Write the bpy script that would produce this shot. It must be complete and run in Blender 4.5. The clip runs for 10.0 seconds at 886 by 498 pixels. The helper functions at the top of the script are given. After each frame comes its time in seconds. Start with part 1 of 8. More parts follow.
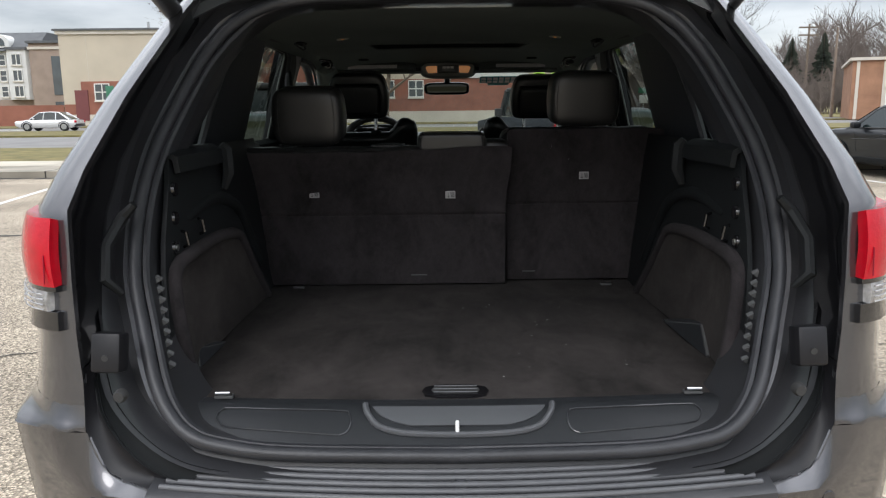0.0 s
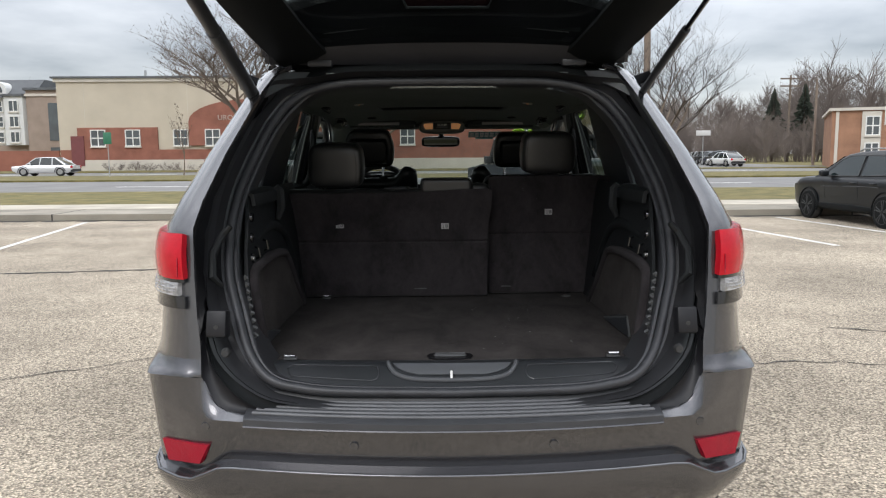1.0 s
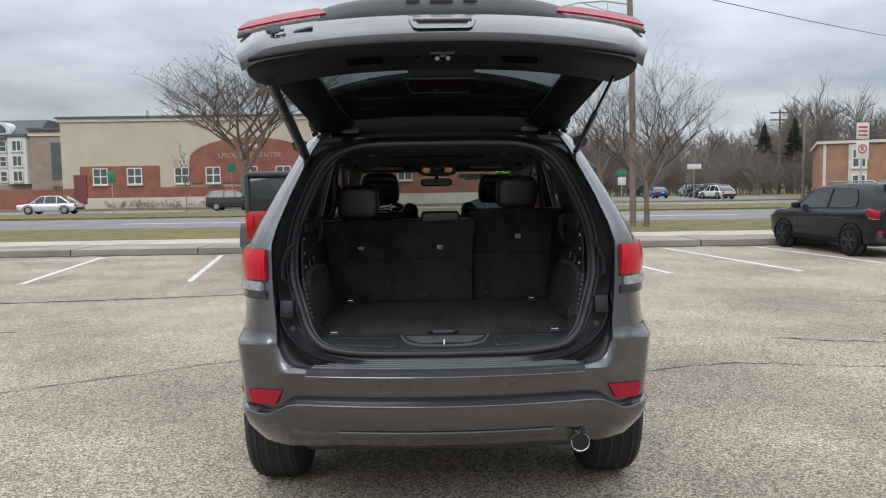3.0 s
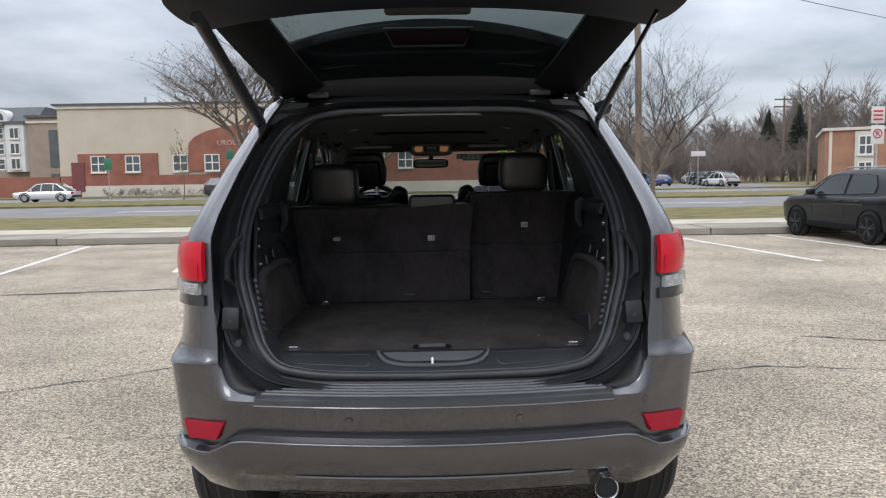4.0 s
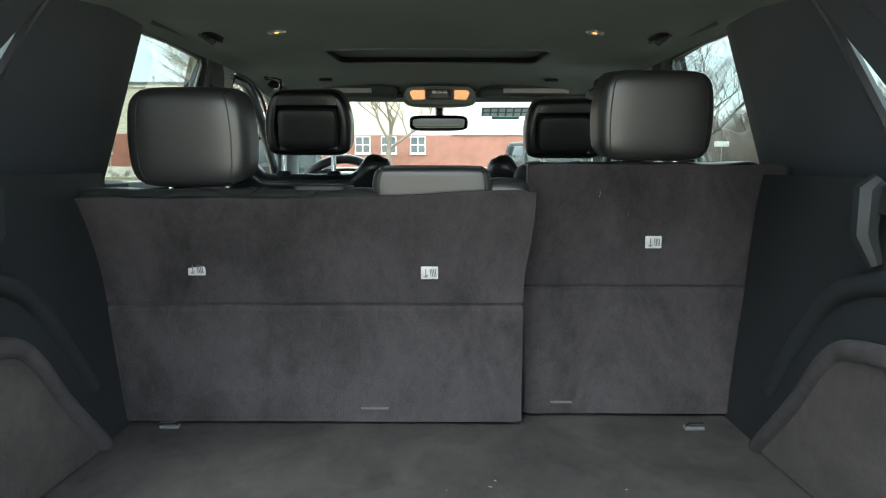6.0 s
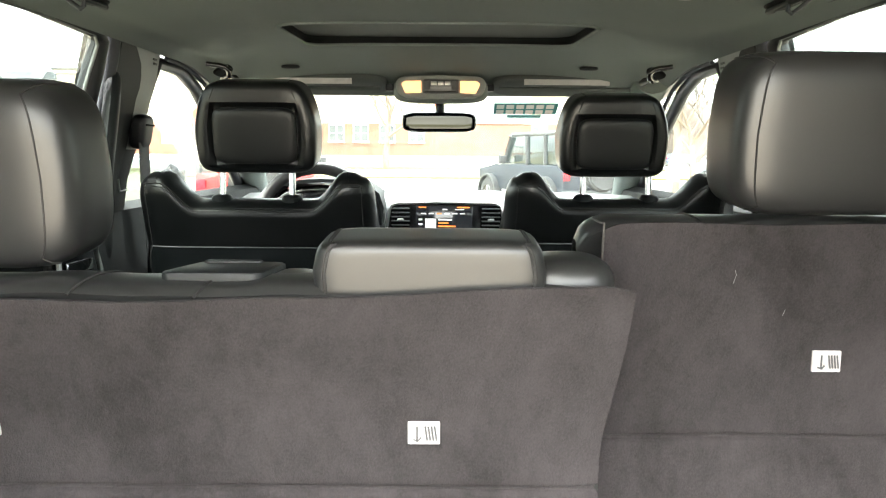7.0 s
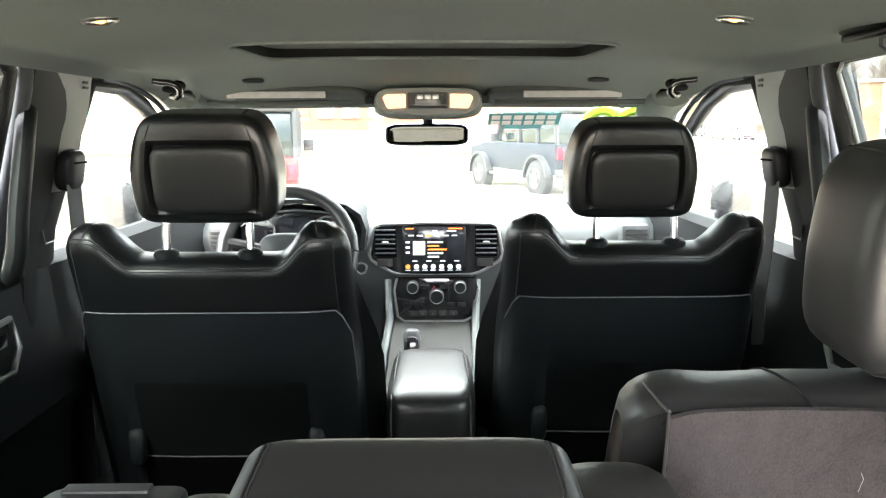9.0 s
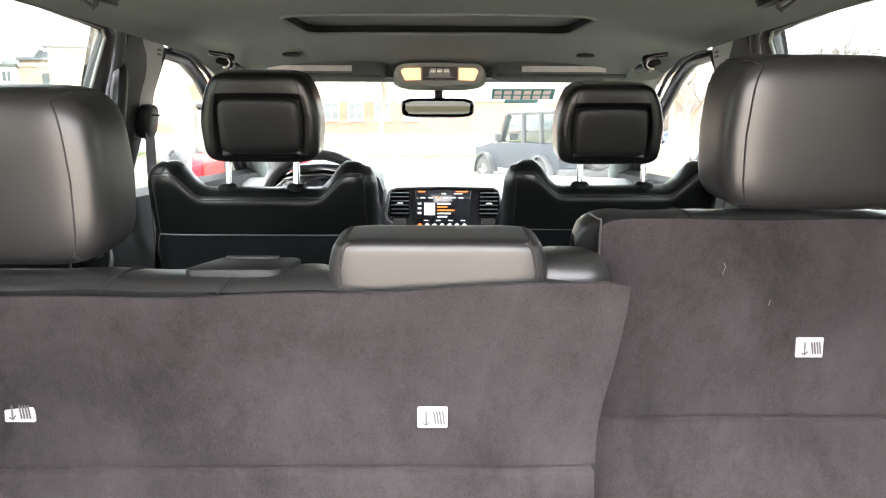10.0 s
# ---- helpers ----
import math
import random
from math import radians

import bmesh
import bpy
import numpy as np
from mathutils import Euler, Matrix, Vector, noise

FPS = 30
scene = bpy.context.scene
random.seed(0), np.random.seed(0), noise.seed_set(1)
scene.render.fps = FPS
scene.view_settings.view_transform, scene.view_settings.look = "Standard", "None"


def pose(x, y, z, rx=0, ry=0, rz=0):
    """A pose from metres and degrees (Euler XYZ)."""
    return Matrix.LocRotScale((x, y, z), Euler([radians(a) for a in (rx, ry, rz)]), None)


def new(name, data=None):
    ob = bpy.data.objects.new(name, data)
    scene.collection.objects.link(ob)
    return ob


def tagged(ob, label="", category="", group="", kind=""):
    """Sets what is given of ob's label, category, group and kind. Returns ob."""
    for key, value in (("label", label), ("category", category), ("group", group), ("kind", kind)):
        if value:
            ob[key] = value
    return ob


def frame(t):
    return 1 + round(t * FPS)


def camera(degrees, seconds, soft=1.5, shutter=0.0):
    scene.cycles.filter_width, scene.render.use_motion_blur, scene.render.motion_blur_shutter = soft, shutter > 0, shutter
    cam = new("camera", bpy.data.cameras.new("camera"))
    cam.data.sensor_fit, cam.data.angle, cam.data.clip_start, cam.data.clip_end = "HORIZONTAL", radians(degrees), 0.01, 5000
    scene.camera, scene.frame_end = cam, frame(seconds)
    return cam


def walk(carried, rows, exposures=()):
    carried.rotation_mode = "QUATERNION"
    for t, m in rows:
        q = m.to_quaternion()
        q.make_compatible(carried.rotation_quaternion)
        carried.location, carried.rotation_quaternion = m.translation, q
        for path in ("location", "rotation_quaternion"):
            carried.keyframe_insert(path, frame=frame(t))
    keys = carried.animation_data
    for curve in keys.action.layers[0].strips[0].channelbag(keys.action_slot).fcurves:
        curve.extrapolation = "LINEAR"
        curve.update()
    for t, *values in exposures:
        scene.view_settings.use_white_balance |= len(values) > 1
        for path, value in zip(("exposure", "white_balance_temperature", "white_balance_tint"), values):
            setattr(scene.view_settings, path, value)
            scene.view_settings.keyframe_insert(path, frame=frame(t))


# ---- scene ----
cam = camera(60.8, 10.0, 1.2)
METRES, EYE, TILT, LEAN, TURN = 6.0, 1.40, -10.5, 0.6, 0.0
ROWS = [
    (0.0, 0.0, 0.0, 0.0, 0.0, 0.0, 0.0),
    (0.5, -0.0004, -0.0513, -0.0075, -0.56, 1.85, -0.01),
    (1.0, -0.0038, -0.1131, -0.0178, -0.72, 3.47, -0.09),
    (1.5, -0.0032, -0.1784, -0.028, -0.89, 4.84, -0.07),
    (2.0, -0.0028, -0.2402, -0.0376, -0.97, 5.79, 0.09),
    (2.5, -0.007, -0.2932, -0.0466, -0.98, 6.25, 0.36),
    (4.0, 0.0048, -0.17, -0.0311, -0.75, 5.19, 0.44),
    (4.5, 0.0051, -0.0791, -0.0188, -0.67, 4.69, 0.22),
    (5.0, 0.0093, 0.0078, -0.0077, -0.48, 4.43, -0.04),
    (5.5, 0.0091, 0.0885, 0.0029, -0.07, 4.3, -0.45),
    (7.0, 0.0062, 0.2668, 0.0502, -0.11, 3.35, -0.99),
    (7.5, 0.0083, 0.2907, 0.0643, -0.27, 2.27, -0.78),
    (8.0, 0.009, 0.3014, 0.077, -0.38, 1.62, -0.5),
    (8.5, 0.0083, 0.3074, 0.0785, -0.49, 1.3, -0.28),
    (9.0, 0.0069, 0.3092, 0.0789, -0.69, 1.35, -0.25),
    (9.5, 0.0071, 0.2893, 0.0723, -0.89, 1.57, -0.37),
    (10.0, 0.0043, 0.2591, 0.0528, -0.42, 1.7, -0.72),
]
EXPOSURES = [(0.0, 0.5, 6350, 11), (1.0, 0.35, 6350, 11), (1.7, 0.15, 6300, 10), (2.5, 0.05, 6250, 10), (4.0, 0.2, 6150, 12), (4.5, 0.4, 5850, 13), (5.0, 1.12, 4900, 13), (5.5, 2.42, 5350, -3), (6.3, 3.2, 6300, 2), (7.0, 4.35, 6800, 6), (7.5, 4.55, 6750, 7), (8.2, 4.82, 6700, 9), (9.2, 4.82, 6600, 12), (9.6, 4.68, 6600, 14), (10.0, 4.45, 6600, 15)]
walk(cam, [(t, pose(-0.024, -1.14, EYE, TILT, LEAN, TURN) @ pose(METRES * x, METRES * y, METRES * z, 90 + pitch, roll, yaw)) for t, x, y, z, yaw, pitch, roll in ROWS], EXPOSURES)

# ---- light ----
world = bpy.data.worlds.new("overcast_sky")
scene.world = world
world.use_nodes = True
wn, wl = world.node_tree.nodes, world.node_tree.links
wn.clear()
SUN_UP, SUN_TURN = 38.0, 200.0
sky = wn.new("ShaderNodeTexSky")
sky.sky_type = "NISHITA"
sky.sun_disc = False
sky.sun_elevation, sky.sun_rotation = radians(SUN_UP), radians(SUN_TURN)
sky_dim = wn.new("ShaderNodeVectorMath")
sky_dim.operation = "SCALE"
sky_dim.inputs["Scale"].default_value = 0.03
wl.new(sky.outputs["Color"], sky_dim.inputs[0])
coord = wn.new("ShaderNodeTexCoord")
split = wn.new("ShaderNodeSeparateXYZ")
wl.new(coord.outputs["Generated"], split.inputs[0])
# cloud deck: flattened coordinates so that the banks stretch towards the horizon
lift = wn.new("ShaderNodeMath")
lift.operation = "ADD"
lift.inputs[1].default_value = 0.16
wl.new(split.outputs["Z"], lift.inputs[0])
flat = wn.new("ShaderNodeVectorMath")
flat.operation = "DIVIDE"
wl.new(coord.outputs["Generated"], flat.inputs[0])
both = wn.new("ShaderNodeCombineXYZ")
for k in range(3):
    wl.new(lift.outputs[0], both.inputs[k])
wl.new(both.outputs[0], flat.inputs[1])
banks = wn.new("ShaderNodeTexNoise")
banks.inputs["Scale"].default_value = 1.35
banks.inputs["Detail"].default_value = 6.0
banks.inputs["Roughness"].default_value = 0.52
wl.new(flat.outputs[0], banks.inputs["Vector"])
deck = wn.new("ShaderNodeValToRGB")
deck.color_ramp.elements[0].position, deck.color_ramp.elements[1].position = 0.36, 0.66
deck.color_ramp.elements[0].color = (0.47, 0.49, 0.515, 1)
deck.color_ramp.elements[1].color = (0.84, 0.85, 0.86, 1)
wl.new(banks.outputs["Fac"], deck.inputs[0])
# an overcast sky is about three times as bright overhead as at the horizon
rise = wn.new("ShaderNodeMapRange")
rise.inputs["From Min"].default_value, rise.inputs["From Max"].default_value = 0.12, 0.95
rise.inputs["To Min"].default_value, rise.inputs["To Max"].default_value = 0.85, 4.2
wl.new(split.outputs["Z"], rise.inputs["Value"])
deck_lit = wn.new("ShaderNodeVectorMath")
deck_lit.operation = "SCALE"
wl.new(deck.outputs[0], deck_lit.inputs[0])
wl.new(rise.outputs[0], deck_lit.inputs["Scale"])
add = wn.new("ShaderNodeVectorMath")
wl.new(sky_dim.outputs[0], add.inputs[0])
wl.new(deck_lit.outputs[0], add.inputs[1])
background = wn.new("ShaderNodeBackground")
background.inputs["Strength"].default_value = 0.72
wl.new(add.outputs[0], background.inputs["Color"])
wl.new(background.outputs[0], wn.new("ShaderNodeOutputWorld").inputs["Surface"])

sun_data = bpy.data.lights.new("sun", "SUN")
sun_data.energy, sun_data.angle, sun_data.color = 0.7, radians(25), (1.0, 0.97, 0.93)
sun = new("sun", sun_data)
sun.matrix_world = pose(0, 0, 40, 90 - SUN_UP, 0, 180 - SUN_TURN)


# ---- materials ----
MATS = {}


def material(name, colour, rough=0.6, metal=0.0, spread=0.15, scale=8.0, bump=0.0, bump_scale=60.0, coat=0.0, spec=0.5, second=None, detail=5.0):
    """A surface with colour variation at two scales and fine relief."""
    if name in MATS:
        return MATS[name]
    m = bpy.data.materials.new(name)
    m.use_nodes = True
    n, l = m.node_tree.nodes, m.node_tree.links
    b = n["Principled BSDF"]
    b.inputs["Roughness"].default_value, b.inputs["Metallic"].default_value = rough, metal
    b.inputs["Specular IOR Level"].default_value = spec
    b.inputs["Coat Weight"].default_value, b.inputs["Coat Roughness"].default_value = coat, 0.04
    tc = n.new("ShaderNodeTexCoord")
    big, small = n.new("ShaderNodeTexNoise"), n.new("ShaderNodeTexNoise")
    big.inputs["Scale"].default_value, big.inputs["Detail"].default_value = scale, detail
    small.inputs["Scale"].default_value, small.inputs["Detail"].default_value = bump_scale, 3.0
    for q in (big, small):
        l.new(tc.outputs["Object"], q.inputs["Vector"])
    mix = n.new("ShaderNodeMath")
    mix.operation = "MULTIPLY_ADD"
    mix.inputs[1].default_value = 0.35
    l.new(small.outputs["Fac"], mix.inputs[0])
    l.new(big.outputs["Fac"], mix.inputs[2])
    ramp = n.new("ShaderNodeValToRGB")
    ramp.color_ramp.elements[0].position, ramp.color_ramp.elements[1].position = 0.42, 0.92
    dark = [c * (1 - spread) for c in colour]
    light = second or [min(1, c * (1 + spread)) for c in colour]
    ramp.color_ramp.elements[0].color, ramp.color_ramp.elements[1].color = (*dark, 1), (*light, 1)
    l.new(mix.outputs[0], ramp.inputs[0])
    l.new(ramp.outputs[0], b.inputs["Base Color"])
    if bump:
        bp = n.new("ShaderNodeBump")
        bp.inputs["Strength"].default_value, bp.inputs["Distance"].default_value = bump, 0.01
        l.new(small.outputs["Fac"], bp.inputs["Height"])
        l.new(bp.outputs[0], b.inputs["Normal"])
    MATS[name] = m
    return m


def glow(name, colour, strength):
    m = bpy.data.materials.new(name)
    m.use_nodes = True
    b = m.node_tree.nodes["Principled BSDF"]
    b.inputs["Base Color"].default_value = (*colour, 1)
    b.inputs["Emission Color"].default_value = (*colour, 1)
    b.inputs["Emission Strength"].default_value = strength
    MATS[name] = m
    return m


def glass(name, tint, gloss_rough=0.02):
    """A thin pane: tinted see-through with a grazing gloss."""
    m = bpy.data.materials.new(name)
    m.use_nodes = True
    n, l = m.node_tree.nodes, m.node_tree.links
    n.clear()
    clear, shine = n.new("ShaderNodeBsdfTransparent"), n.new("ShaderNodeBsdfGlossy")
    clear.inputs["Color"].default_value = (*tint, 1)
    shine.inputs["Roughness"].default_value = gloss_rough
    face = n.new("ShaderNodeLayerWeight")
    face.inputs["Blend"].default_value = 0.5
    bend = n.new("ShaderNodeMath")
    bend.operation = "POWER"
    bend.inputs[1].default_value = 4.0
    l.new(face.outputs["Facing"], bend.inputs[0])
    amount = n.new("ShaderNodeMath")
    amount.operation = "MULTIPLY_ADD"
    amount.inputs[1].default_value, amount.inputs[2].default_value = 0.6, 0.045
    l.new(bend.outputs[0], amount.inputs[0])
    mix = n.new("ShaderNodeMixShader")
    l.new(amount.outputs[0], mix.inputs[0])
    l.new(clear.outputs[0], mix.inputs[1])
    l.new(shine.outputs[0], mix.inputs[2])
    l.new(mix.outputs[0], n.new("ShaderNodeOutputMaterial").inputs["Surface"])
    MATS[name] = m
    return m


PAINT = material("grey_metallic_paint", (0.099, 0.099, 0.106), 0.25, 0.80, 0.06, 2.0, 0.010, 900, coat=1.0)
PLASTIC = material("black_textured_plastic", (0.026, 0.027, 0.029), 0.42, 0, 0.2, 6, 0.12, 900)
# ribs paler than the pad: the sky's reflection on their tops is painted in
PADRIB = material("sky_lit_pad_rib", (0.105, 0.107, 0.113), 0.4, 0, 0.15, 9, 0.05, 400)
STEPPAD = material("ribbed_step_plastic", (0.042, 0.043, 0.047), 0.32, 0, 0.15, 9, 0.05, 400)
CUP = material("grey_striker_cup", (0.085, 0.088, 0.094), 0.3, 0, 0.08, 6, 0.03, 500)
TRIM = material("black_interior_trim", (0.011, 0.0125, 0.0135), 0.5, 0, 0.15, 5, 0.08, 900, spec=0.3)
GATETRIM = material("dark_tailgate_trim", (0.011, 0.0125, 0.018), 0.6, 0, 0.15, 5, 0.06, 900, spec=0.18)
DOORTRIM = material("black_door_trim", (0.006, 0.007, 0.0075), 0.6, 0, 0.2, 5, 0.1, 800, spec=0.15)
GREYTRIM = material("grey_pillar_trim", (0.215, 0.225, 0.218), 0.6, 0, 0.08, 5, 0.12, 700)
DARKGREY = material("dark_grey_webbing", (0.075, 0.077, 0.078), 0.7, 0, 0.1, 30, 0.3, 600)
SHEET = material("dark_painted_door_frame", (0.055, 0.056, 0.061), 0.38, 0.5, 0.1, 6, 0.02, 300, coat=0.6)
# near-black that paints shade into recesses and pockets; also on bump stops
DEEPBLACK = material("shade_and_part_black", (0.002, 0.002, 0.0025), 0.9, 0, 0.1, 6, 0, spec=0.05)
BLACKPL = material("satin_black_plastic", (0.010, 0.010, 0.012), 0.45, 0, 0.2, 6, 0.03, 500, spec=0.35)
GLOSS = material("gloss_black", (0.008, 0.008, 0.009), 0.12, 0, 0.2, 6, 0, coat=0.7)
RUBBER = material("black_rubber_seal", (0.028, 0.029, 0.033), 0.42, 0, 0.25, 12, 0.1, 300)
TYRE = material("tyre_rubber", (0.013, 0.013, 0.014), 0.75, 0, 0.35, 14, 0.25, 160)
# darker copy of the leather: the front seats' shade is in the colour
SHADEDHIDE = material("shaded_front_seat_leather", (0.0042, 0.0048, 0.0052), 0.32, 0, 0.25, 5, 0.05, 480, spec=0.52)
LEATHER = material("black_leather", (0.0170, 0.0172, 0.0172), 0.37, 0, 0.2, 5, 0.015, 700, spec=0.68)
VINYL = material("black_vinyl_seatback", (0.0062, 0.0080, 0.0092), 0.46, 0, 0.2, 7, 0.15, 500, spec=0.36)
INSET = material("headrest_inset_vinyl", (0.0085, 0.0088, 0.0092), 0.42, 0, 0.15, 7, 0.05, 600, spec=0.45)
SILLTRIM = material("load_sill_plastic", (0.020, 0.0215, 0.024), 0.42, 0, 0.15, 5, 0.06, 900, spec=0.45)
STITCH = material("dark_stitching", (0.016, 0.0155, 0.0155), 0.7, 0, 0.2, 40)
PIPING = material("pale_piping", (0.14, 0.14, 0.145), 0.5, 0, 0.2, 40)


def carpet(name, colour, streak=(1.0, 1.0, 1.0)):
    """Short-pile carpet: brushed light and dark patches, fine fibre relief."""
    m = bpy.data.materials.new(name)
    m.use_nodes = True
    n, l = m.node_tree.nodes, m.node_tree.links
    b = n["Principled BSDF"]
    b.inputs["Roughness"].default_value, b.inputs["Specular IOR Level"].default_value = 0.95, 0.12
    b.inputs["Sheen Weight"].default_value, b.inputs["Sheen Roughness"].default_value = 0.02, 0.5
    tc, mp = n.new("ShaderNodeTexCoord"), n.new("ShaderNodeMapping")
    mp.inputs["Scale"].default_value = streak
    l.new(tc.outputs["Object"], mp.inputs["Vector"])
    height = None
    total = None
    for scale, weight, detail, rough in ((5.5, 0.55, 6.0, 0.60), (45.0, 0.18, 4.0, 0.6), (420.0, 0.26, 3.0, 0.7)):
        t = n.new("ShaderNodeTexNoise")
        t.inputs["Scale"].default_value, t.inputs["Detail"].default_value, t.inputs["Roughness"].default_value = scale, detail, rough
        t.inputs["Distortion"].default_value = 0.6 if scale < 100 else 0.0
        l.new(mp.outputs[0], t.inputs["Vector"])
        k = n.new("ShaderNodeMath")
        k.operation = "MULTIPLY_ADD"
        k.inputs[1].default_value = weight
        k.inputs[2].default_value = 0.0
        l.new(t.outputs["Fac"], k.inputs[0])
        if total is not None:
            l.new(total.outputs[0], k.inputs[2])
        total, height = k, t
    ramp = n.new("ShaderNodeValToRGB")
    ramp.color_ramp.elements[0].position, ramp.color_ramp.elements[1].position = 0.36, 0.64
    ramp.color_ramp.elements[0].color = (*[c * 0.45 for c in colour], 1)
    ramp.color_ramp.elements[1].color = (*[c * 1.62 for c in colour], 1)
    l.new(total.outputs[0], ramp.inputs[0])
    l.new(ramp.outputs[0], b.inputs["Base Color"])
    bp = n.new("ShaderNodeBump")
    bp.inputs["Strength"].default_value, bp.inputs["Distance"].default_value = 0.45, 0.005
    l.new(height.outputs["Fac"], bp.inputs["Height"])
    l.new(bp.outputs[0], b.inputs["Normal"])
    MATS[name] = m
    return m


CARPET = carpet("charcoal_carpet", (0.036, 0.0315, 0.0300), (1.3, 0.8, 1.0))
CARPETB = carpet("charcoal_seatback_carpet", (0.0325, 0.0288, 0.0305), (1.25, 1.0, 0.85))
HEADLINER = material("dark_headliner_cloth", (0.148, 0.168, 0.160), 0.9, 0, 0.10, 3, 0.18, 700, spec=0.15)
CHROME = material("chrome", (0.58, 0.58, 0.59), 0.09, 1.0, 0.04, 9)
POSTSTEEL = material("headrest_post_steel", (0.55, 0.55, 0.56), 0.16, 1.0, 0.05, 20)
TRAY = material("satin_grey_tray", (0.04, 0.039, 0.037), 0.6, 0.3, 0.06, 9)
VISOR = material("grey_visor_cloth", (0.070, 0.078, 0.076), 0.85, 0, 0.1, 5, 0.12, 700, spec=0.2)
PILLARTRIM = material("dark_pillar_plastic", (0.036, 0.040, 0.046), 0.55, 0, 0.12, 5, 0.05, 900, spec=0.3)
BLIND = material("sunroof_blind_cloth", (0.120, 0.130, 0.125), 0.9, 0, 0.1, 4, 0.1, 600, spec=0.1)
SATIN = material("satin_silver_trim", (0.42, 0.42, 0.41), 0.34, 0.9, 0.06, 9)
RED = material("red_lens", (0.47, 0.005, 0.016), 0.16, 0, 0.15, 26, 0.12, 130, coat=0.15, spec=0.3)
REDTOP = material("dark_red_lens", (0.27, 0.008, 0.024), 0.35, 0, 0.25, 18, 0.12, 130, spec=0.2)
LAMPRED = material("unlit_brake_lamp_lens", (0.035, 0.008, 0.010), 0.25, 0, 0.2, 30, 0.1, 200, spec=0.4)
REDD = material("red_reflector", (0.30, 0.005, 0.020), 0.3, 0, 0.15, 40, 0.3, 260, coat=0.0, spec=0.25)
CLEARLENS = material("clear_lens", (0.42, 0.42, 0.42), 0.12, 0.35, 0.4, 60, 0.3, 90, coat=0.8)
WHITE = material("white_label", (0.75, 0.75, 0.74), 0.6, 0, 0.05, 20)
LABEL = material("printed_cloth_label", (0.42, 0.41, 0.41), 0.8, 0, 0.12, 60, 0.2, 900)
INK = material("dark_ink", (0.03, 0.03, 0.03), 0.7)
PANE = glass("window_glass", (0.55, 0.59, 0.56))
PRIVACY = glass("privacy_glass", (0.25, 0.28, 0.26))
TINT = glass("tinted_rear_glass", (0.185, 0.21, 0.195))
DIMMIRROR = material("dimmed_mirror_glass", (0.030, 0.033, 0.032), 0.03, 1.0, 0.01, 3)
MIRROR = material("mirror_glass", (0.22, 0.26, 0.26), 0.03, 1.0, 0.01, 3)
LAMP = glow("warm_lamp", (1.0, 0.46, 0.19), 0.12)
BULB = glow("orange_bulb", (1.0, 0.40, 0.10), 0.3)
SCREEN = glow("screen_glow_white", (0.85, 0.85, 0.86), 0.04)
SCREENO = glow("screen_glow_orange", (1.0, 0.24, 0.04), 0.06)
SCREENB = material("screen_black", (0.012, 0.013, 0.016), 0.12, 0, 0.1, 5, coat=0.5)


# ---- mesh helpers ----
def part(name, bm, mat, parent=None, label="", smooth=True, shadow=True):
    """Links a bmesh as one mesh object under a thing or a part."""
    bmesh.ops.recalc_face_normals(bm, faces=bm.faces)
    me = bpy.data.meshes.new(name)
    bm.to_mesh(me)
    bm.free()
    for m in (mat if isinstance(mat, (list, tuple)) else [mat]):
        me.materials.append(m)
    if smooth:
        me.shade_smooth()
        me.set_sharp_from_angle(angle=radians(38))
    ob = new(name, me)
    ob.parent = parent
    ob.visible_shadow = shadow
    if label:
        ob["label"] = label
    return ob


def thing(name, at, label, category, group="", kind=""):
    e = new(name)
    e.matrix_world = at
    return tagged(e, label, category, group, kind)


def soften(bm, geom_faces, width, segs=2):
    edges = list({e for f in geom_faces for e in f.edges})
    if width > 0:
        bmesh.ops.bevel(bm, geom=edges, offset=width, segments=segs, affect="EDGES", profile=0.5, clamp_overlap=True)


def box(bm, x0, x1, y0, y1, z0, z1, bevel=0.0, segs=2, m=None):
    r = bmesh.ops.create_cube(bm, size=1.0)
    bmesh.ops.transform(bm, matrix=Matrix.Translation(((x0 + x1) / 2, (y0 + y1) / 2, (z0 + z1) / 2)) @ Matrix.Diagonal((x1 - x0, y1 - y0, z1 - z0, 1)), verts=r["verts"])
    if m is not None:
        bmesh.ops.transform(bm, matrix=m, verts=r["verts"])
    if bevel:
        soften(bm, {f for v in r["verts"] for f in v.link_faces}, bevel, segs)
    return bm


def B():
    return bmesh.new()


def prism(bm, pts, axis, a, b, bevel=0.0, m=None):
    """Extrudes a flat outline along an axis from a to b. pts: pairs of the other two axes, in order."""
    def place(p, w):
        return {"x": (w, p[0], p[1]), "y": (p[0], w, p[1]), "z": (p[0], p[1], w)}[axis]
    va = [bm.verts.new(place(p, a)) for p in pts]
    vb = [bm.verts.new(place(p, b)) for p in pts]
    fs = [bm.faces.new(va), bm.faces.new(vb[::-1])]
    for i in range(len(pts)):
        j = (i + 1) % len(pts)
        fs.append(bm.faces.new((va[i], va[j], vb[j], vb[i])))
    if m is not None:
        bmesh.ops.transform(bm, matrix=m, verts=va + vb)
    if bevel:
        soften(bm, fs, bevel)
    return bm


def grid(bm, rows, closed=False, cap=False):
    """Skins a table of points: rows of equally many points."""
    vs = [[bm.verts.new(p) for p in r] for r in rows]
    for a, b in zip(vs, vs[1:]):
        n = len(a)
        for i in range(n if closed else n - 1):
            j = (i + 1) % n
            bm.faces.new((a[i], a[j], b[j], b[i]))
    if cap:
        bm.faces.new(vs[0][::-1])
        bm.faces.new(vs[-1])
    return bm


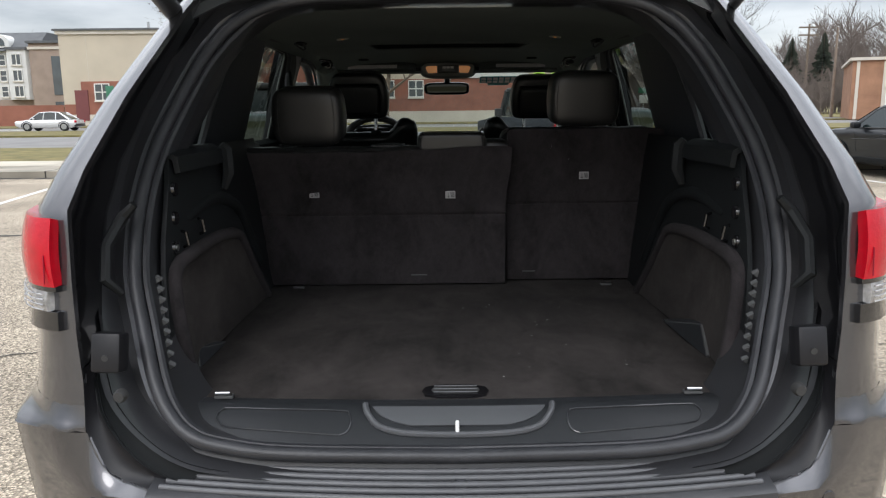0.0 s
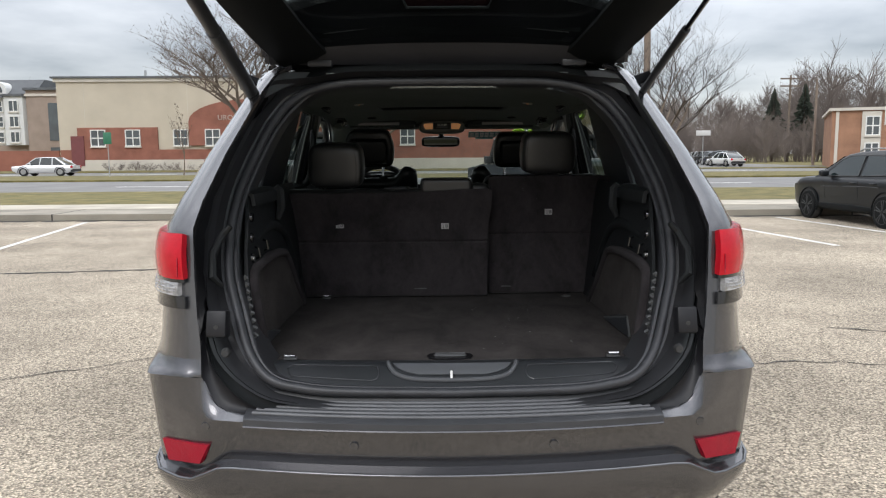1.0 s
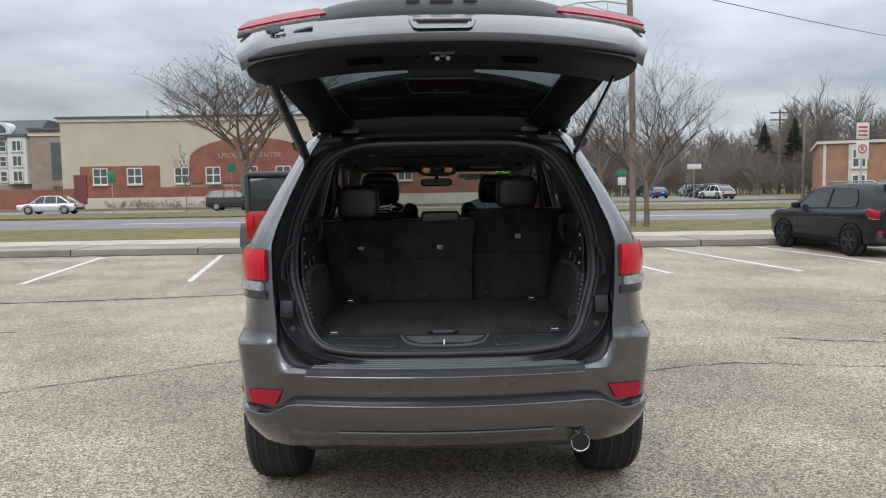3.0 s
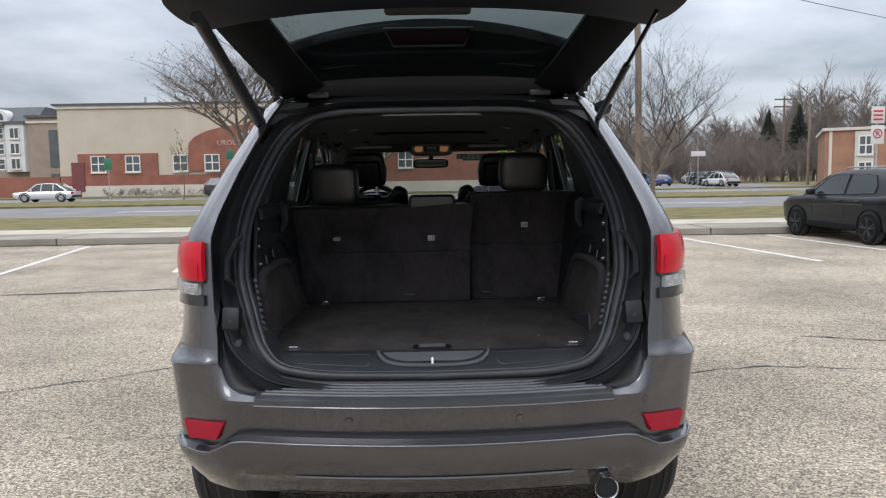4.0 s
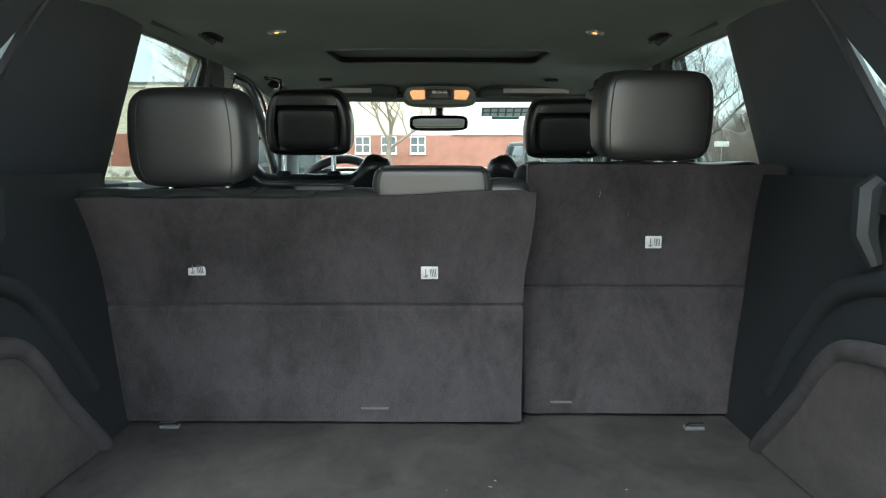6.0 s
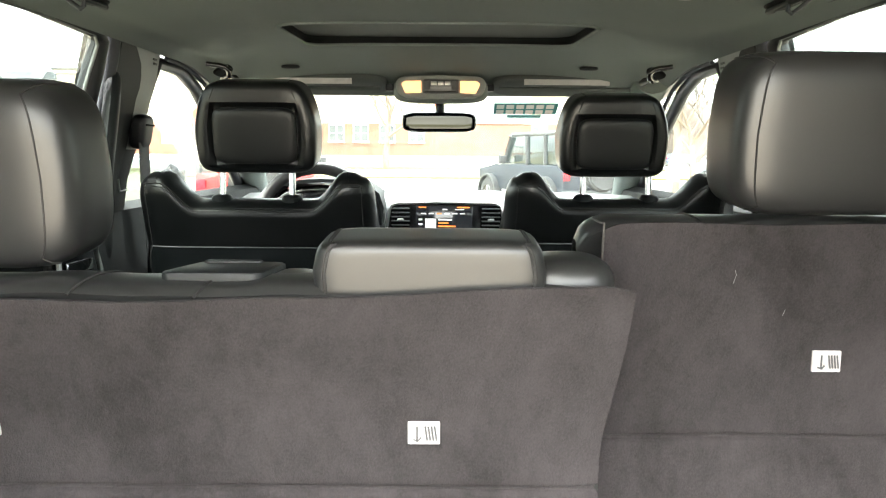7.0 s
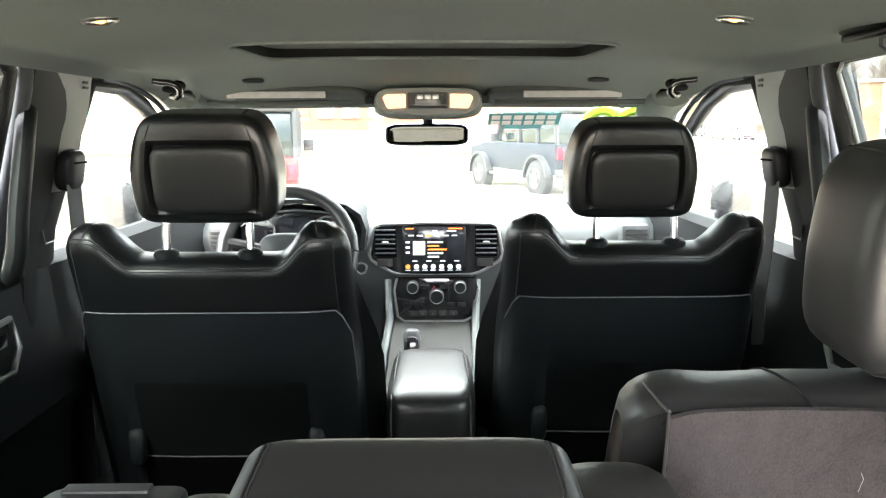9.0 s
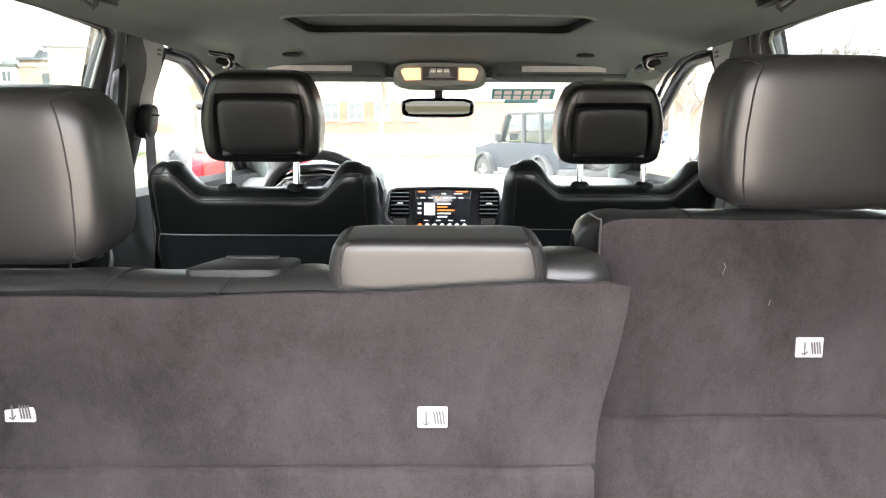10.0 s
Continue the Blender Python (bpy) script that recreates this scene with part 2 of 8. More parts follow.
def thick(bm, depth):
    """Gives an open skin a thickness."""
    bmesh.ops.recalc_face_normals(bm, faces=bm.faces)
    bmesh.ops.solidify(bm, geom=list(bm.faces), thickness=depth)
    return bm


def tube(bm, pts, radius, sides=10, cap=True, flat=1.0):
    """A round bar along a line of points; radius may be a number or a list."""
    pts = [Vector(p) for p in pts]
    rr = radius if isinstance(radius, (list, tuple)) else [radius] * len(pts)
    up, rows = None, []
    for i, p in enumerate(pts):
        d = (pts[min(i + 1, len(pts) - 1)] - pts[max(i - 1, 0)]).normalized()
        ref = Vector((0, 0, 1)) if abs(d.z) < 0.9 else Vector((0, 1, 0))
        if up is None:
            up = (ref - d * ref.dot(d)).normalized()
        else:
            up = (up - d * up.dot(d)).normalized()
        side = d.cross(up)
        rows.append([p + rr[i] * (math.cos(a) * side + flat * math.sin(a) * up) for a in [2 * math.pi * k / sides for k in range(sides)]])
    return grid(bm, rows, True, cap)


def arc(c, r, a0, a1, n, plane="yz", off=0.0):
    out = []
    for k in range(n + 1):
        a = radians(a0 + (a1 - a0) * k / n)
        u, v = c[0] + r * math.cos(a), c[1] + r * math.sin(a)
        out.append({"yz": (off, u, v), "xz": (u, off, v), "xy": (u, v, off)}[plane])
    return out


def spin(bm, prof, c, axis="x", n=28):
    """Turns a profile of (along, radius) pairs about an axis through c."""
    rows = []
    for w, r in prof:
        ring = []
        for k in range(n):
            a = 2 * math.pi * k / n
            u, v = r * math.cos(a), r * math.sin(a)
            ring.append({"x": (c[0] + w, c[1] + u, c[2] + v), "y": (c[0] + u, c[1] + w, c[2] + v), "z": (c[0] + u, c[1] + v, c[2] + w)}[axis])
        rows.append(ring)
    return grid(bm, rows, True, True)


def cushion(bm, size, power=4.0, m=None, cuts=10, bulge=None):
    """A padded block: a cube rounded as a superellipsoid. size: full width, depth, height."""
    r = bmesh.ops.create_cube(bm, size=2.0)
    bmesh.ops.subdivide_edges(bm, edges=list({e for v in r["verts"] for e in v.link_edges}), cuts=cuts, use_grid_fill=True)
    vs = [v for v in bm.verts if v.tag is False]
    for v in vs:
        c = v.co
        k = (abs(c.x) ** power + abs(c.y) ** power + abs(c.z) ** power) ** (1 / power)
        c /= k
        if bulge:
            bulge(c)
        v.co = Vector((c.x * size[0] / 2, c.y * size[1] / 2, c.z * size[2] / 2))
        if m is not None:
            v.co = m @ v.co
        v.tag = True
    return bm


def smoothstep(a, b, t):
    t = min(1, max(0, (t - a) / (b - a)))
    return t * t * (3 - 2 * t)


def lerp_table(table, z):
    for (z0, v0), (z1, v1) in zip(table, table[1:]):
        if z <= z1:
            return v0 + (v1 - v0) * max(0, (z - z0)) / (z1 - z0)
    return table[-1][1]


def words(name, text, size, at, mat, parent, depth=0.002, align="CENTER"):
    """Raised lettering as a mesh, in the built-in font."""
    cu = bpy.data.curves.new(name, "FONT")
    cu.body, cu.size, cu.extrude, cu.align_x, cu.align_y = text, size, depth, align, "CENTER"
    cu.resolution_u = 3
    tmp = bpy.data.objects.new(name + "_tmp", cu)
    scene.collection.objects.link(tmp)
    dg = bpy.context.evaluated_depsgraph_get()
    me = bpy.data.meshes.new_from_object(tmp.evaluated_get(dg))
    bpy.data.objects.remove(tmp)
    me.materials.clear()
    me.materials.append(mat)
    ob = new(name, me)
    ob.parent = parent
    ob.matrix_basis = at
    return ob


# ---- the grey SUV: shell ----
suv = thing("suv", pose(0, 0, 0), "dark grey metallic SUV parked on asphalt with its tailgate raised", "car")

# gate opening in the body: z, half width
OPEN_Z = [(0.86, 0.668), (0.95, 0.672), (1.03, 0.685), (1.23, 0.690), (1.30, 0.677), (1.434, 0.640), (1.55, 0.602), (1.64, 0.572), (1.69, 0.542), (1.71, 0.50)]
# body side at the rear corner, and further ahead: z, half width
SIDE_Z = [(0.45, 0.845), (0.86, 0.868), (0.90, 0.858), (1.02, 0.850), (1.036, 0.845), (1.21, 0.836), (1.24, 0.830), (1.434, 0.748), (1.67, 0.652), (1.72, 0.60)]
FAR_Z = [(0.45, 0.915), (0.70, 0.925), (0.90, 0.918), (1.05, 0.910), (1.21, 0.892), (1.43, 0.795), (1.667, 0.685), (1.72, 0.64)]


def open_y(z):
    return lerp_table([(0.86, 0.13), (1.04, 0.160), (1.23, 0.183), (1.30, 0.235), (1.434, 0.36), (1.67, 0.62), (1.72, 0.66)], z)


def skin(z, s, off=0.0):
    """A point of the rear quarter: s 0 at the gate opening, 1 at the corner, 2 at the rear door."""
    xo, yo, w, wf = lerp_table(OPEN_Z, z), open_y(z), lerp_table(SIDE_Z, z), lerp_table(FAR_Z, z)
    length = 0.33
    if s <= 1:
        a = radians(90 * s)
        return (xo + off * 0.2 + (w + off - xo) * math.sin(a), yo - off + length * (1 - math.cos(a)))
    t = s - 1
    return (w + off + (wf - w) * smoothstep(0, 0.9, t), yo + length + t * (1.75 - yo - length))


def skin_rows(zs, ss, side, off=0.0):
    return [[(side * skin(z, s, off)[0], skin(z, s, off)[1], z) for s in ss] for z in zs]


SS = [0, 0.08, 0.16, 0.26, 0.36, 0.48, 0.6, 0.72, 0.84, 0.94, 1.0]
for side in (-1, 1):
    zs = [0.885, 0.93, 1.0, 1.1, 1.2, 1.23, 1.3, 1.36, 1.43, 1.5, 1.56, 1.62, 1.667, 1.69, 1.71]
    bm = B()
    grid(bm, skin_rows(zs, SS, side))
    thick(bm, 0.012)
    part("quarter_panel", bm, PAINT, suv, "dark grey metallic rear quarter panel")
    # side below the quarter window and behind the rear door, with the wheel arch left open below
    bm = B()
    zs2 = [0.80, 0.86, 0.93, 1.0, 1.06, 1.12, 1.18]
    grid(bm, [[(side * skin(z, s)[0], skin(z, s)[1], z) for s in (1.0, 1.1, 1.25, 1.45, 1.7, 2.0)] for z in zs2])
    # front: the doors' outer skin
    grid(bm, [[(side * (lerp_table(FAR_Z, z) - 0.03 * smoothstep(3.2, 4.7, y)), y, z) for y in (1.75, 2.3, 2.9, 3.4)] for z in zs2])
    thick(bm, 0.012)
    part("body_side", bm, PAINT, suv)
    bm = B()
    grid(bm, [[(side * (lerp_table(FAR_Z, z) - 0.02), y, z) for y in (1.42, 2.3, 2.9, 3.5)] for z in (0.32, 0.5, 0.65, 0.81)])
    thick(bm, 0.012)
    part("door_sill", bm, PAINT, suv)
    # front wing
    bm = B()
    grid(bm, [[(side * (lerp_table(FAR_Z, z) - 0.03 - 0.16 * smoothstep(3.9, 4.75, y)), y, z) for y in (3.4, 3.7, 4.1, 4.4, 4.7)] for z in (0.45, 0.7, 0.9, 1.08)])
    thick(bm, 0.012)
    part("front_wing", bm, PAINT, suv)
    # wheel arch lip and dark liner
    bm = B()
    rows = []
    for k in range(15):
        a = radians(-8 + 168 * k / 14)
        cy, cz = 1.0, 0.40
        rows.append([(side * (w0 + 0.0), cy + r * math.cos(a), cz + r * math.sin(a)) for w0, r in ((0.915, 0.49), (0.928, 0.465), (0.928, 0.44), (0.88, 0.43))])
    grid(bm, rows)
    part("wheel_arch", bm, PAINT, suv)
    bm = B()
    grid(bm, [[(side * w0, 1.0 + 0.43 * math.cos(radians(144 * k / 14 + 18)), 0.40 + 0.43 * math.sin(radians(144 * k / 14 + 18))) for w0 in (0.93, 0.55)] for k in range(15)])
    part("wheel_liner", bm, PLASTIC, suv)
    # tail lamp on the body corner: one bulging lens over a clear strip and a black foot
    def lens_rows(zs, ss, off, bulge):
        z0, z1 = zs[0], zs[-1]
        return [skin_rows([z], ss, side, off + bulge * math.sin(math.pi * (0.12 + 0.76 * (z - z0) / (z1 - z0))))[0] for z in zs]
    lamp_s = SS[1:] + [1.06, 1.14]
    lamp = part("tail_lamp", thick(grid(B(), lens_rows([1.052, 1.06, 1.07, 1.08, 1.090], SS[2:] + [1.06, 1.12], 0.010, 0.004)), 0.02), CLEARLENS, suv, "red and clear tail lamp lens")
    part("red_lens", thick(grid(B(), lens_rows([1.098, 1.104, 1.112, 1.122, 1.135, 1.15, 1.165, 1.18, 1.195, 1.206, 1.214, 1.219], lamp_s, 0.012, 0.010)), 0.02), RED, lamp)
    part("lens_rib", tube(B(), [(side * skin(z, 0.13, 0.022)[0], skin(z, 0.13, 0.022)[1], z) for z in (1.105, 1.13, 1.155)], 0.0014, 6), REDTOP, lamp)
    for k in range(4):
        z = 1.058 + 0.009 * k
        part("lens_flute", tube(B(), [(side * skin(z, s_, 0.019)[0], skin(z, s_, 0.019)[1], z) for s_ in SS[2:]], 0.0016, 6), CLEARLENS, lamp)
    part("lamp_seam", thick(grid(B(), skin_rows([1.089, 1.099], SS[1:] + [1.06, 1.12], side, 0.013)), 0.02), GLOSS, lamp)
    part("lamp_base", thick(grid(B(), skin_rows([1.020, 1.053], SS[1:] + [1.06, 1.1], side, 0.012)), 0.02), GLOSS, lamp)

# roof and bonnet
bm = B()
rows = []
for y in (0.80, 0.82, 0.9, 1.3, 1.8, 2.3, 2.62, 2.80):
    top = 1.735 + 0.012 * math.sin(math.pi * (y - 0.6) / 2.3) - 0.10 * smoothstep(2.4, 3.0, y)
    rows.append([(w * (0.67 - 0.06 * smoothstep(2.0, 2.9, y)), y + 0.06 * (abs(w) > 0.9), top - 0.075 * abs(w) ** 3) for w in (-1, -0.9, -0.7, -0.4, 0, 0.4, 0.7, 0.9, 1)])
grid(bm, rows)
thick(bm, 0.015)
part("roof", bm, PAINT, suv)
bm = B()
grid(bm, [[(w, y, z - 0.06 * (abs(w) / 0.8) ** 2) for w in (-0.8, -0.4, 0, 0.4, 0.8)] for y, z in ((3.45, 1.17), (3.7, 1.16), (4.2, 1.10), (4.6, 1.0), (4.72, 0.85), (4.76, 0.5))])
thick(bm, 0.012)
part("bonnet", bm, PAINT, suv)
for side in (-1, 1):
    part("roof_rail", tube(B(), [(side * 0.60, 0.85, 1.72), (side * 0.60, 0.95, 1.765), (side * 0.585, 1.8, 1.785), (side * 0.575, 2.5, 1.74), (side * 0.57, 2.6, 1.69)], 0.018, 8), GLOSS, suv)


# rear bumper
def bumper_y(x):
    a = abs(x)
    return 0.008 + 0.055 * (a / 0.55) ** 2 + 0.06 * smoothstep(0.62, 0.85, a) + 0.28 * smoothstep(0.79, 0.885, a) ** 2.5


CREASE = [(0, 0.609), (0.585, 0.611), (0.62, 0.606), (0.66, 0.585), (0.70, 0.563), (0.74, 0.557), (0.80, 0.562), (0.86, 0.582), (0.89, 0.592)]
TOPLINE = [(0, 0.748), (0.545, 0.748), (0.575, 0.7485), (0.60, 0.752), (0.625, 0.764), (0.64, 0.780), (0.656, 0.812), (0.668, 0.838), (0.676, 0.842), (0.74, 0.840), (0.827, 0.834), (0.885, 0.838)]
BOTTOM = [(0, 0.418), (0.45, 0.418), (0.60, 0.414), (0.74, 0.424), (0.80, 0.455), (0.85, 0.50), (0.885, 0.545)]


def bumper_point(x, t):
    """t 0 at the lower edge, 1 at the crease, 2 below the reflectors' top, 3 at the upper edge."""
    a = abs(x)
    cr, top, low = lerp_table(CREASE, a), lerp_table(TOPLINE, a), lerp_table(BOTTOM, a)
    y = bumper_y(x)
    if t <= 1:
        z = low + (cr - low) * t
        y += 0.10 * (1 - t) ** 1.8 - 0.006 + (0.012 if t < 0.42 and a < 0.62 else 0)
    elif t <= 2:
        f = t - 1
        g = min(1.0, f / 0.08)
        z = cr + 0.012 * g + (0.735 - cr - 0.012) * max(0.0, (f - 0.08) / 0.92)
        y += 0.034 * g * (1 - 0.75 * max(0.0, (f - 0.08) / 0.92)) + 0.002 * f
    else:
        f = t - 2
        z = 0.735 + (top - 0.735) * f
        y += 0.010 + 0.022 * f * smoothstep(0.5, 0.60, a) * smoothstep(0.72, 0.66, a) - 0.010 * f * smoothstep(0.66, 0.72, a)
    x *= 1 + (0.002 + 0.0085 * max(0.0, t - 1)) * smoothstep(0.70, 0.84, a)
    return (x, y, z)


XS = [0, 0.1, 0.2, 0.3, 0.4, 0.5, 0.545, 0.575, 0.60, 0.62, 0.64, 0.658, 0.668, 0.70, 0.74, 0.78, 0.81, 0.835, 0.855, 0.868, 0.876, 0.880]
XS = [-x for x in XS[:0:-1]] + XS
bm = B()
grid(bm, [[bumper_point(x, t) for x in XS] for t in (0, 0.12, 0.25, 0.40, 0.43, 0.6, 0.8, 0.94, 0.99, 1.0, 1.04, 1.08, 1.085, 1.2, 1.4, 1.6, 1.8, 2.0, 2.25, 2.5, 2.75, 2.92, 3.0)])
thick(bm, 0.012)
bumper = part("rear_bumper", bm, PAINT, suv, "dark grey painted rear bumper")
for side in (-1, 1):
    # ledge on top of the bumper corner and the flange into the gate frame
    bm = B()
    rows = []
    for k in range(15):
        s = k / 14
        q = bumper_point(0.668 + 0.212 * s, 3.0)
        e = skin(0.887, s)
        rows.append([(side * (q[0] + (e[0] - q[0]) * f), q[1] + (e[1] - q[1]) * f, q[2] + 0.006 * smoothstep(0, 0.08, f) + (0.881 - q[2]) * f ** 1.15) for f in (0, 0.04, 0.1, 0.25, 0.5, 0.75, 0.92, 1.0)])
    grid(bm, rows)
    part("bumper_ledge", bm, PAINT, bumper)
    bm = B()
    rows = []
    EDGE = [(0.535, 0.748), (0.56, 0.748), (0.585, 0.750), (0.608, 0.755), (0.626, 0.765), (0.64, 0.780), (0.650, 0.800), (0.660, 0.822), (0.668, 0.848), (0.669, 0.88), (0.670, 0.91), (0.672, 0.95)]
    BACK = [(0.48, 0.085, 0.762), (0.505, 0.088, 0.768), (0.53, 0.092, 0.777), (0.555, 0.098, 0.790), (0.578, 0.106, 0.806), (0.598, 0.114, 0.823), (0.616, 0.124, 0.842), (0.630, 0.133, 0.858), (0.641, 0.142, 0.874), (0.650, 0.155, 0.893), (0.660, 0.170, 0.920), (0.672, 0.190, 0.955)]
    for (x, z), (tx, ty, tz) in zip(EDGE, BACK):
        y = bumper_point(x, 3.0)[1] if z < 0.85 else max(open_y(z), bumper_point(0.668, 3.0)[1] * (0.88 - z) / 0.03 if z < 0.88 else 0.0)
        rows.append([(side * (x + (tx - x) * f), y + (ty - y) * f + 0.016 * math.sin(math.pi * f), z + (tz - z) * f) for f in (0, 0.05, 0.15, 0.3, 0.5, 0.7, 0.85, 1.0)])
    grid(bm, rows)
    # body-colour flange drawn black: its shade is put into the colour
    part("corner_flange", bm, BLACKPL, bumper)
    # side return of the bumper to the wheel arch
    bm = B()
    grid(bm, [[(side * (0.880 + d), bumper_y(0.88) + 0.03 + e, z) for e, d in ((-0.01, 0), (0.08, 0.012), (0.16, 0.03))] for z in (0.545, 0.6, 0.68, 0.75, 0.80, 0.862, 0.90)])
    thick(bm, 0.01)
    part("bumper_side", bm, PAINT, bumper)
    # reflector
    bm = B()
    rows = []
    for t in range(5):
        f = t / 4
        xi, xo_ = 0.680 - 0.030 * f, 0.785 + 0.018 * f
        rows.append([(side * (xi + (xo_ - xi) * k / 6), bumper_y(xi + (xo_ - xi) * k / 6) + 0.012, 0.606 - 0.014 * k / 6 + (0.057 - 0.0 * k / 6) * f) for k in range(7)])
    grid(bm, rows)
    thick(bm, 0.014)
    part("reflector", bm, REDD, bumper, "red bumper reflector")
    for sx, sz in ((0.257, 0.680), (0.655, 0.715)):
        y = bumper_y(sx) + (0.019 if sx < 0.4 else 0.012)
        ob = part("parking_sensor", spin(B(), [(-0.003, 0.0100), (0.001, 0.0110), (0.02, 0.0110)], (side * sx, y, sz), "y", 18), PAINT, bumper)
        part("sensor_ring", spin(B(), [(0.0, 0.0122), (0.018, 0.0122)], (side * sx, y + 0.002, sz), "y", 18), SHEET, bumper)
# bright line above the lower lip
part("valance_lip", tube(B(), [(x, bumper_point(x, 0.43)[1] - 0.005, bumper_point(x, 0.43)[2]) for x in [k * 0.0425 for k in range(-10, 11)]], 0.0035, 8), CUP, bumper)
# rolled edge along the crease, which catches the sky
part("crease_edge", tube(B(), [(x, bumper_point(x, 1.0)[1] + 0.002, bumper_point(x, 1.0)[2] + 0.002) for x in XS[3:-3]], 0.0055, 10), PAINT, bumper)
for side in (-1, 1):
    part("corner_edge", tube(B(), [(side * x, bumper_point(x, 3.0)[1] + 0.004, bumper_point(x, 3.0)[2] - 0.001) for x in (0.545, 0.56, 0.575, 0.59, 0.60, 0.61, 0.625, 0.632, 0.64, 0.648, 0.656, 0.662, 0.668)], 0.0045, 8), PAINT, bumper)
part("pad_edge", tube(B(), [(x, bumper_y(x) - 0.002, 0.727) for x in [k * 0.0545 for k in range(-10, 11)]], 0.0045, 8), PAINT, bumper)
bm = B()
grid(bm, [[(x, bumper_y(x) + d, z) for x in [k * 0.075 for k in range(-10, 11)]] for z, d in ((0.422, 0.10), (0.40, 0.16), (0.40, 0.40))])
part("valance", bm, PLASTIC, bumper, "black plastic lower valance")
# step pad with ribs
bm = B()
grid(bm, [[(x, bumper_y(x) + d, z) for x in [k * 0.0545 for k in range(-10, 11)]] for z, d in ((0.722, 0.004), (0.728, -0.004), (0.746, -0.002), (0.752, 0.008), (0.756, 0.03), (0.768, 0.07), (0.779, 0.105), (0.780, 0.125))])
step = part("step_pad", bm, STEPPAD, bumper, "black ribbed bumper step pad")
for k in range(6):
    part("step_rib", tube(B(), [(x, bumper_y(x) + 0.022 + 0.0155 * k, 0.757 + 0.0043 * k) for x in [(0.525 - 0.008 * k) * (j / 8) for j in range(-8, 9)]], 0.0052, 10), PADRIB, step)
# tail pipe
pipe = part("tail_pipe", spin(B(), [(0.07, 0.030), (0.0, 0.032), (-0.006, 0.0345), (-0.008, 0.037), (0.0, 0.039), (0.15, 0.039)], (0.530, 0.085, 0.438), "y", 32), POSTSTEEL, suv, "chrome tail pipe tip")
part("pipe_bore", spin(B(), [(0.060, 0.001), (0.060, 0.0295), (0.002, 0.0312)], (0.530, 0.085, 0.438), "y", 28), VINYL, pipe)


# wheels
def wheel(x, y):
    side = 1 if x > 0 else -1
    w = new("wheel")
    w.parent = suv
    w.matrix_basis = pose(x, y, 0.385)
    prof = [(-0.132, 0.25), (-0.135, 0.30), (-0.125, 0.355), (-0.10, 0.378), (0.0, 0.385), (0.10, 0.378), (0.125, 0.355), (0.135, 0.30), (0.132, 0.25)]
    part("tyre", spin(B(), prof, (0, 0, 0), "x", 40), TYRE, w)
    for k, u in enumerate((-0.075, -0.026, 0.026, 0.075)):
        part("tread_groove", spin(B(), [(u - 0.005, 0.376), (u - 0.005, 0.3865 - 0.002 * (abs(u) > 0.05)), (u + 0.005, 0.3865 - 0.002 * (abs(u) > 0.05)), (u + 0.005, 0.376)], (0, 0, 0), "x", 40), INK, w)
    part("rim", spin(B(), [(side * 0.10, 0.03), (side * 0.105, 0.10), (side * 0.09, 0.22), (side * 0.12, 0.255), (side * -0.12, 0.255)], (0, 0, 0), "x", 32), GLOSS, w)


for wx in (-0.815, 0.815):
    wheel(wx, 1.0)
    wheel(wx, 3.915)
# underbody
bm = B()
box(bm, -0.62, 0.62, 0.42, 4.5, 0.30, 0.42, 0.03)
box(bm, -0.45, 0.45, 0.28, 0.9, 0.34, 0.50, 0.03)
part("underbody", bm, INK, suv)
part("axle", tube(B(), [(-0.7, 1.0, 0.36), (0.7, 1.0, 0.36)], 0.045, 10), INK, suv)

# ---- gate frame: painted channel, seal, hinges ----
# seal line: half width, z
SEAL = [(0.0, 0.802), (0.30, 0.807), (0.42, 0.819), (0.475, 0.833), (0.515, 0.862), (0.550, 0.912), (0.588, 1.00), (0.622, 1.09), (0.635, 1.20), (0.628, 1.30), (0.603, 1.39), (0.560, 1.50), (0.530, 1.55), (0.500, 1.587), (0.440, 1.630), (0.340, 1.652), (0.20, 1.657), (0.0, 1.658)]


def seal_y(z):
    return 0.100 + max(0, z - 0.80) * 0.70


def rounded(pts, steps=4):
    """A smooth curve through a line of (half width, z)."""
    out = []
    for i in range(len(pts) - 1):
        p0, p1, p2, p3 = pts[max(i - 1, 0)], pts[i], pts[i + 1], pts[min(i + 2, len(pts) - 1)]
        for k in range(steps):
            t = k / steps
            out.append(tuple(0.5 * (2 * b + (c - a) * t + (2 * a - 5 * b + 4 * c - d) * t * t + (3 * b - a - 3 * c + d) * t ** 3) for a, b, c, d in zip(p0, p1, p2, p3)))
    return out + [pts[-1]]


def ring(pts, dx=0.0, dy=0.0):
    """Both halves of a line of (half width, z), as points on the gate frame, offset outwards by dx."""
    out = []
    pts = rounded(pts)
    n = len(pts)
    for i, (x, z) in enumerate(pts):
        x0, z0 = pts[max(i - 1, 0)]
        x1, z1 = pts[min(i + 1, n - 1)]
        tx, tz = x1 - x0, z1 - z0
        d = math.hypot(tx, tz) or 1
        nx, nz = tz / d, -tx / d
        if i in (0, n - 1):
            nx = 0.0
        k = (0.42 + 0.58 * smoothstep(0.80, 0.95, z)) * (1 - 0.62 * smoothstep(1.58, 1.645, z))
        nx, nz = nx * k, nz * k
        out.append((x + nx * dx, seal_y(z) + dy, z + nz * dx))
    return out + [(-p[0], p[1], p[2]) for p in out[::-1][1:-1]]


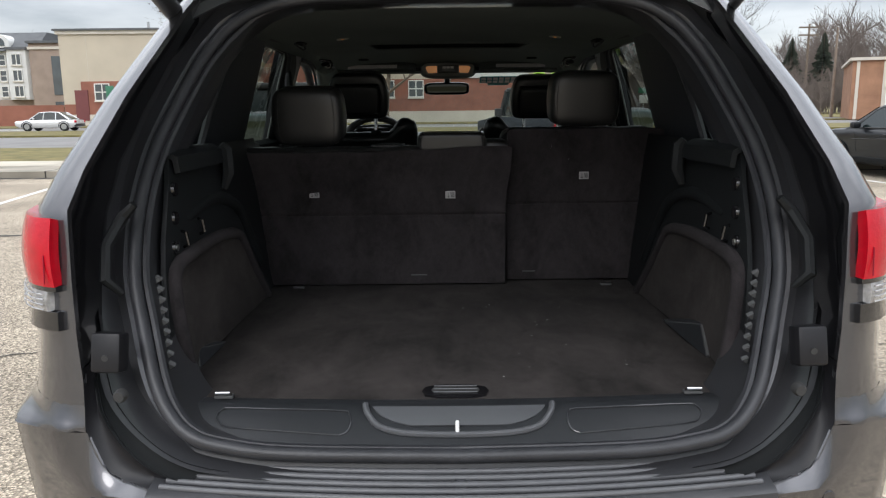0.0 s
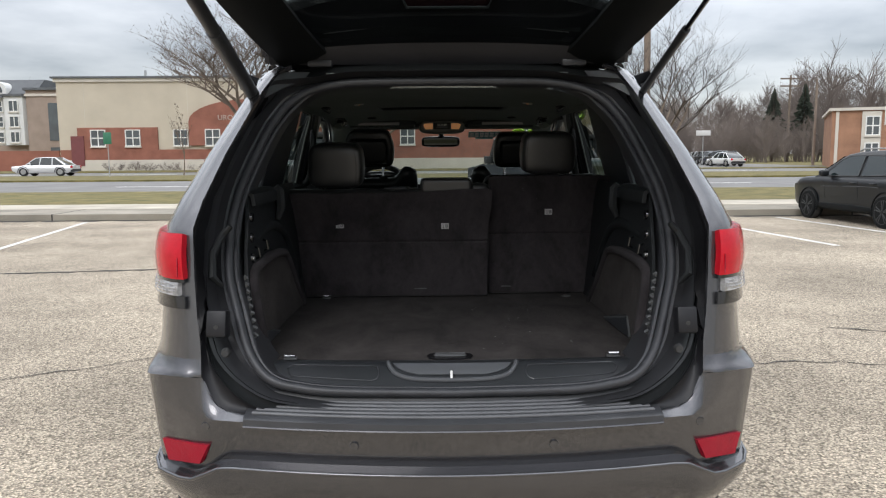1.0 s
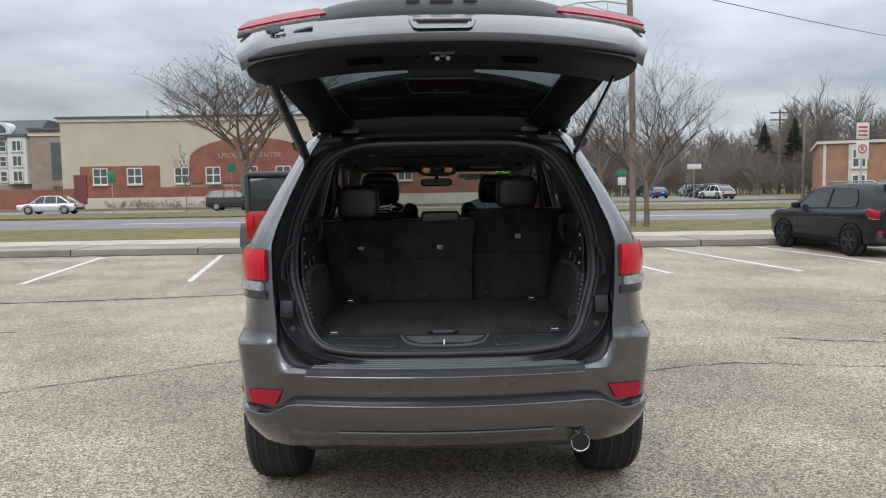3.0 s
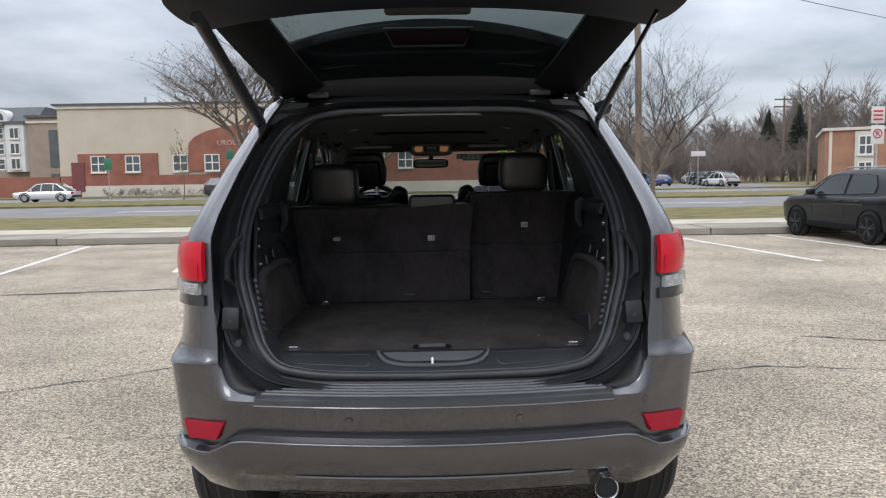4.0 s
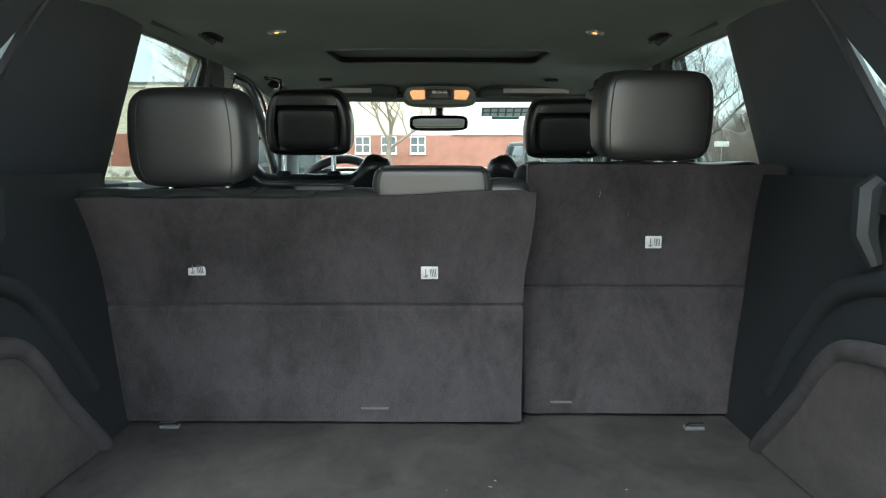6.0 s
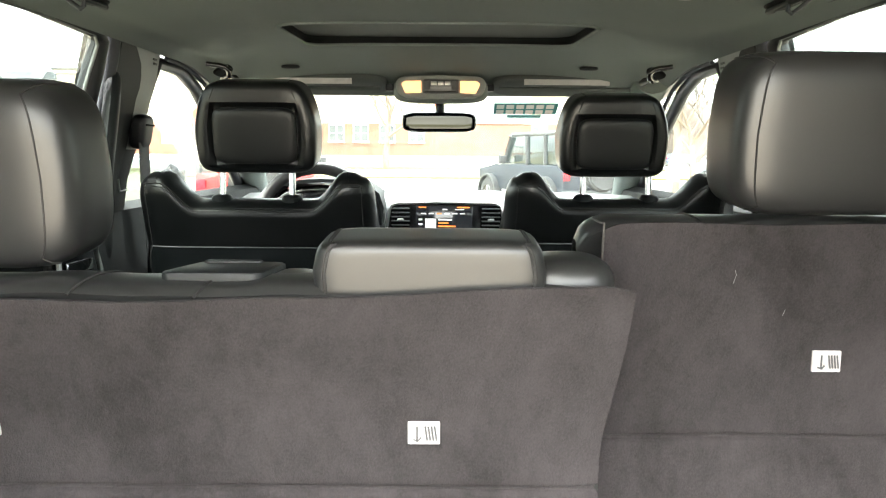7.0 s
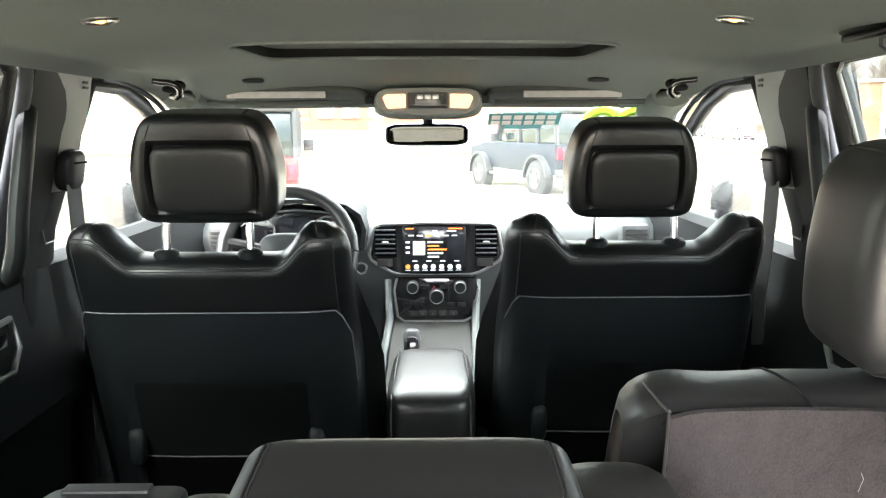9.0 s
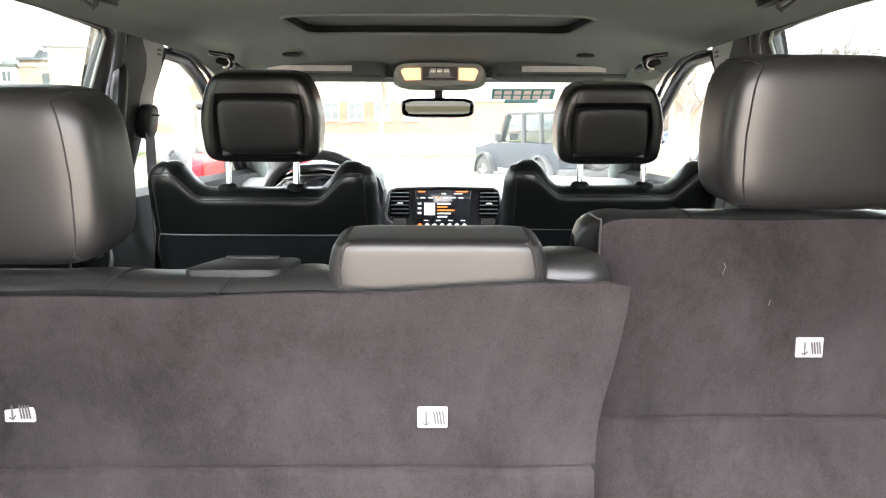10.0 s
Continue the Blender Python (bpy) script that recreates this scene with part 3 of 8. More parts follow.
bm = B()
rows = [ring(SEAL, d, e) for d, e in ((-0.004, 0.18), (-0.004, 0.05), (0.006, 0.012), (0.030, -0.004), (0.036, 0.02), (0.062, 0.03), (0.075, 0.0), (0.095, -0.03))]
grid(bm, [list(c) for c in zip(*rows)] + [[r[0] for r in rows]])
frame_part = part("gate_frame", bm, SHEET, suv, "dark painted tailgate frame")
part("gate_seal", tube(B(), ring(SEAL, 0.008, 0.000) + [ring(SEAL, 0.008, 0.000)[0]], 0.013, 12, False), RUBBER, suv, "black rubber tailgate seal")
part("seal_lip", tube(B(), ring(SEAL, -0.010, 0.012) + [ring(SEAL, -0.010, 0.012)[0]], 0.007, 6, False), RUBBER, suv)
# outer channel between frame and body skin
for side in (-1, 1):
    inner = [(-side * p[0], p[1] + 0.004, p[2]) for p in ring(SEAL, 0.085, -0.026)[:40] if 0.40 < p[0] and p[2] < 0.99]
    bm = B()
    rows = []
    for k in range(16):
        f = k / 15
        p = inner[min(int(f * (len(inner) - 1) + 0.5), len(inner) - 1)]
        q = tuple(lerp_table([(i / (len(BACK) - 1), b[c]) for i, b in enumerate(BACK)], f) for c in range(3))
        rows.append([(side * (abs(p[0]) + (q[0] + 0.006 - abs(p[0])) * g), p[1] + (q[1] - p[1]) * g + 0.012 * math.sin(math.pi * g), p[2] + (q[2] - p[2]) * g) for g in (0, 0.2, 0.4, 0.6, 0.8, 1.0)])
    grid(bm, rows)
    part("jamb_panel", bm, DOORTRIM, suv, "dark painted corner of the gate jamb")
    bm = B()
    rows = []
    for z in (0.94, 0.98, 1.02, 1.1, 1.2, 1.3, 1.4, 1.5, 1.6, 1.66, 1.70):
        xi = lerp_table([(zz, xx) for xx, zz in SEAL[3:15]], z) + 0.085
        xo = lerp_table(OPEN_Z, z) + 0.004
        rows.append([(side * xi, seal_y(z) - 0.01, z), (side * (xi * 0.6 + xo * 0.4), seal_y(z) + 0.010, z), (side * (xi * 0.15 + xo * 0.85), open_y(z) + 0.05, z), (side * xo, open_y(z) + 0.002, z)])
    grid(bm, rows)
    part("drain_channel", bm, GLOSS, suv, "black drain channel beside the tailgate frame")
    # buffer block, bump stops and screws
    bl = part("buffer_block", box(B(), -0.028, 0.028, -0.018, 0.02, -0.036, 0.036, 0.007, 2, pose(side * 0.627, 0.160, 0.977, -12, 0, side * 6)), BLACKPL, suv)
    part("buffer_hole", spin(B(), [(-0.003, 0.006), (0.01, 0.006)], (side * 0.628, 0.142, 0.972), "y", 14), INK, bl)
    part("screw", spin(B(), [(-0.006, 0.009), (0.0, 0.012), (0.01, 0.012)], (side * 0.602, 0.128, 0.905), "y", 14), INK, suv)
    bm = B()
    tube(bm, [(side * 0.640, 0.262, 1.06), (side * 0.662, 0.245, 1.09), (side * 0.668, 0.275, 1.15), (side * 0.650, 0.315, 1.20), (side * 0.625, 0.315, 1.225)], [0.006, 0.012, 0.011, 0.012, 0.008], 8)
    part("lamp_bracket", bm, TRIM, suv)
    # hinge and strut mount
    bm = B()
    box(bm, side * 0.42 - 0.04, side * 0.42 + 0.04, 0.72, 0.80, 1.712, 1.735, 0.006)
    part("hinge", bm, RUBBER, suv)
# sheet metal corner pieces under the roof edge
for side in (-1, 1):
    bm = B()
    grid(bm, [[(side * x, y, z) for x, y, z in ((0.455, 0.712, 1.692), (0.54, 0.668, 1.688), (0.60, 0.645, 1.660))], [(side * x, y, z) for x, y, z in ((0.475, 0.700, 1.664), (0.535, 0.660, 1.636), (0.588, 0.620, 1.600))]])
    thick(bm, 0.01)
    part("roof_corner", bm, SHEET, suv)

# ---- tailgate, built shut and then swung up about its hinge ----
HINGE = (0.78, 1.722)
SWING = 61.0
gate = new("tailgate")
gate.parent = suv
gate["label"] = "raised grey tailgate with dark glass and black inner trim"
gate.matrix_basis = Matrix.Translation((0, *HINGE)) @ Matrix.Rotation(radians(-SWING), 4, "X") @ Matrix.Translation((0, -HINGE[0], -HINGE[1]))


def gate_half(z):
    return lerp_table([(0.79, 0.62), (0.84, 0.665), (0.90, 0.695), (1.0, 0.710), (1.10, 0.712), (1.20, 0.70), (1.40, 0.655), (1.6, 0.60), (1.72, 0.55)], z)


def gate_y(x, z):
    """Outer face of the shut gate."""
    prof = lerp_table([(0.84, 0.045), (0.88, 0.030), (0.98, 0.020), (1.05, 0.018), (1.16, 0.026), (1.195, 0.040), (1.215, 0.075), (1.25, 0.205), (1.66, 0.655), (1.72, 0.715)], z)
    return prof + 0.068 * (abs(x) / 0.7) ** 2.4


FR = [k / 12 for k in range(-12, 13)]
bm = B()
for zs in ((0.845, 0.850, 0.858, 0.872, 0.89, 0.93, 0.98, 1.02),):
    grid(bm, [[(f * gate_half(z), gate_y(f * gate_half(z), z) + 0.02 * max(0, (abs(f) - 0.9) / 0.1) ** 2 + 0.03 * max(0, (0.858 - z) / 0.013) ** 2, z + 0.010 * (1 - f * f) * (z < 0.9)) for f in FR] for z in zs])
grid(bm, [[(side * (0.42 + t * (gate_half(z) - 0.42)), gate_y(0.42 + t * (gate_half(z) - 0.42), z), z) for t in (0, 0.25, 0.5, 0.75, 1)] for z in (1.018, 1.03, 1.05) for side in (1,)])
grid(bm, [[(-(0.42 + t * (gate_half(z) - 0.42)), gate_y(0.42 + t * (gate_half(z) - 0.42), z), z) for t in (0, 0.25, 0.5, 0.75, 1)] for z in (1.018, 1.03, 1.05)])
thick(bm, 0.012)
part("outer_skin", bm, PAINT, gate, "dark grey metallic outer panel")
# plate recess and gloss applique
bm = B()
grid(bm, [[(x, gate_y(x, z) + d * (1 - (x / 0.46) ** 4), z) for x in [k * 0.0425 for k in range(-10, 11)]] for z, d in ((1.000, 0.010), (1.008, -0.002), (1.04, -0.014), (1.10, -0.026), (1.15, -0.030), (1.18, -0.028), (1.205, 0.004))])
thick(bm, 0.01)
part("plate_recess", bm, BLACKPL, gate)
for x in (-0.10, 0.10):
    pl = part("plate_lamp", box(B(), x - 0.024, x + 0.024, -0.016, 0.01, 1.083, 1.107, 0.004), CUP, gate, "number plate lamp in a grey housing")
    part("lamp_lens", box(B(), x - 0.015, x + 0.015, -0.021, -0.014, 1.087, 1.103, 0.003), CLEARLENS, pl)
bm = B()
grid(bm, [[(x, gate_y(x, z) + 0.012, z) for x in [k * 0.0155 for k in range(-10, 11)]] for z in (1.055, 1.15)])
thick(bm, 0.004)
part("plate_holder", bm, INK, gate)
part("emblem", prism(B(), [(-0.04, 0), (0.04, 0), (0.02, 0.03), (-0.02, 0.03)], "y", -0.016, 0.01, 0, pose(0, 0.0, 1.080)), CUP, gate)
for side in (-1, 1):
    bm = B()
    rows = []
    for z in (1.052, 1.08, 1.12, 1.16, 1.205):
        x0 = 0.40 + 0.05 * smoothstep(1.05, 1.2, z)
        rows.append([(side * (x0 + t * (gate_half(z) - x0)), gate_y(x0 + t * (gate_half(z) - x0), z) - 0.012, z) for t in (0, 0.2, 0.4, 0.6, 0.8, 1)])
    thick(grid(bm, rows), 0.02)
    lens = part("gate_lamp", bm, REDTOP, gate, "red tail lamp lens on the tailgate")
    bm = B()
    grid(bm, [[(side * (0.42 + t * (gate_half(1.04) - 0.42)), gate_y(0.42 + t * (gate_half(z) - 0.42), z) - 0.006, z) for t in (0, 0.33, 0.66, 1)] for z in (1.035, 1.053)])
    part("lamp_trim", thick(bm, 0.012), CLEARLENS, lens)
# handle with its pocket
hz = 0.928
bm = B()
rim_pts = [(-0.115, 0.036), (-0.104, 0.046), (0.104, 0.046), (0.115, 0.036), (0.098, -0.040), (0.082, -0.050), (-0.082, -0.050), (-0.098, -0.040)]
outer = [(x, gate_y(x, hz + z) - 0.004, hz + z) for x, z in rim_pts]
inner = [(x * 0.80, gate_y(x, hz + z) - 0.005, hz - 0.004 + z * 0.66) for x, z in rim_pts]
deep = [(x * 0.76, gate_y(x, hz + z) + 0.03, hz - 0.004 + z * 0.60) for x, z in rim_pts]
grid(bm, [outer, inner, deep], True)
han = part("gate_handle", bm, PAINT, gate, "painted pull handle in its surround")
bm = B()
bm.faces.new([bm.verts.new(p) for p in [(x, y - 0.024, z) for x, y, z in deep]])
part("handle_pocket", bm, INK, han)
part("handle_bar", box(B(), -0.10, 0.10, gate_y(0, hz) - 0.012, gate_y(0, hz) + 0.004, hz + 0.008, hz + 0.040, 0.006), PAINT, han)
# badge bars
badge = part("model_badge", box(B(), -0.500, -0.435, 0.0, 0.006, -0.011, 0.011, 0.002, 2, pose(0, gate_y(0.468, 0.945) - 0.004, 0.945) @ Matrix.Translation((-0.468, 0, 0)) @ Matrix.Rotation(radians(-13), 4, "Z") @ Matrix.Translation((0.468, 0, 0))), INK, gate, "gloss black raised badge")
words("badge_lettering", "4x4", 0.036, Matrix.Translation((-0.555, gate_y(0.545, 0.945) - 0.006, 0.945)) @ Matrix.Rotation(radians(-16), 4, "Z") @ Matrix.Rotation(radians(90), 4, "X"), INK, gate, 0.003)
part("round_badge", spin(B(), [(-0.003, 0.030), (0.0, 0.034), (0.01, 0.034)], (-0.57, gate_y(0.57, 1.0) + 0.0, 1.002), "y", 24), INK, gate)
# inner side: lower trim panel
bm = B()
GI = [k / 10 for k in range(-10, 11)]


def trim_y(x, z):
    return 0.068 * (abs(x) / 0.7) ** 2.4 + lerp_table([(0.85, 0.055), (0.862, 0.078), (0.885, 0.098), (0.95, 0.135), (1.05, 0.190), (1.15, 0.246), (1.20, 0.274), (1.235, 0.290)], z)


grid(bm, [[(f * (gate_half(z) - 0.03), trim_y(f * (gate_half(z) - 0.03), z), z) for f in GI] for z in (0.850, 0.855, 0.865, 0.885, 0.92, 0.97, 1.04, 1.11, 1.17, 1.20, 1.235)])
thick(bm, 0.008)
inner_trim = part("inner_trim", bm, GATETRIM, gate, "black plastic inner trim panel")
for x in (-0.268, 0.268):
    zz = 0.970
    pts = [(-0.058, -0.014), (-0.050, -0.022), (0.050, -0.022), (0.058, -0.014), (0.058, 0.016), (0.050, 0.022), (-0.050, 0.022), (-0.058, 0.016)]
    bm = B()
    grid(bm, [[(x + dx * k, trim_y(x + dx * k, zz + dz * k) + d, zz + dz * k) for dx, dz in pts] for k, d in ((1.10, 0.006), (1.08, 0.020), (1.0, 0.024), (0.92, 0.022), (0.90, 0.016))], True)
    # rim and floor stand proud; black colour gives the pocket its shade
    rim_ob = part("pull_pocket", bm, DEEPBLACK, inner_trim)
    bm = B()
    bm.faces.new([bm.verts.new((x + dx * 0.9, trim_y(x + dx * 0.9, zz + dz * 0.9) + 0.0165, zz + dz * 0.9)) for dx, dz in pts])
    part("pocket_floor", bm, DEEPBLACK, rim_ob)
STEELBOLT = material("zinc_bolt", (0.62, 0.62, 0.62), 0.3, 0.8, 0.05, 20)
# latch
lm = Matrix.Translation((0, trim_y(0, 0.94) + 0.004, 0.94)) @ Matrix.Rotation(radians(-28.7), 4, "X")
latch = part("latch", box(B(), -0.044, 0.044, -0.06, 0.014, -0.050, 0.040, 0.008, 2, lm), GLOSS, gate, "black latch with two steel bolts")
part("latch_jaw", prism(B(), [(-0.012, -0.052), (0.012, -0.052), (0.004, -0.018), (-0.004, -0.018)], "y", 0.0135, 0.018, 0, lm), DARKGREY, latch)
for x in (-0.019, 0.019):
    bolt = part("bolt", spin(B(), [(0.0, 0.0075), (0.008, 0.0070), (0.010, 0.003)], (0, 0, 0), "y", 14), STEELBOLT, latch)
    bolt.matrix_basis = lm @ Matrix.Translation((x, 0.013, 0.008))
for x in (-0.085, 0.085):
    stop = part("bump_stop", spin(B(), [(0.0, 0.009), (0.010, 0.007)], (0, 0, 0), "y", 12), DEEPBLACK, inner_trim)
    stop.matrix_basis = lm @ Matrix.Translation((x, 0.0, 0.016))
# glass and its frame
bm = B()
grid(bm, [[(f * (gate_half(z) - 0.14), gate_y(f * (gate_half(z) - 0.14), z) + 0.006, z) for f in GI] for z in (1.225, 1.30, 1.40, 1.50, 1.60, 1.66, 1.705)])
part("rear_glass", bm, TINT, gate, "dark tinted rear glass", shadow=False)
bm = B()
for side in (-1, 1):
    grid(bm, [[(side * (gate_half(z) - d), gate_y(gate_half(z) - d, z) + e, z) for d, e in ((0.0, 0.0), (0.035, -0.003), (0.165, 0.0), (0.172, 0.026), (0.13, 0.048), (0.07, 0.058), (0.02, 0.05))] for z in (1.20, 1.25, 1.35, 1.45, 1.55, 1.65, 1.71)])
grid(bm, [[(f * gate_half(z), gate_y(f * gate_half(z), z) + e, z) for f in GI] for z, e in ((1.692, 0.004), (1.708, 0.0), (1.716, 0.02), (1.706, 0.045), (1.690, 0.040), (1.688, 0.02))])
part("glass_frame", bm, DOORTRIM, gate)
# spoiler and wiper
bm = B()
rows = []
for k, (t, z) in enumerate(((0.0, 1.744), (0.35, 1.742), (0.7, 1.732), (0.96, 1.714), (1.0, 1.702), (0.94, 1.692), (0.55, 1.690), (0.2, 1.700))):
    rows.append([(f * 0.61, (0.79 - 0.02 * f * f) * (1 - t) + (0.475 + 0.11 * f * f) * t, z - 0.016 * f * f) for f in GI])
grid(bm, rows)
thick(bm, 0.010)
spoiler = part("spoiler", bm, PAINT, gate, "dark grey roof spoiler over the rear glass")
part("spoiler_liner", grid(B(), [[(f * 0.585, (0.78 - 0.02 * f * f) * (1 - t) + (0.475 + 0.11 * f * f) * t + 0.012, 1.686 - 0.014 * f * f) for f in GI] for t in (0.1, 0.4, 0.7, 0.93)]), BLACKPL, spoiler)
part("brake_lamp", prism(B(), [(-0.155, 0.500), (0.155, 0.500), (0.125, 0.560), (-0.125, 0.560)], "z", 1.660, 1.684, 0.004), LAMPRED, spoiler, "dark red high brake lamp")
part("lamp_rim", tube(B(), [(-0.158, 0.497, 1.662), (0.158, 0.497, 1.662), (0.128, 0.563, 1.662), (-0.128, 0.563, 1.662), (-0.158, 0.497, 1.662)], 0.005, 6), CUP, spoiler)
part("wiper_motor_cover", box(B(), -0.13, 0.13, 0.27, 0.32, 1.225, 1.265, 0.012), TRIM, inner_trim)
# gas struts from the gate's edges down to the frame
gm = gate.matrix_basis
for side, r0 in ((-1, 0.021), (1, 0.0115)):
    a = gm @ Vector((side * 0.600, 0.23, 0.955))
    b = Vector((side * 0.612, 0.60, 1.610))
    mid = a.lerp(b, 0.42)
    strut = part("gas_strut", tube(B(), [mid, b], r0, 12), PLASTIC, suv, "black gas strut")
    part("strut_rod", tube(B(), [a, mid], r0 * (0.86 if side < 0 else 0.55), 10), GLOSS if side > 0 else PLASTIC, strut)
    part("strut_ball", spin(B(), [(-0.012, 0.008), (0, 0.013), (0.012, 0.008)], tuple(b), "x", 12), SHEET, strut)
# drip channel under the gate's hinge edge
bm = B()
grid(bm, [[(f * 0.62, y + 0.02 * f * f, z - 0.05 * abs(f) ** 4) for f in [k / 8 for k in range(-8, 9)]] for y, z in ((0.716, 1.690), (0.722, 1.710), (0.745, 1.728), (0.80, 1.735))])
part("drip_channel", bm, DOORTRIM, suv)
# silver tube paints the reflection along the roof sheet's edge
part("edge_glint", tube(B(), [(x, 0.722, 1.690) for x in (-0.40, -0.2, 0.0, 0.2, 0.40)], 0.0022, 6), SATIN, suv)
bm = B()
grid(bm, [[(w, 4.74 + 0.02 * (1 - (w / 0.8) ** 2), z) for w in (-0.8, -0.4, 0, 0.4, 0.8)] for z in (0.3, 0.6, 0.9)])
part("front_fascia", thick(bm, 0.02), PLASTIC, suv)


# ---- the grey SUV: load space ----
bm = B()
box(bm, -0.60, 0.60, 0.225, 1.30, 0.80, 0.848, 0.006)
cargo_floor = part("cargo_floor", bm, CARPET, suv, "charcoal carpeted load floor")
HOLD = [(-0.066, 0), (-0.060, 0.022), (-0.035, 0.034), (0.035, 0.034), (0.060, 0.022), (0.066, 0), (0.060, -0.020), (0.035, -0.030), (-0.035, -0.030), (-0.060, -0.020)]
prism(bm := B(), [(x - 0.005, 0.277 + y) for x, y in HOLD], "z", 0.846, 0.8525)
fh = part("floor_handle", bm, GLOSS, suv, "gloss black recessed floor handle")
prism(bm := B(), [(x * 0.72 - 0.005, 0.279 + y * 0.55) for x, y in HOLD], "z", 0.8525, 0.8545)
part("handle_cup", bm, INK, fh)
for dy in (-0.004, 0.012, 0.028):
    part("handle_edge", tube(B(), [(-0.048, 0.270 + dy, 0.8545), (0.038, 0.270 + dy, 0.8545)], 0.0011, 6), CUP, fh)
# sill trim with two inset panels and the striker cup
SILL = [(0.098, 0.775), (0.108, 0.797), (0.13, 0.815), (0.17, 0.838), (0.205, 0.851), (0.24, 0.849)]


def sill_point(x, y, up=0.0):
    return (x, y + 0.025 * (abs(x) / 0.5) ** 2, lerp_table(SILL, y) + up)


bm = B()
grid(bm, [[sill_point(x, y) for x in [k * 0.0525 for k in range(-10, 11)]] for y in (0.24, 0.222, 0.205, 0.19, 0.17, 0.15, 0.13, 0.115, 0.108, 0.098)])
thick(bm, 0.012)
sill = part("sill_trim", bm, SILLTRIM, suv, "black plastic load sill trim")
for side in (-1, 1):
    pts = rounded([(0.218, 0.139), (0.205, 0.146), (0.200, 0.164), (0.204, 0.182), (0.218, 0.190), (0.32, 0.192), (0.430, 0.192), (0.447, 0.187), (0.453, 0.174), (0.446, 0.160), (0.425, 0.151), (0.32, 0.145), (0.218, 0.139)])
    part("inset_outline", tube(B(), [sill_point(side * x, y, 0.0015) for x, y in pts], 0.0018, 6), SHEET, sill)
CUPW = [(0.198, 0.162), (0.186, 0.154), (0.174, 0.143), (0.163, 0.122), (0.155, 0.090)]
bm = B()
grid(bm, [[sill_point(w * f, y, 0.004) for f in (-1, -0.66, -0.33, 0, 0.33, 0.66, 1)] for y, w in CUPW])
thick(bm, 0.003)
part("striker_cup", bm, CUP, sill, "grey striker cup")
part("cup_rim", tube(B(), [sill_point(x, y, 0.003) for x, y in rounded([(-0.176, 0.204), (-0.170, 0.182), (-0.150, 0.156), (-0.11, 0.143), (-0.06, 0.139), (0.0, 0.138), (0.06, 0.139), (0.11, 0.143), (0.150, 0.156), (0.170, 0.182), (0.176, 0.204)])], 0.0062, 8), CUP, sill)
part("striker", tube(B(), [sill_point(-0.004, 0.156, 0.004), sill_point(-0.004, 0.146, 0.020), sill_point(-0.004, 0.138, 0.006)], 0.0035, 8), WHITE, sill, "bare metal striker loop")
part("striker_plug", spin(B(), [(0.0, 0.012), (0.006, 0.010)], (0.0, 0.075, 0.765), "z", 14), RUBBER, sill)


def tie_ring(x, y, z, size, name="tie_down"):
    r = part(name, box(B(), x - 0.030 * size, x + 0.030 * size, y - 0.010 * size, y + 0.016 * size, z - 0.004, z + 0.003, 0.002), DARKGREY, suv, "chrome cargo tie-down ring")
    part("loop", tube(B(), [(x - 0.024 * size, y, z + 0.003), (x - 0.022 * size, y - 0.014 * size, z + 0.016 * size), (x + 0.022 * size, y - 0.014 * size, z + 0.016 * size), (x + 0.024 * size, y, z + 0.003)], 0.0045 * size, 8), CHROME, r)


for side in (-1, 1):
    tie_ring(side * 0.455, 0.250, 0.856, 0.6)
    tie_ring(side * 0.485, 1.185, 0.852, 0.6)
part("flap_hinge", box(B(), -0.13, -0.08, 1.185, 1.190, 0.885, 0.888), DARKGREY, suv)
part("flap_hinge", box(B(), 0.225, 0.265, 1.225, 1.230, 0.885, 0.888), DARKGREY, suv)
rr = random.Random(8)
for k in range(15):
    x, y = rr.uniform(0.0, 0.42), rr.uniform(0.35, 0.95)
    part("fluff", tube(B(), [(x, y, 0.8492), (x + rr.uniform(-0.006, 0.006), y + rr.uniform(-0.004, 0.004), 0.8505)], rr.uniform(0.0003, 0.0006), 4), LABEL, cargo_floor)


def side_x(y, z):
    """Inner face of the load-space side: the wheel house swells in ahead."""
    base = lerp_table([(0.80, 0.578), (0.90, 0.592), (1.05, 0.606), (1.25, 0.620), (1.32, 0.632)], z)
    return base - 0.006 * smoothstep(0.55, 1.1, y) * smoothstep(1.32, 0.9, z) - 0.03 * smoothstep(0.45, 0.22, y) * smoothstep(1.15, 0.85, z)


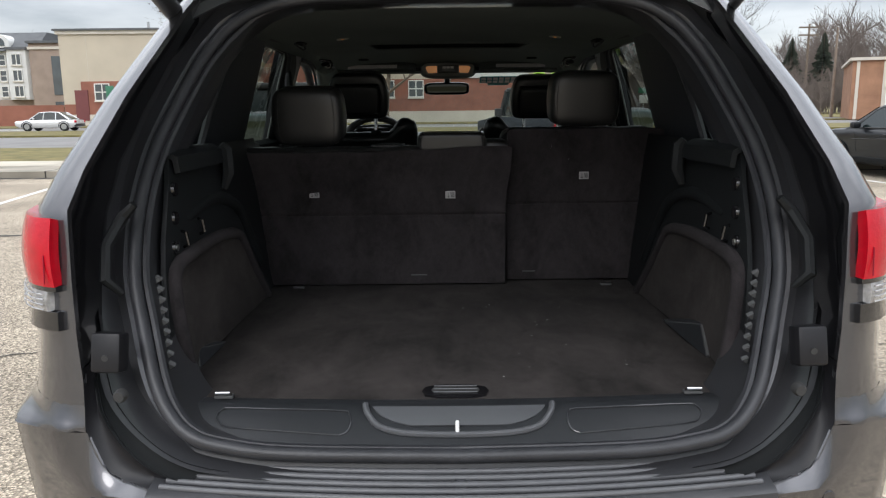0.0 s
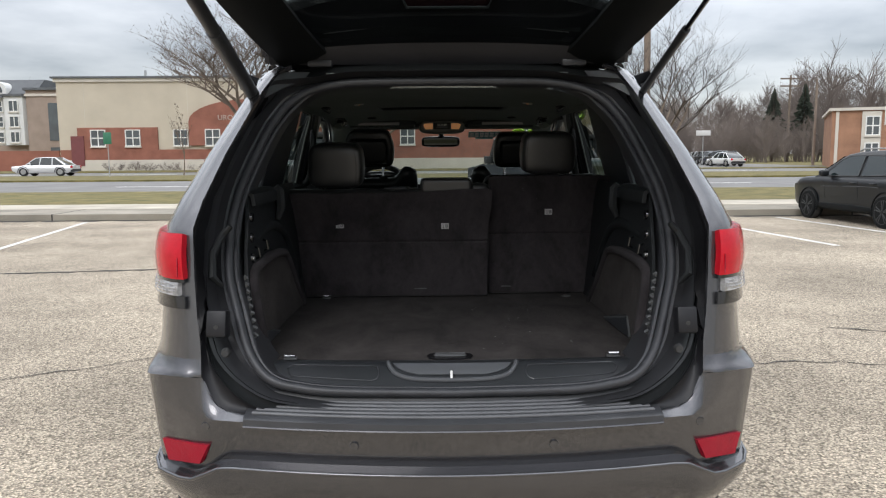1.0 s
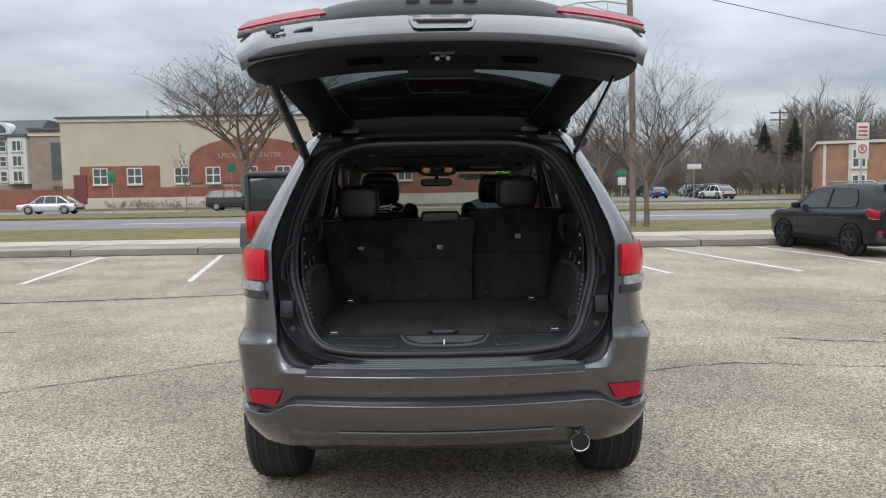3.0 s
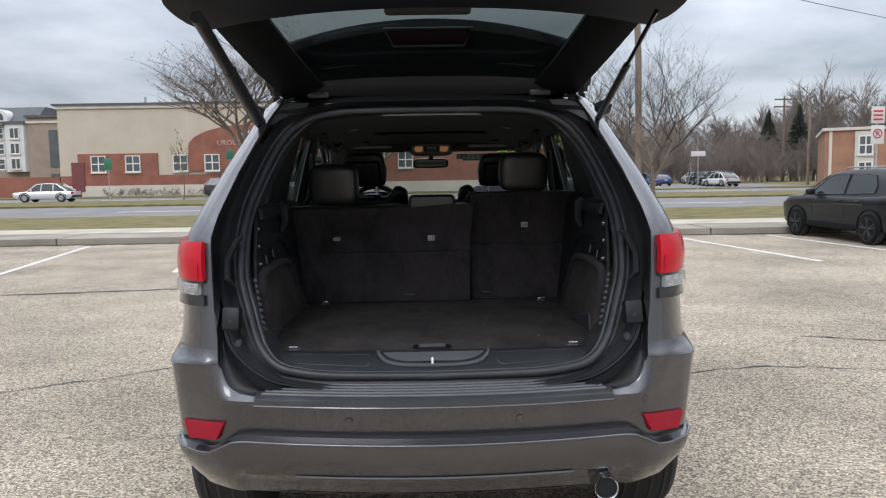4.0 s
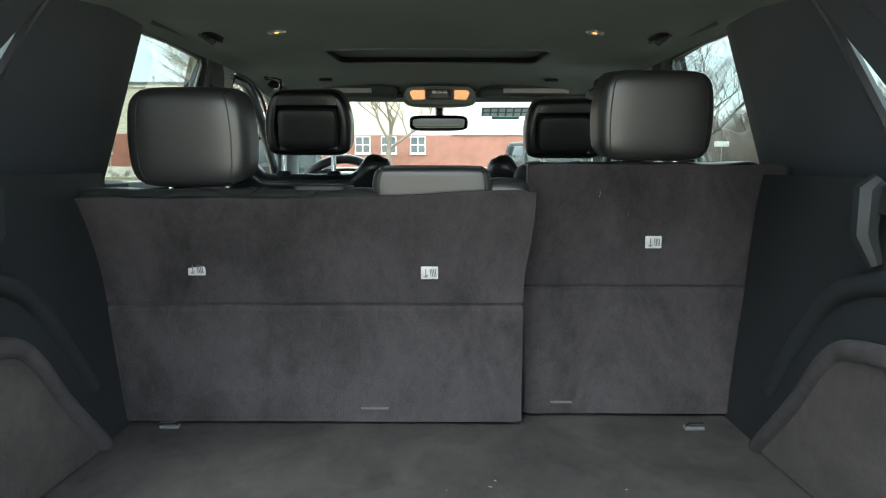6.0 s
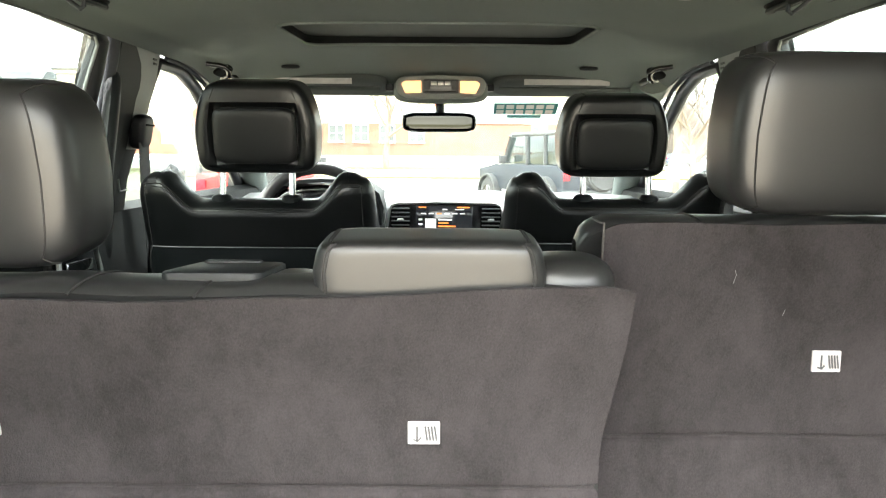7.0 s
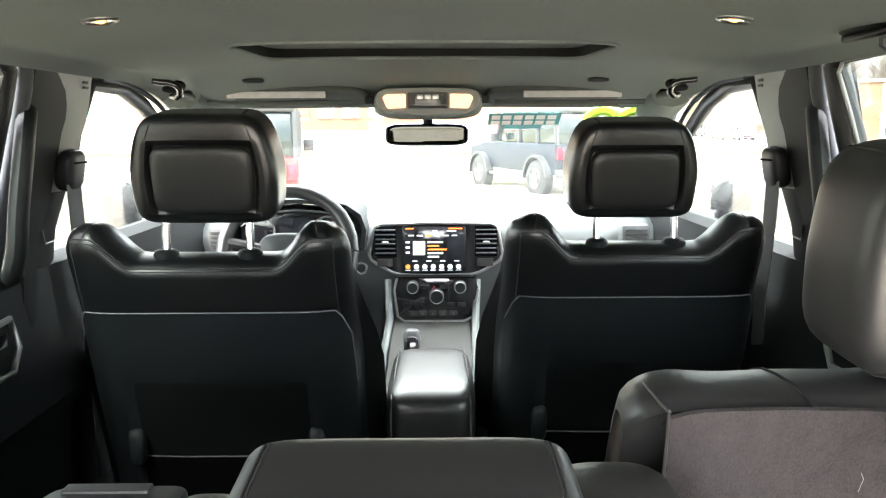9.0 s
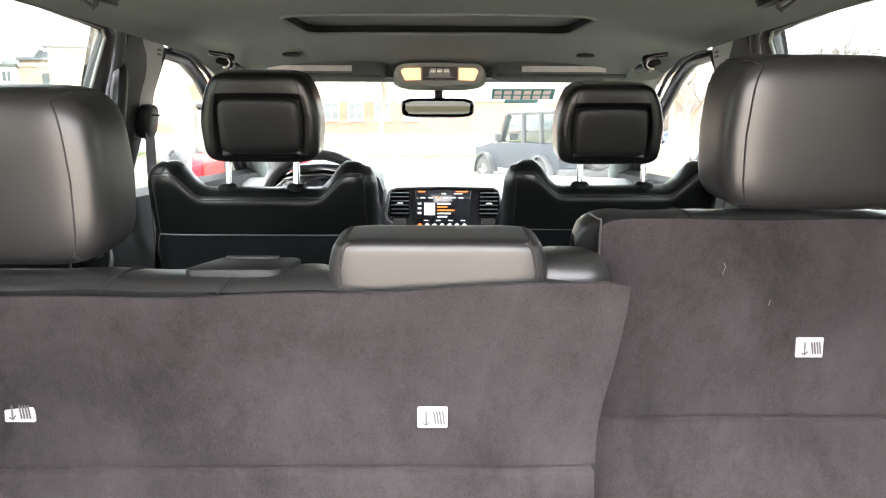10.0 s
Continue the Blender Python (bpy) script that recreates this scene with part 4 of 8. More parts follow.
POCKET = [(0.345, 0.87), (0.335, 0.95), (0.375, 1.05), (0.42, 1.080), (0.50, 1.088), (0.70, 1.092), (0.86, 1.078), (0.92, 1.045), (0.98, 0.966), (1.06, 0.88), (1.085, 0.852)]
for side in (-1, 1):
    ys = [0.20, 0.27, 0.34, 0.42, 0.52, 0.64, 0.76, 0.88, 1.0, 1.12, 1.26]
    bm = B()
    grid(bm, [[(side * side_x(y, z), y + max(0, (z - 0.80)) * 0.60 * (1 - (y - 0.2) / 1.06), z) for y in ys] for z in (0.80, 0.85, 0.90, 0.96, 1.02, 1.08, 1.14, 1.20, 1.26, 1.30, 1.315)])
    thick(bm, 0.01)
    panel = part("cargo_side_panel", bm, TRIM, suv, "black moulded load-space side panel")

    def on(y, z, d):
        yy = 0.2 + (y - 0.2 - (z - 0.80) * 0.60) / max(0.2, 1 - (z - 0.80) * 0.60 / 1.06)
        return (side * (side_x(yy, z) - d), y, z)
    # carpeted pocket with a padded rim
    bm = B()
    rows = []
    for t in range(17):
        z = 0.852 + (1.088 - 0.852) * t / 16
        y0 = lerp_table([(0.852, 0.36), (0.95, 0.345), (1.05, 0.39), (1.088, 0.52)], z)
        y1 = lerp_table([(0.852, 1.085), (0.966, 0.98), (1.045, 0.92), (1.078, 0.86), (1.088, 0.70)], z)
        rows.append([on(y0 + (y1 - y0) * k / 19, z, 0.022 - 0.004 * math.sin(math.pi * k / 19)) for k in range(20)])
    grid(bm, rows)
    pk = part("carpet_pocket", bm, CARPET, panel, "charcoal carpet lining with a padded rim")
    part("pocket_rim", tube(B(), [on(y, z, 0.018) for y, z in rounded(POCKET)], 0.016, 10), CARPETB, panel)
    # low bin
    a, b_, c_ = ((0.545, 0.735, 0.855), (0.573, 0.553, 0.899), (0.560, 0.470, 0.852)) if side > 0 else ((-0.557, 0.589, 0.852), (-0.575, 0.462, 0.882), (-0.560, 0.430, 0.852))
    bm = B()
    grid(bm, [[a, b_], [(a[0] * 0.4 + c_[0] * 0.6, a[1] * 0.4 + c_[1] * 0.6, 0.851), c_]])
    grid(bm, [[(a[0], a[1] + 0.025, a[2] - 0.003), (b_[0] + side * 0.012, b_[1] + 0.05, b_[2] - 0.002)], [a, b_]])
    thick(bm, 0.005)
    bn = part("corner_bin", bm, SILLTRIM, panel, "black plastic corner bin")
    part("bin_lip", tube(B(), [a, b_, c_], 0.0045, 6), DARKGREY, bn)
    # ledge with its cap
    bm = B()
    grid(bm, [[(side * x, y, z) for y in (0.50, 0.62, 0.74, 0.84)] for x, z in ((0.66, 1.318), (0.625, 1.318), (0.600, 1.305), (0.595, 1.27))])
    thick(bm, 0.012)
    part("side_ledge", bm, TRIM, panel)
    part("ledge_cap", tube(B(), [(side * 0.605, 0.845, 1.315), (side * 0.593, 0.85, 1.30), (side * 0.588, 0.845, 1.24), (side * 0.60, 0.835, 1.20)], [0.012, 0.020, 0.018, 0.010], 8), TRIM, panel)
    # rounded wheel house top between ledge and pocket
    part("wheel_house_edge", tube(B(), rounded([on(0.55, 1.16, -0.006), on(0.75, 1.185, 0.004), on(0.92, 1.15, 0.008), on(1.02, 1.06, 0.006), on(1.10, 0.95, 0.004)], 6), 0.018, 10), TRIM, panel)
    # net hooks
    for y, z in ((0.62, 1.135), (0.50, 1.125)):
        part("net_hook", tube(B(), [on(y, z + 0.02, 0.004), on(y - 0.005, z + 0.015, 0.022), on(y - 0.005, z - 0.012, 0.024), on(y, z - 0.02, 0.006)], 0.004, 6), GLOSS, panel)
    for y, z in ((0.445, 1.115), (0.47, 1.175), (0.49, 1.235)):
        p = on(y, z, 0.004)
        kb = part("round_socket", spin(B(), [(-side * 0.012, 0.014), (0.0, 0.017), (side * 0.006, 0.017)], p, "x", 14), GLOSS, panel)
    part("socket_face", spin(B(), [(-side * 0.014, 0.007), (0, 0.007)], on(0.445, 1.115, 0.004), "x", 12), SATIN, panel)
    # toothed fixing strip beside the seal
    st = new("fixing_strip")
    st.parent = suv
    for k in range(9):
        f = k / 8
        x, y, z = side * (0.541 + 0.045 * f), 0.228 + 0.085 * f, 0.928 + 0.148 * f
        part("clip_tooth", prism(B(), [(-0.006, -0.007), (0.005, 0.0), (-0.006, 0.007)], "y", -0.004, 0.006, 0, pose(x, y, z, 20, 0, 0) @ Matrix.Diagonal((-side, 1, 1, 1))), DARKGREY, st, "", False)
    # pillar trim between the tailgate and the quarter window
    bm = B()
    rows = []
    for z in (1.31, 1.36, 1.42, 1.48, 1.54, 1.60, 1.65):
        k = (z - 1.31) / 0.34
        y0, y1 = seal_y(z) + 0.01, 0.76 + 0.26 * k + 0.04 * k * k
        x0, x1 = lerp_table([(zz, xx) for xx, zz in SEAL[9:15]], z), 0.668 - 0.10 * k
        rows.append([(side * (x0 + (x1 - x0) * smoothstep(0, 1, t)), y0 + (y1 - y0) * t, z) for t in (0, 0.2, 0.4, 0.6, 0.8, 1)])
    grid(bm, rows)
    thick(bm, 0.012)
    part("rear_pillar_trim", bm, PILLARTRIM, suv, "black trim of the rear pillar")
    # quarter window
    bm = B()
    grid(bm, [[(side * (0.735 - 0.27 * (z - 1.30)), y0 + (1.06 + 0.20 * (z - 1.3) - y0) * t, z) for t in (0, 0.5, 1)] for z, y0 in ((1.285, 0.72), (1.40, 0.78), (1.52, 0.86), (1.62, 0.94))])
    part("quarter_window", bm, PRIVACY, suv, "fixed dark quarter glass")
    # wide trim panel between the quarter window and rear door
    bm = B()
    rows = []
    for z in (1.30, 1.33, 1.42, 1.51, 1.58, 1.625):
        k = (z - 1.30) / 0.325
        y0, y1 = 0.90 + 0.17 * k, 1.44 + 0.03 * k
        rows.append([(side * (0.706 - 0.085 * k - 0.014 * math.sin(math.pi * t) ** 0.5), y0 + (y1 - y0) * t, z) for t in (0, 0.06, 0.15, 0.5, 0.85, 0.94, 1)])
    grid(bm, rows)
    thick(bm, 0.006)
    part("centre_pillar_trim", bm, PILLARTRIM, suv)
    part("window_rubber", tube(B(), [(side * 0.670, 0.885, 1.31), (side * 0.655, 0.93, 1.40), (side * 0.62, 1.02, 1.55), (side * 0.60, 1.07, 1.62)], 0.010, 6), RUBBER, suv)
    part("window_rubber", tube(B(), [(side * 0.668, 0.72, 1.308), (side * 0.672, 0.80, 1.30), (side * 0.672, 0.87, 1.302), (side * 0.670, 0.885, 1.31)], 0.010, 6), RUBBER, suv)

# ---- the grey SUV: cabin shell ----
bm = B()
box(bm, -0.72, 0.72, 1.20, 3.55, 0.40, 0.46)
box(bm, -0.72, 0.72, 1.18, 1.30, 0.44, 0.80)
part("cabin_floor", bm, CARPET, suv)
bm = B()
box(bm, -0.74, 0.74, 3.50, 3.58, 0.40, 1.16)
part("bulkhead", bm, INK, suv)


def roof_z(x, y):
    front = 0.070 * smoothstep(2.40, 2.86, y)
    return 1.668 - 0.052 * (abs(x) / 0.6) ** 4 - front + 0.012 * smoothstep(0.68, 0.9, y) - 0.012 + 0.030 * smoothstep(0.50, 0.63, abs(x)) * smoothstep(1.2, 1.45, y)


HX = [-0.63, -0.60, -0.56, -0.51, -0.45, -0.40, -0.375, -0.36, -0.34, -0.31, -0.25, -0.17, -0.08, 0.0, 0.08, 0.17, 0.25, 0.31, 0.34, 0.36, 0.375, 0.40, 0.45, 0.51, 0.56, 0.60, 0.63]
HY = [0.70, 0.76, 0.9, 1.1, 1.3, 1.5, 1.7, 1.85, 1.95, 2.02, 2.05, 2.07, 2.10, 2.16, 2.22, 2.28, 2.34, 2.37, 2.39, 2.42, 2.46, 2.5, 2.56, 2.62, 2.68, 2.74, 2.79]
bm = B()
vs = [[bm.verts.new((x, y, roof_z(x, y) - (0.012 if abs(x) > 0.62 else 0))) for x in HX] for y in HY]
for i, (y0, y1) in enumerate(zip(HY, HY[1:])):
    for j, (x0, x1) in enumerate(zip(HX, HX[1:])):
        if 2.05 < (y0 + y1) / 2 < 2.39 and abs((x0 + x1) / 2) < 0.36:
            continue
        bm.faces.new((vs[i][j], vs[i][j + 1], vs[i + 1][j + 1], vs[i + 1][j]))
# sunroof well with rounded corners, its edge joined to the headliner
i0, i1, j0, j1 = HY.index(2.05), HY.index(2.39), HX.index(-0.36), HX.index(0.36)
rim = [vs[i0][j] for j in range(j0, j1)] + [vs[i][j1] for i in range(i0, i1)] + [vs[i1][j] for j in range(j1, j0, -1)] + [vs[i][j0] for i in range(i1, i0, -1)]
WELL = []
for v in rim:
    core = Vector((max(-0.288, min(0.288, v.co.x)), max(2.112, min(2.332, v.co.y))))
    p = core + (v.co.xy - core).normalized() * 0.048
    WELL.append((p.x * (1 - 0.16 * (p.y - 2.07)), p.y))
inner = [bm.verts.new((x, y, roof_z(x, y) + 0.002)) for x, y in WELL]
for k in range(len(rim)):
    q = (k + 1) % len(rim)
    bm.faces.new((rim[k], rim[q], inner[q], inner[k]))
part("headliner", bm, HEADLINER, suv, "dark grey cloth headliner")
bm = B()
grid(bm, [[(x, y, roof_z(x, y) + 0.002) for x, y in WELL], [(x * 1.01, 2.225 + (y - 2.225) * 1.02, roof_z(x, y) + 0.012) for x, y in WELL], [(x * 1.02, 2.225 + (y - 2.225) * 1.03, 1.724) for x, y in WELL]], True)
well = part("sunroof_well", bm, DOORTRIM, suv, "black edge of the sunroof opening")
bm = B()
bm.faces.new([bm.verts.new((x * 1.005, 2.225 + (y - 2.225) * 1.01, 1.688)) for x, y in WELL])
part("sunroof_blind", bm, BLIND, well, "closed grey sunroof blind")
part("well_lip", tube(B(), [(x, y, roof_z(x, y) + 0.001) for x, y in WELL + WELL[:1]], 0.004, 8), HEADLINER, well)
for side in (-1, 1):
    # roof lamp
    x, y = side * 0.391, 1.735
    lz = roof_z(x, y)
    tilt = pose(x, y, lz, 0, side * 8, 0)
    ring_ob = part("roof_lamp", spin(B(), [(0.002, 0.012), (-0.003, 0.016), (-0.004, 0.019), (-0.002, 0.0225), (0.008, 0.023)], (0, 0, 0), "z", 26), SATIN, suv, "small lit roof lamp in a bright ring")
    ring_ob.matrix_basis = tilt
    part("lens_cup", spin(B(), [(0.006, 0.004), (0.004, 0.010), (-0.002, 0.016)], (0, 0, 0), "z", 18), CLEARLENS, ring_ob)
    part("lens", spin(B(), [(-0.0045, 0.002), (-0.003, 0.006), (0.004, 0.007)], (0, 0, 0), "z", 14), BULB, ring_ob, "orange bulb")
    # front grab handle: its folded end is a hooked loop before a pad, black for recess shade
    yy, xx = 2.53, 0.575
    hz0 = roof_z(xx, yy)
    loop = [(0.018, 0.000), (0.002, -0.003), (-0.014, -0.004), (-0.028, -0.008), (-0.036, -0.017), (-0.034, -0.028), (-0.024, -0.034), (-0.012, -0.032)]
    hb = part("grab_handle", tube(B(), [(side * (xx + dx), yy - 0.080 + 0.004 * k, hz0 + dz) for k, (dx, dz) in enumerate(loop)], [0.006, 0.007, 0.007, 0.007, 0.008, 0.008, 0.008, 0.006], 12), GLOSS, suv, "hooked dark grab handle")
    part("handle_bar", tube(B(), [(side * (xx - 0.028), yy - 0.060, hz0 - 0.028), (side * (xx - 0.026), yy + 0.05, hz0 - 0.030), (side * (xx - 0.006), yy + 0.075, hz0 - 0.014)], 0.008, 10), DOORTRIM, hb)
    part("handle_base", cushion(B(), (0.060, 0.130, 0.014), 3, pose(side * (xx - 0.004), yy + 0.030, hz0 - 0.006, 0, side * 24, 0), 6), DEEPBLACK, hb)
    # rear grab handle, flat in its recess, with a coat hook
    yy, xx = 1.69, 0.535
    hz0 = roof_z(xx, yy)
    hb = part("grab_handle", cushion(B(), (0.036, 0.105, 0.010), 3.0, pose(side * xx, yy, hz0 - 0.001, 0, side * 10, 0), 8), DOORTRIM, suv, "folded dark grab handle")
    part("handle_bar", tube(B(), [(side * (xx + 0.004), yy - 0.046, hz0 - 0.004), (side * (xx - 0.006), yy - 0.038, hz0 - 0.008), (side * (xx - 0.008), yy + 0.038, hz0 - 0.008), (side * (xx + 0.004), yy + 0.046, hz0 - 0.004)], 0.005, 10), TRIM, hb)
    part("coat_hook", tube(B(), [(side * (xx + 0.016), yy - 0.050, hz0 - 0.006), (side * (xx - 0.002), yy - 0.062, hz0 - 0.020), (side * (xx - 0.018), yy - 0.068, hz0 - 0.030), (side * (xx - 0.024), yy - 0.070, hz0 - 0.026), (side * (xx - 0.024), yy - 0.070, hz0 - 0.018)], 0.0035, 8), PILLARTRIM, hb)
    # outer roof rail with the window tops
    bm = B()
    grid(bm, [[(side * (x + 0.01 * math.sin(3 * y)), y, z - 0.075 * smoothstep(2.4, 2.95, y)) for y in (0.72, 1.0, 1.5, 2.0, 2.4, 2.6, 2.8, 2.95)] for x, z in ((0.61, 1.640), (0.635, 1.628), (0.675, 1.640), (0.685, 1.668), (0.66, 1.695))])
    part("cant_rail", bm, TRIM, suv)
    # belt line and doors
    for y0, y1, nm in ((1.46, 2.22, "rear_door_panel"), (2.17, 3.50, "front_door_panel")):
        bm = B()
        grid(bm, [[(side * (x - 0.02 * smoothstep(2.9, 3.5, y)), y, z) for y in [y0 + (y1 - y0) * k / 6 for k in range(7)]] for x, z in ((0.80, 1.275), (0.735, 1.290), (0.705, 1.275), (0.700, 1.18), (0.68, 1.10), (0.665, 1.04), (0.69, 0.99), (0.70, 0.80), (0.71, 0.46))])
        thick(bm, 0.015)
        door = part(nm, bm, DOORTRIM, suv, "black door trim with armrest")
        hy = y0 + (0.47 if nm == "rear_door_panel" else 0.41)
        part("pull_frame", tube(B(), [(side * 0.694, hy - 0.07, 1.205), (side * 0.690, hy + 0.07, 1.215), (side * 0.682, hy + 0.075, 1.165), (side * 0.680, hy + 0.05, 1.13), (side * 0.680, hy - 0.06, 1.13), (side * 0.690, hy - 0.075, 1.165), (side * 0.694, hy - 0.07, 1.205)], 0.006, 8), SATIN, door)
        part("door_lever", box(B(), -0.006, 0.006, -0.05, 0.05, -0.012, 0.012, 0.004, 2, pose(side * 0.690, hy, 1.185)), CHROME, door)
    part("belt_rail", box(B(), side * 0.735 - 0.09, side * 0.735 + 0.09, 0.55, 1.46, 1.19, 1.300, 0.02), TRIM, suv)
    bm = B()
    wx = lambda z: 0.765 - 0.30 * (z - 1.28)
    grid(bm, [[(side * wx(z), 1.44 + (2.02 - 1.44) * t, z) for t in (0, 0.5, 1)] for z in (1.27, 1.40, 1.52, 1.63)])
    part("rear_door_window", bm, PRIVACY, suv)
    bm = B()
    grid(bm, [[(side * (wx(z) - 0.0), 2.30 + (y1 - 2.30) * t, z) for t in (0, 0.5, 1)] for z, y1 in ((1.25, 3.38), (1.36, 3.16), (1.48, 2.98), (1.56, 2.80), (1.63, 2.55))])
    part("front_door_window", bm, PANE, suv, shadow=False)
    # window frames in black
    part("window_frame", tube(B(), [(side * 0.745, 1.46, 1.28), (side * 0.668, 1.47, 1.635), (side * 0.664, 1.75, 1.643), (side * 0.664, 1.99, 1.638), (side * 0.668, 2.014, 1.622), (side * 0.680, 2.005, 1.56), (side * 0.695, 1.992, 1.49), (side * 0.745, 1.985, 1.28)], [0.022, 0.016, 0.013, 0.016, 0.020, 0.021, 0.022, 0.022], 10), BLACKPL, suv)
    # pale tube paints the highlight along the rear door glass rubber
    part("window_rubber", tube(B(), [(side * 0.664, 1.50, 1.630), (side * 0.660, 1.75, 1.632), (side * 0.658, 1.975, 1.628), (side * 0.661, 1.992, 1.610), (side * 0.676, 1.978, 1.55), (side * 0.690, 1.966, 1.49), (side * 0.738, 1.958, 1.29)], 0.0035, 8), GREYTRIM, suv)
    part("window_frame", tube(B(), [(side * 0.758, 2.225, 1.28), (side * 0.715, 2.26, 1.44), (side * 0.67, 2.31, 1.615), (side * 0.666, 2.46, 1.615), (side * 0.676, 2.61, 1.582), (side * 0.692, 2.80, 1.505), (side * 0.730, 3.12, 1.365), (side * 0.76, 3.38, 1.26)], 0.018, 10), BLACKPL, suv)
    part("window_rubber", tube(B(), rounded([(side * 0.650, 2.33, 1.626), (side * 0.648, 2.48, 1.618), (side * 0.656, 2.66, 1.584), (side * 0.672, 2.82, 1.522), (side * 0.690, 2.95, 1.46)], 5), 0.006, 8), PILLARTRIM, suv)
    # B pillar: dark inner trim, paler upper cover, soft door seal, belt guide and belt
    EDGE = [(0.5, 2.115), (1.22, 2.117), (1.34, 2.134), (1.41, 2.172), (1.487, 2.190), (1.545, 2.202), (1.585, 2.192), (1.612, 2.160), (1.645, 2.100)]
    PX = [(0.5, 0.70), (1.0, 0.70), (1.25, 0.705), (1.40, 0.690), (1.52, 0.672), (1.645, 0.636)]
    heights = [0.5, 0.9, 1.1, 1.22, 1.28, 1.34, 1.375, 1.41, 1.45, 1.487, 1.52, 1.545, 1.57, 1.595, 1.62, 1.645]
    bm = B()
    rows = []
    for z in heights:
        x, y1 = lerp_table(PX, z), lerp_table(EDGE, z)
        y0 = 2.050 + 0.012 * math.sin(9 * (z - 1.2))
        rows.append([(side * (x + 0.07), y0 - 0.004, z), (side * (x + 0.012), y0 + 0.004, z), (side * (x - 0.002), y0 + 0.016, z), (side * (x - 0.004), (y0 + y1) / 2, z), (side * (x - 0.003), y1 - 0.010, z), (side * (x + 0.006), y1, z)])
    grid(bm, rows)
    thick(bm, 0.006)
    pil = part("door_pillar", bm, DOORTRIM, suv, "black centre pillar trim")
    bm = B()
    rows = []
    for z in heights[7:]:
        x, y0 = lerp_table(PX, z) + 0.006, lerp_table(EDGE, z) - 0.012
        y1 = lerp_table([(0.5, 2.20), (1.30, 2.225), (1.40, 2.245), (1.45, 2.275), (1.50, 2.296), (1.57, 2.302), (1.645, 2.285)], z)
        rows.append([(side * x, y0, z), (side * (x - 0.002), y0 + 0.03, z), (side * (x - 0.002), y1 - 0.012, z), (side * (x + 0.004), y1, z), (side * (x + 0.05), y1 + 0.004, z)])
    grid(bm, rows)
    thick(bm, 0.006)
    part("pillar_cover", bm, GREYTRIM, pil, "pale grey upper pillar cover")
    bm = B()
    grid(bm, [[(side * (lerp_table(PX, z) + 0.006 + dx), lerp_table(EDGE, z) - 0.012 + dy, z) for dx, dy in ((0, 0), (-0.002, 0.03), (-0.002, 0.065), (0.004, 0.088), (0.05, 0.092))] for z in heights[:8]])
    part("belt_cover", thick(bm, 0.006), DOORTRIM, pil, "dark lower belt cover")
    part("door_seal", tube(B(), rounded([(side * 0.650, 2.046, 1.648), (side * 0.657, 2.050, 1.60), (side * 0.672, 2.050, 1.54), (side * 0.690, 2.044, 1.46), (side * 0.715, 2.038, 1.36), (side * 0.735, 2.036, 1.28)], 4), 0.013, 10), PILLARTRIM, pil, "soft grey door seal")
    part("assist_strap", tube(B(), rounded([(side * 0.680, 2.095, 1.556), (side * 0.664, 2.06, 1.545), (side * 0.655, 2.025, 1.49), (side * 0.660, 2.005, 1.40), (side * 0.670, 2.005, 1.33), (side * 0.690, 2.02, 1.290), (side * 0.71, 2.06, 1.28)], 4), 0.0165, 12, True, 1.3), TRIM, pil)
    guide = part("belt_guide", cushion(B(), (0.036, 0.066, 0.078), 3.6, pose(side * 0.668, 2.207, 1.450, 6, side * -12, 0), 10), BLACKPL, pil)
    part("guide_groove", box(B(), side * 0.650 - 0.004, side * 0.650 + 0.004, 2.184, 2.232, 1.462, 1.466, 0.001), DEEPBLACK, guide)
    bm = B()
    grid(bm, [[(side * 0.662, 2.172, 1.425), (side * 0.662, 2.228, 1.425)], [(side * 0.670, 2.195, 1.33), (side * 0.668, 2.245, 1.33)], [(side * 0.676, 2.228, 1.20), (side * 0.672, 2.272, 1.20)], [(side * 0.690, 2.27, 0.80), (side * 0.686, 2.31, 0.80)]])
    thick(bm, 0.002)
    part("seat_belt", bm, DARKGREY, guide, "grey seat belt webbing")
    part("belt_slot", tube(B(), [(side * 0.697, 2.142, 1.345), (side * 0.698, 2.150, 1.318), (side * 0.697, 2.185, 1.320)], 0.0018, 6), SATIN, pil)
    for dz in (0, 0.010):
        part("belt_tag", box(B(), -0.001, 0.001, -0.010, 0.010, -0.0025, 0.0025, 0, 1, pose(side * 0.6475, 2.252, 1.604 + dz, 0, side * -16, 0)), DARKGREY, pil)
    # A pillar
    bm = B()
    tube(bm, [(side * 0.590, 2.62, 1.610), (side * 0.605, 2.78, 1.575), (side * 0.640, 2.95, 1.50), (side * 0.690, 3.25, 1.36), (side * 0.740, 3.55, 1.20)], [0.050, 0.055, 0.055, 0.052, 0.05], 12, True, 0.75)
    part("windscreen_pillar", bm, HEADLINER, suv, "grey trim of the windscreen pillar")
    # door mirror
    mirror_ob = part("door_mirror", cushion(B(), (0.25, 0.13, 0.195), 4.5, pose(side * 1.015, 3.125, 1.300, 0, 0, side * 6), 8), PAINT, suv, "grey door mirror housing")
    part("mirror_pane", cushion(B(), (0.222, 0.008, 0.168), 6.0, pose(side * 1.015, 3.056, 1.300, 0, 0, side * -8), 6), MIRROR, mirror_ob)
    part("mirror_arm", tube(B(), [(side * 0.78, 3.15, 1.235), (side * 0.95, 3.13, 1.235)], 0.03, 8), PAINT, mirror_ob)

